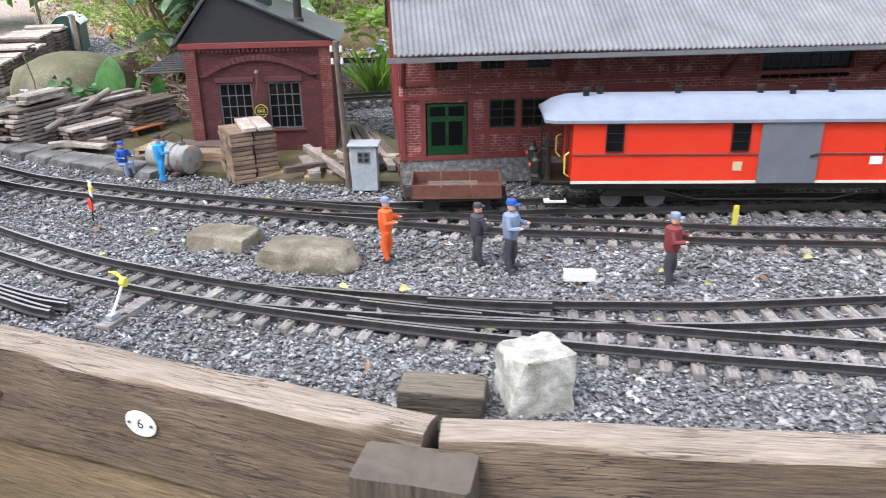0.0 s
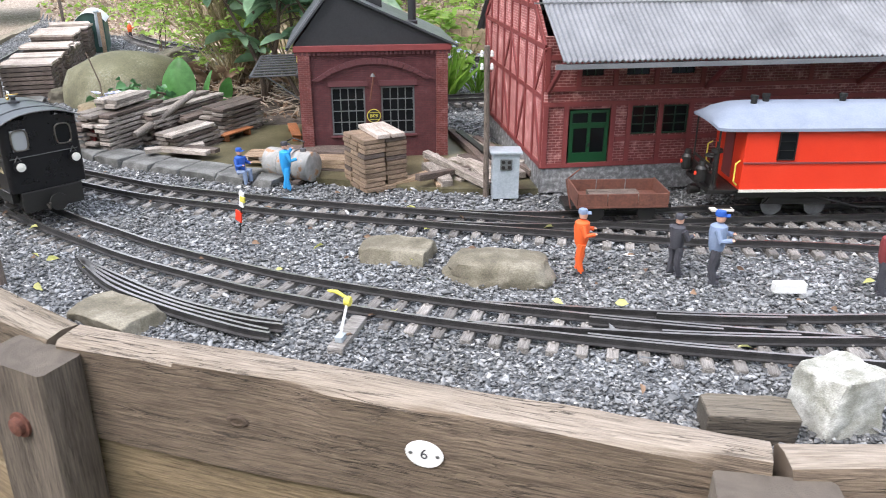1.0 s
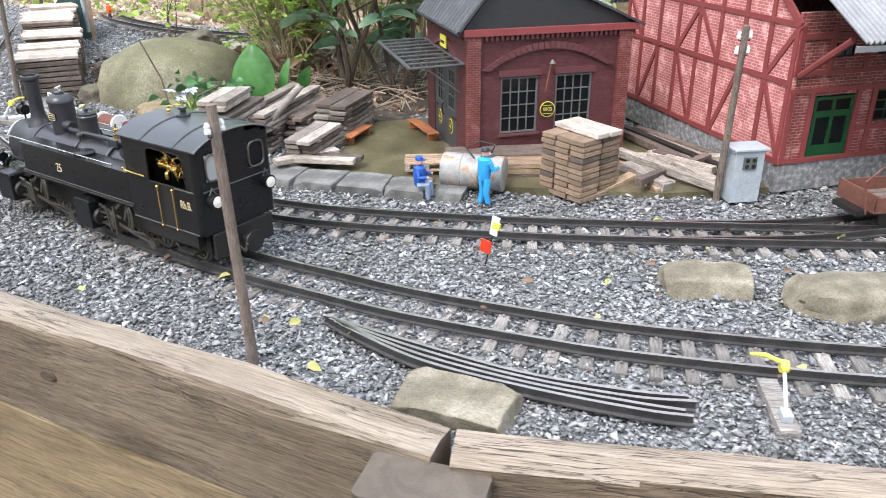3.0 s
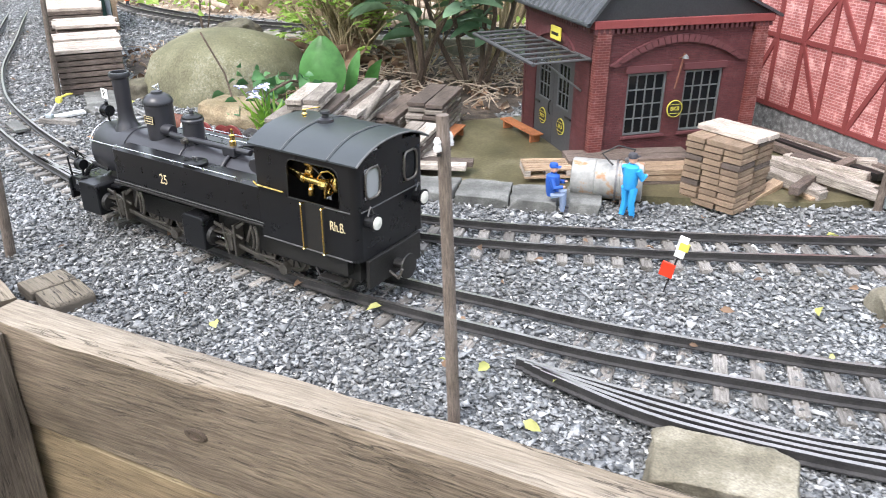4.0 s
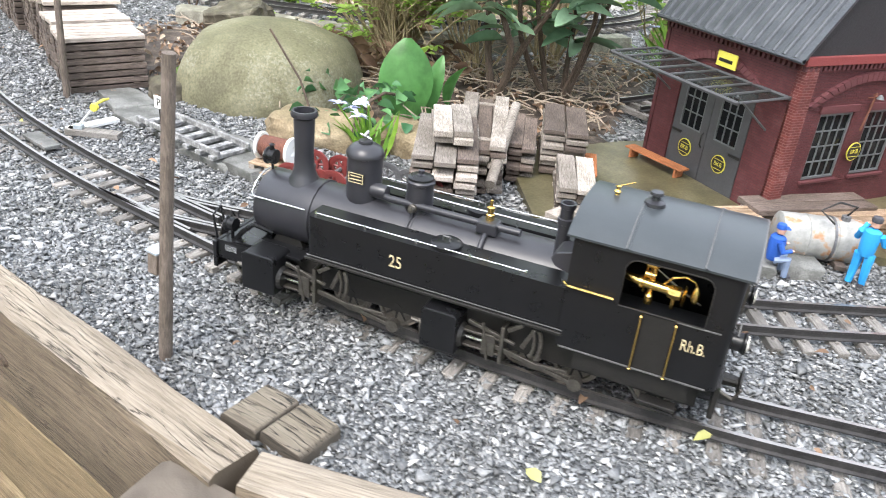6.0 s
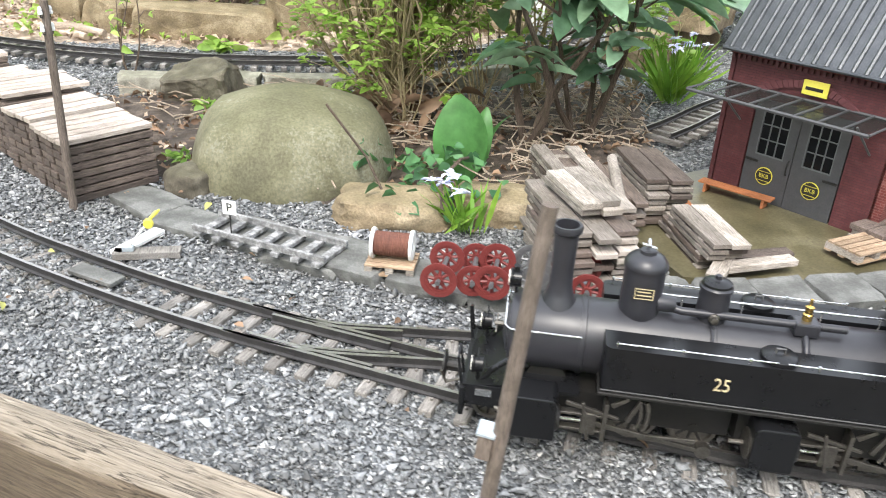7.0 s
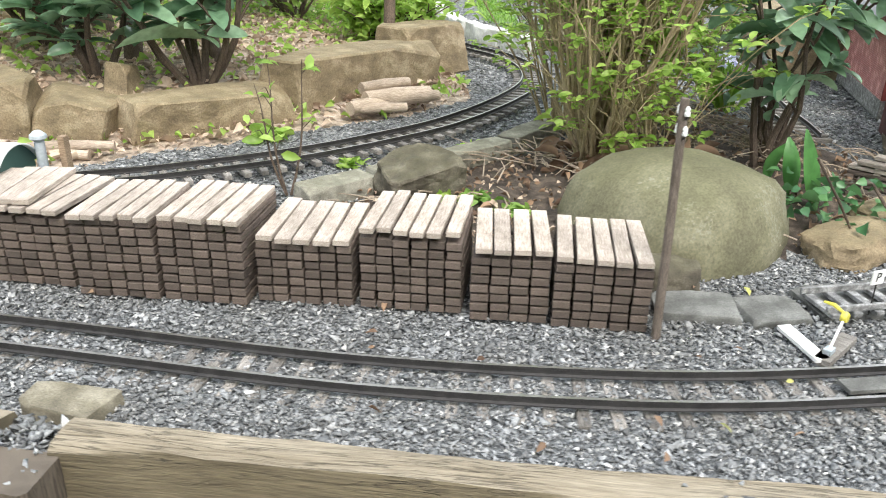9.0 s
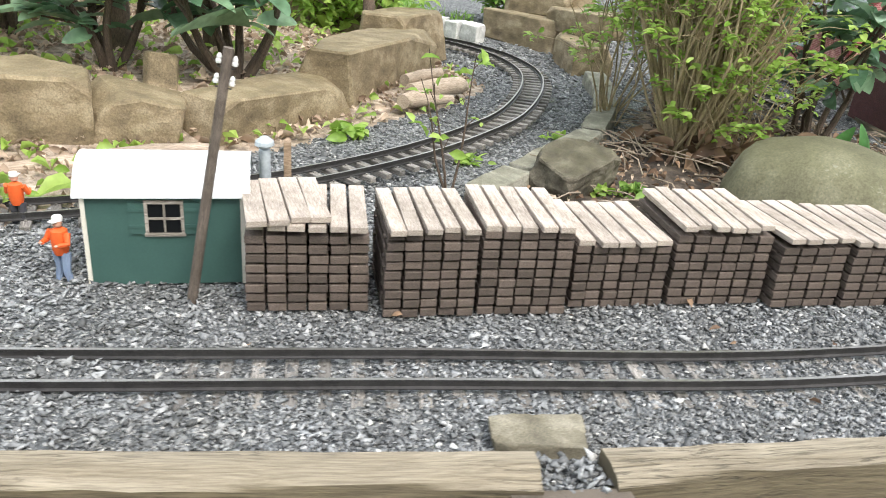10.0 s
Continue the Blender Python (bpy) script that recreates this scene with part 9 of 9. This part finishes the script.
bush("spring_shrub", 0.365, 0.640, 0.0, 0.28, 0.15, 9, 26, 0.028, 0.48, M_FRESH, "low bright shrub with fresh leaves", "shrub", M_CANE, 0.002, 13, whorl=True, forks=4)
bush("spring_shrub", 0.131, 0.688, 0.0, 0.50, 0.24, 18, 40, 0.0180, 0.52, M_FRESH, "bright green shrub with fresh leaves", "shrub", M_CANE, 0.003, 14, whorl=True, forks=5)
for k, (x, y, h, s) in enumerate([(0.95, 1.85, 0.40, 0.35), (0.45, 2.45, 0.45, 0.4), (-0.35, 2.7, 0.5, 0.45), (-0.9, 3.0, 0.6, 0.5), (1.1, 2.9, 0.6, 0.5), (2.4, 1.3, 0.5, 0.45), (0.75, 1.45, 0.16, 0.22), (1.35, 0.90, 0.14, 0.22), (-0.8, 2.8, 0.5, 0.4), (-1.5, 3.0, 0.5, 0.5), (-0.35, 2.2, 0.22, 0.25)]):
    bush("garden_shrub", x, y, 0.05 * max(y - 1.4, 0) + 0.02, h, s, 18, 60, 0.036, 0.52, M_MIDG if k % 2 else M_FRESH, "leafy green garden shrub", "shrub", M_BARK, 0.005, 20 + k, low=0.1, group="garden shrubs")


def clump(name, x, y, n, h, mat, label, category, seed, flowers=0, width=0.05):
    T = thing(name, pose(x, y, 0.0), label, category)
    g = np.random.default_rng(seed)
    d = rnd_dirs(g, n, 0.7, 0.98)
    leaf_cloud("foliage", g.normal(0, 0.010, (n, 3)) * (1, 1, 0), d, rnd_dirs(g, n, -0.2, 0.2), h * g.uniform(0.6, 1.0, n), width, mat, T, 0.25, 0.1)
    for k in range(flowers):
        p = np.array([g.normal(0, 0.022), g.normal(0, 0.022), h * g.uniform(0.65, 0.95)])
        st = part("stalk", tubed([(0, 0, 0), p * (0.5, 0.5, 0.55), p], 0.0012, 6), M_BLADE, T)
        m = 7
        dd = rnd_dirs(g, m, -0.1, 0.6)
        leaf_cloud("blossom", np.tile(p, (m, 1)), dd, np.tile([0.0, 0.0, 1.0], (m, 1)) + g.normal(0, 0.2, (m, 3)), np.full(m, 0.013), 0.6, M_PETAL, st, 0.3)
    return T


clump("iris_clump", -0.383, 0.311, 26, 0.075, M_BLADE, "clump of green blades with pale blue flowers", "flowers", 3, 5, 0.10)
clump("iris_clump", 0.326, 0.522, 60, 0.14, M_BLADE, "clump of green blades with pale blue flowers", "flowers", 4, 7, 0.08)
clump("iris_clump", 0.409, 0.551, 40, 0.13, M_BLADE, "clump of green blades near the warehouse corner", "flowers", 5, 4, 0.08)

# the broad upright leaf beside the boulder
def broad_leaf(x, y, turn, h, w, lean):
    bm = bmesh.new()
    rows = []
    for i in range(11):
        u = i / 10
        wid = w * math.sin(math.pi * min(0.04 + u * 0.94, 1)) ** 0.7 * (1 - 0.25 * u)
        rows.append([bm.verts.new((wid * s, lean * u * u + 0.35 * wid * abs(s), h * u - 0.02 * u * u)) for s in (-1, -0.5, 0, 0.5, 1)])
    for a, b in zip(rows, rows[1:]):
        for k in range(4):
            bm.faces.new((a[k], a[k + 1], b[k + 1], b[k]))
    bmesh.ops.solidify(bm, geom=list(bm.faces), thickness=0.0008)
    ob = part("leaf", bm, M_TONGUE, None, smooth=True)
    ob.matrix_world = pose(x, y, 0.004, 0, 0, turn)
    return ob


BL = thing("broad_leaf_plant", pose(-0.285, 0.420, 0.0), "plant with broad upright green leaves beside the boulder", "plant")
for x, y, t, h, w, l in ((0.0, 0.0, -18, 0.135, 0.046, 0.035), (0.05, 0.03, -60, 0.105, 0.018, 0.03), (0.10, 0.06, 25, 0.09, 0.018, -0.03)):
    lf = broad_leaf(0, 0, 0, h, w, l)
    lf.parent = BL
    lf.matrix_world = pose(-0.285 + x, 0.420 + y, 0.003, 0, 0, t)
g = np.random.default_rng(41)
n = 75
ip = np.stack([g.normal(-0.365, 0.045, n), g.normal(0.420, 0.045, n), g.uniform(0.012, 0.075, n)], 1)
iv = thing("ivy", pose(0, 0, 0), "trailing ivy with dark leaves over the tan stones", "ivy")
leaf_cloud("ivy_leaves", ip, rnd_dirs(g, n, -0.5, 0.2), rnd_dirs(g, n, 0.4, 1.0), g.uniform(0.013, 0.028, n), 0.85, M_IVY, iv, 0.2)
part("vine", tubed([(-0.30, 0.40, 0.05), (-0.34, 0.37, 0.065), (-0.38, 0.36, 0.05), (-0.40, 0.33, 0.02)], 0.0022, 8), M_BARK, iv, smooth=True)
part("vine", tubed([(-0.47, 0.47, 0.13), (-0.44, 0.43, 0.07), (-0.43, 0.40, 0.02)], 0.0016, 8), M_BARK, iv, smooth=True)

# small weeds in the soil and low green patches beside the kerb
for k, (x, y, w, m) in enumerate([(-0.444, 0.840, 0.030, M_MIDG), (-0.414, 0.896, 0.034, M_MIDG), (-0.417, 0.945, 0.028, M_FRESH), (-0.302, 1.140, 0.030, M_FRESH), (-0.126, 0.971, 0.026, M_FRESH), (-0.195, 1.340, 0.050, M_FRESH), (-0.560, 0.700, 0.024, M_MIDG)]):
    W_ = thing("weed", pose(x, y, float(heights(np.array([x]), np.array([y]))[0])), "small rosette of fresh green leaves on the ground", "weed", "weeds in the bed")
    gg = np.random.default_rng(300 + k)
    leaf_cloud("foliage", gg.normal(0, w * 0.35, (26, 3)) * (1, 1, 0.15) + (0, 0, 0.006), rnd_dirs(gg, 26, 0.0, 0.8), rnd_dirs(gg, 26, 0.4, 1.0), w * gg.uniform(0.4, 0.8, 26), 0.52, m, W_, 0.4, 0.25, True)

# litter and twigs
def scatter_leaves(name, poly, n, size, mat, label, seed, z=0.006):
    g = np.random.default_rng(seed)
    px, py = np.array(poly).T
    x, y = g.uniform(max(px.min(), -1.8), min(px.max(), 1.8), n * 3), g.uniform(max(py.min(), -1.3), min(py.max(), 3.0), n * 3)
    k = np.where(poly_in(x, y, poly))[0][:n]
    x, y = x[k], y[k]
    p = np.stack([x, y, heights(x, y) + z + g.uniform(0, 0.006, len(x))], 1)
    ob = leaf_cloud(name, p, rnd_dirs(g, len(x), -0.25, 0.35), rnd_dirs(g, len(x), 0.3, 1.0), size * g.lognormal(0, 0.35, len(x)), 0.6, mat, None, 0.4, 0.5)
    return tagged(ob, label, "leaf litter", kind="stuff")


scatter_leaves("leaf_litter", SOIL, 700, 0.009, M_LITTER, "pale leaf scraps on the soil bed", 50)
scatter_leaves("leaf_litter", SOIL, 650, 0.011, M_RUSSET, "dead brown leaves on the soil bed", 51)
scatter_leaves("ground_cover", BEYOND, 3600, 0.018, M_FRESH, "low fresh green weeds under the shrubs", 57, 0.012)
scatter_leaves("leaf_litter", BEYOND, 17000, 0.0135, M_LITTER, "dead brown leaves under the shrubs", 52)
OUT = [(-1.8, -1.3), (1.2, -1.3), (0.39, -0.96), (-0.24, -0.68), (-0.72, -0.26), (-1.02, 0.30), (-1.08, 1.2), (-1.8, 2.0)]
scatter_leaves("leaf_litter", OUT, 2600, 0.04, M_LITTER, "dead leaves on the path outside the fence", 53)
g = np.random.default_rng(58)
n = 80
heap = np.stack([g.normal(-0.19, 0.06, n), g.normal(0.70, 0.055, n), np.abs(g.normal(0, 0.03, n)) + 0.012], 1)
tagged(leaf_cloud("leaf_heap", heap, rnd_dirs(g, n, -0.5, 0.5), rnd_dirs(g, n, 0.0, 1.0), g.uniform(0.028, 0.048, n), 0.45, M_RUSSET, None, 0.5, 0.5, True), "heap of large dead brown leaves round the canes", "leaf litter", kind="stuff")
scatter_leaves("path_weeds", OUT, 260, 0.05, M_MIDG, "small green weeds on the path outside the fence", 54, 0.01)
g = np.random.default_rng(55)
n = 26
yx, yy = g.uniform(-0.9, 0.9, n * 4), g.uniform(-0.85, 1.3, n * 4)
k = np.where((inside(yx, yy) > 0.04) & ~poly_in(yx, yy, SOIL) & ~poly_in(yx, yy, PAD) & (near_line(yx, yy, MAIN) < 0.3))[0][:n]
yl = leaf_cloud("fallen_leaves", np.stack([yx[k], yy[k], np.full(len(k), 0.007)], 1), rnd_dirs(g, len(k), -0.1, 0.25), rnd_dirs(g, len(k), 0.6, 1.0), g.uniform(0.008, 0.017, len(k)), 0.6, M_YLEAF, None, 0.3)
tagged(yl, "fallen yellow leaves on the ballast", "leaves", kind="stuff")
n = 110
bx_, by_ = g.uniform(-0.95, 0.95, n * 4), g.uniform(-0.85, 1.4, n * 4)
k = np.where((inside(bx_, by_) > 0.03) & ~poly_in(bx_, by_, SOIL) & ~poly_in(bx_, by_, PAD) & (near_line(bx_, by_, MAIN) < 0.35))[0][:n]
bits = leaf_cloud("leaf_bits", np.stack([bx_[k], by_[k], np.full(len(k), 0.006)], 1), rnd_dirs(g, len(k), -0.2, 0.3), rnd_dirs(g, len(k), 0.5, 1.0), g.uniform(0.005, 0.013, len(k)), 0.55, M_RUSSET, None, 0.3)
tagged(bits, "small brown leaf scraps on the ballast", "leaves", kind="stuff")
bm = bmesh.new()
rt = random.Random(7)
for k in range(420):
    while True:
        x, y = rt.uniform(-0.6, 0.32), rt.uniform(0.26, 1.1)
        if poly_in(np.array([x]), np.array([y]), SOIL)[0] and (x > -0.27 or rt.random() < 0.2):
            break
    a, l = rt.uniform(0, math.pi), rt.uniform(0.015, 0.10)
    d = Vector((math.cos(a), math.sin(a), rt.uniform(-0.1, 0.25))) * l
    p = Vector((x, y, 0.014 + rt.uniform(0, 0.012)))
    tube(bm, [p, p + d * 0.5 + Vector((rt.uniform(-.01, .01), rt.uniform(-.01, .01), 0.004)), p + d], [0.0013, 0.0011, 0.0006], 5)
M_TWIG = timber("dry twig", (0.16, 0.125, 0.095), (0.46, 0.39, 0.31), 2, 90, bump=0.0004)
tagged(part("twigs", bm, M_TWIG), "dry tan twigs lying on the soil bed", "twigs", kind="stuff")

# grass on the lawn
g = np.random.default_rng(61)
gx_, gy_ = g.uniform(1.1, 4.2, 30000), g.uniform(-0.1, 4.0, 30000)
k = np.where(poly_in(gx_, gy_, LAWN) | (gx_ > 2.6))[0]
blades = leaf_cloud("grass", np.stack([gx_[k], gy_[k], heights(gx_[k], gy_[k]) - 0.002], 1), rnd_dirs(g, len(k), 0.5, 1.0), rnd_dirs(g, len(k), -0.2, 0.2), g.uniform(0.025, 0.055, len(k)), 0.10, M_BLADE, None, 0.3, 0.1)
tagged(blades, "short green grass of the lawn", "grass", kind="stuff")

# trunks and far growth
for k, (x, y, r, h, lx) in enumerate([(0.07, 1.82, 0.022, 1.5, 0.30), (0.16, 1.66, 0.018, 1.4, -0.1), (0.50, 1.36, 0.016, 1.2, 0.35), (-0.2, 2.4, 0.05, 2.0, 0.1), (0.35, 2.1, 0.03, 1.5, -0.2)]):
    T = thing("garden_tree", pose(x, y, 0.02), "slender brown garden tree with leaning trunk", "tree", "garden trees")
    bm = bmesh.new()
    tube(bm, [(0, 0, 0), (lx * 0.3, 0.02, h * 0.35), (lx * 0.6, -0.02, h * 0.7), (lx, 0, h)], [r, r * 0.8, r * 0.6, r * 0.3], 10)
    for b in range(4):
        z = h * (0.45 + 0.13 * b)
        a = b * 2.2 + k
        tube(bm, [(lx * z / h, 0, z), (lx * z / h + 0.15 * math.cos(a), 0.15 * math.sin(a), z + 0.14), (lx * z / h + 0.35 * math.cos(a), 0.35 * math.sin(a), z + 0.22)], [r * 0.45, r * 0.3, r * 0.12], 7)
    part("trunk", bm, M_BARK, T, smooth=True)
    gg = np.random.default_rng(70 + k)
    m = 160
    c = rnd_dirs(gg, m, -0.4, 1.0) * gg.uniform(0.2, 0.55, (m, 1)) + (lx * 0.8, 0, h * 0.9)
    leaf_cloud("crown", c, rnd_dirs(gg, m, -0.6, 0.6), rnd_dirs(gg, m, 0.2, 1.0), gg.uniform(0.04, 0.09, m), 0.5, M_FRESH if k % 2 else M_MIDG, T)
# a ring of hedge closes the garden
gg = np.random.default_rng(99)
m = 24000
a = gg.uniform(0, 2 * np.pi, m)
rad = gg.uniform(5.2, 6.4, m)
hz = gg.uniform(0, 1, m) ** 1.4 * 1.7
hp = np.stack([0.2 + rad * np.cos(a), 0.6 + rad * np.sin(a), hz - 0.05], 1)
hedge = leaf_cloud("hedge", hp, rnd_dirs(gg, m, -0.6, 0.6), rnd_dirs(gg, m, 0.0, 1.0), gg.uniform(0.10, 0.24, m), 0.55, M_MIDG)
tagged(hedge, "mixed green hedge closing the garden", "hedge", kind="stuff")
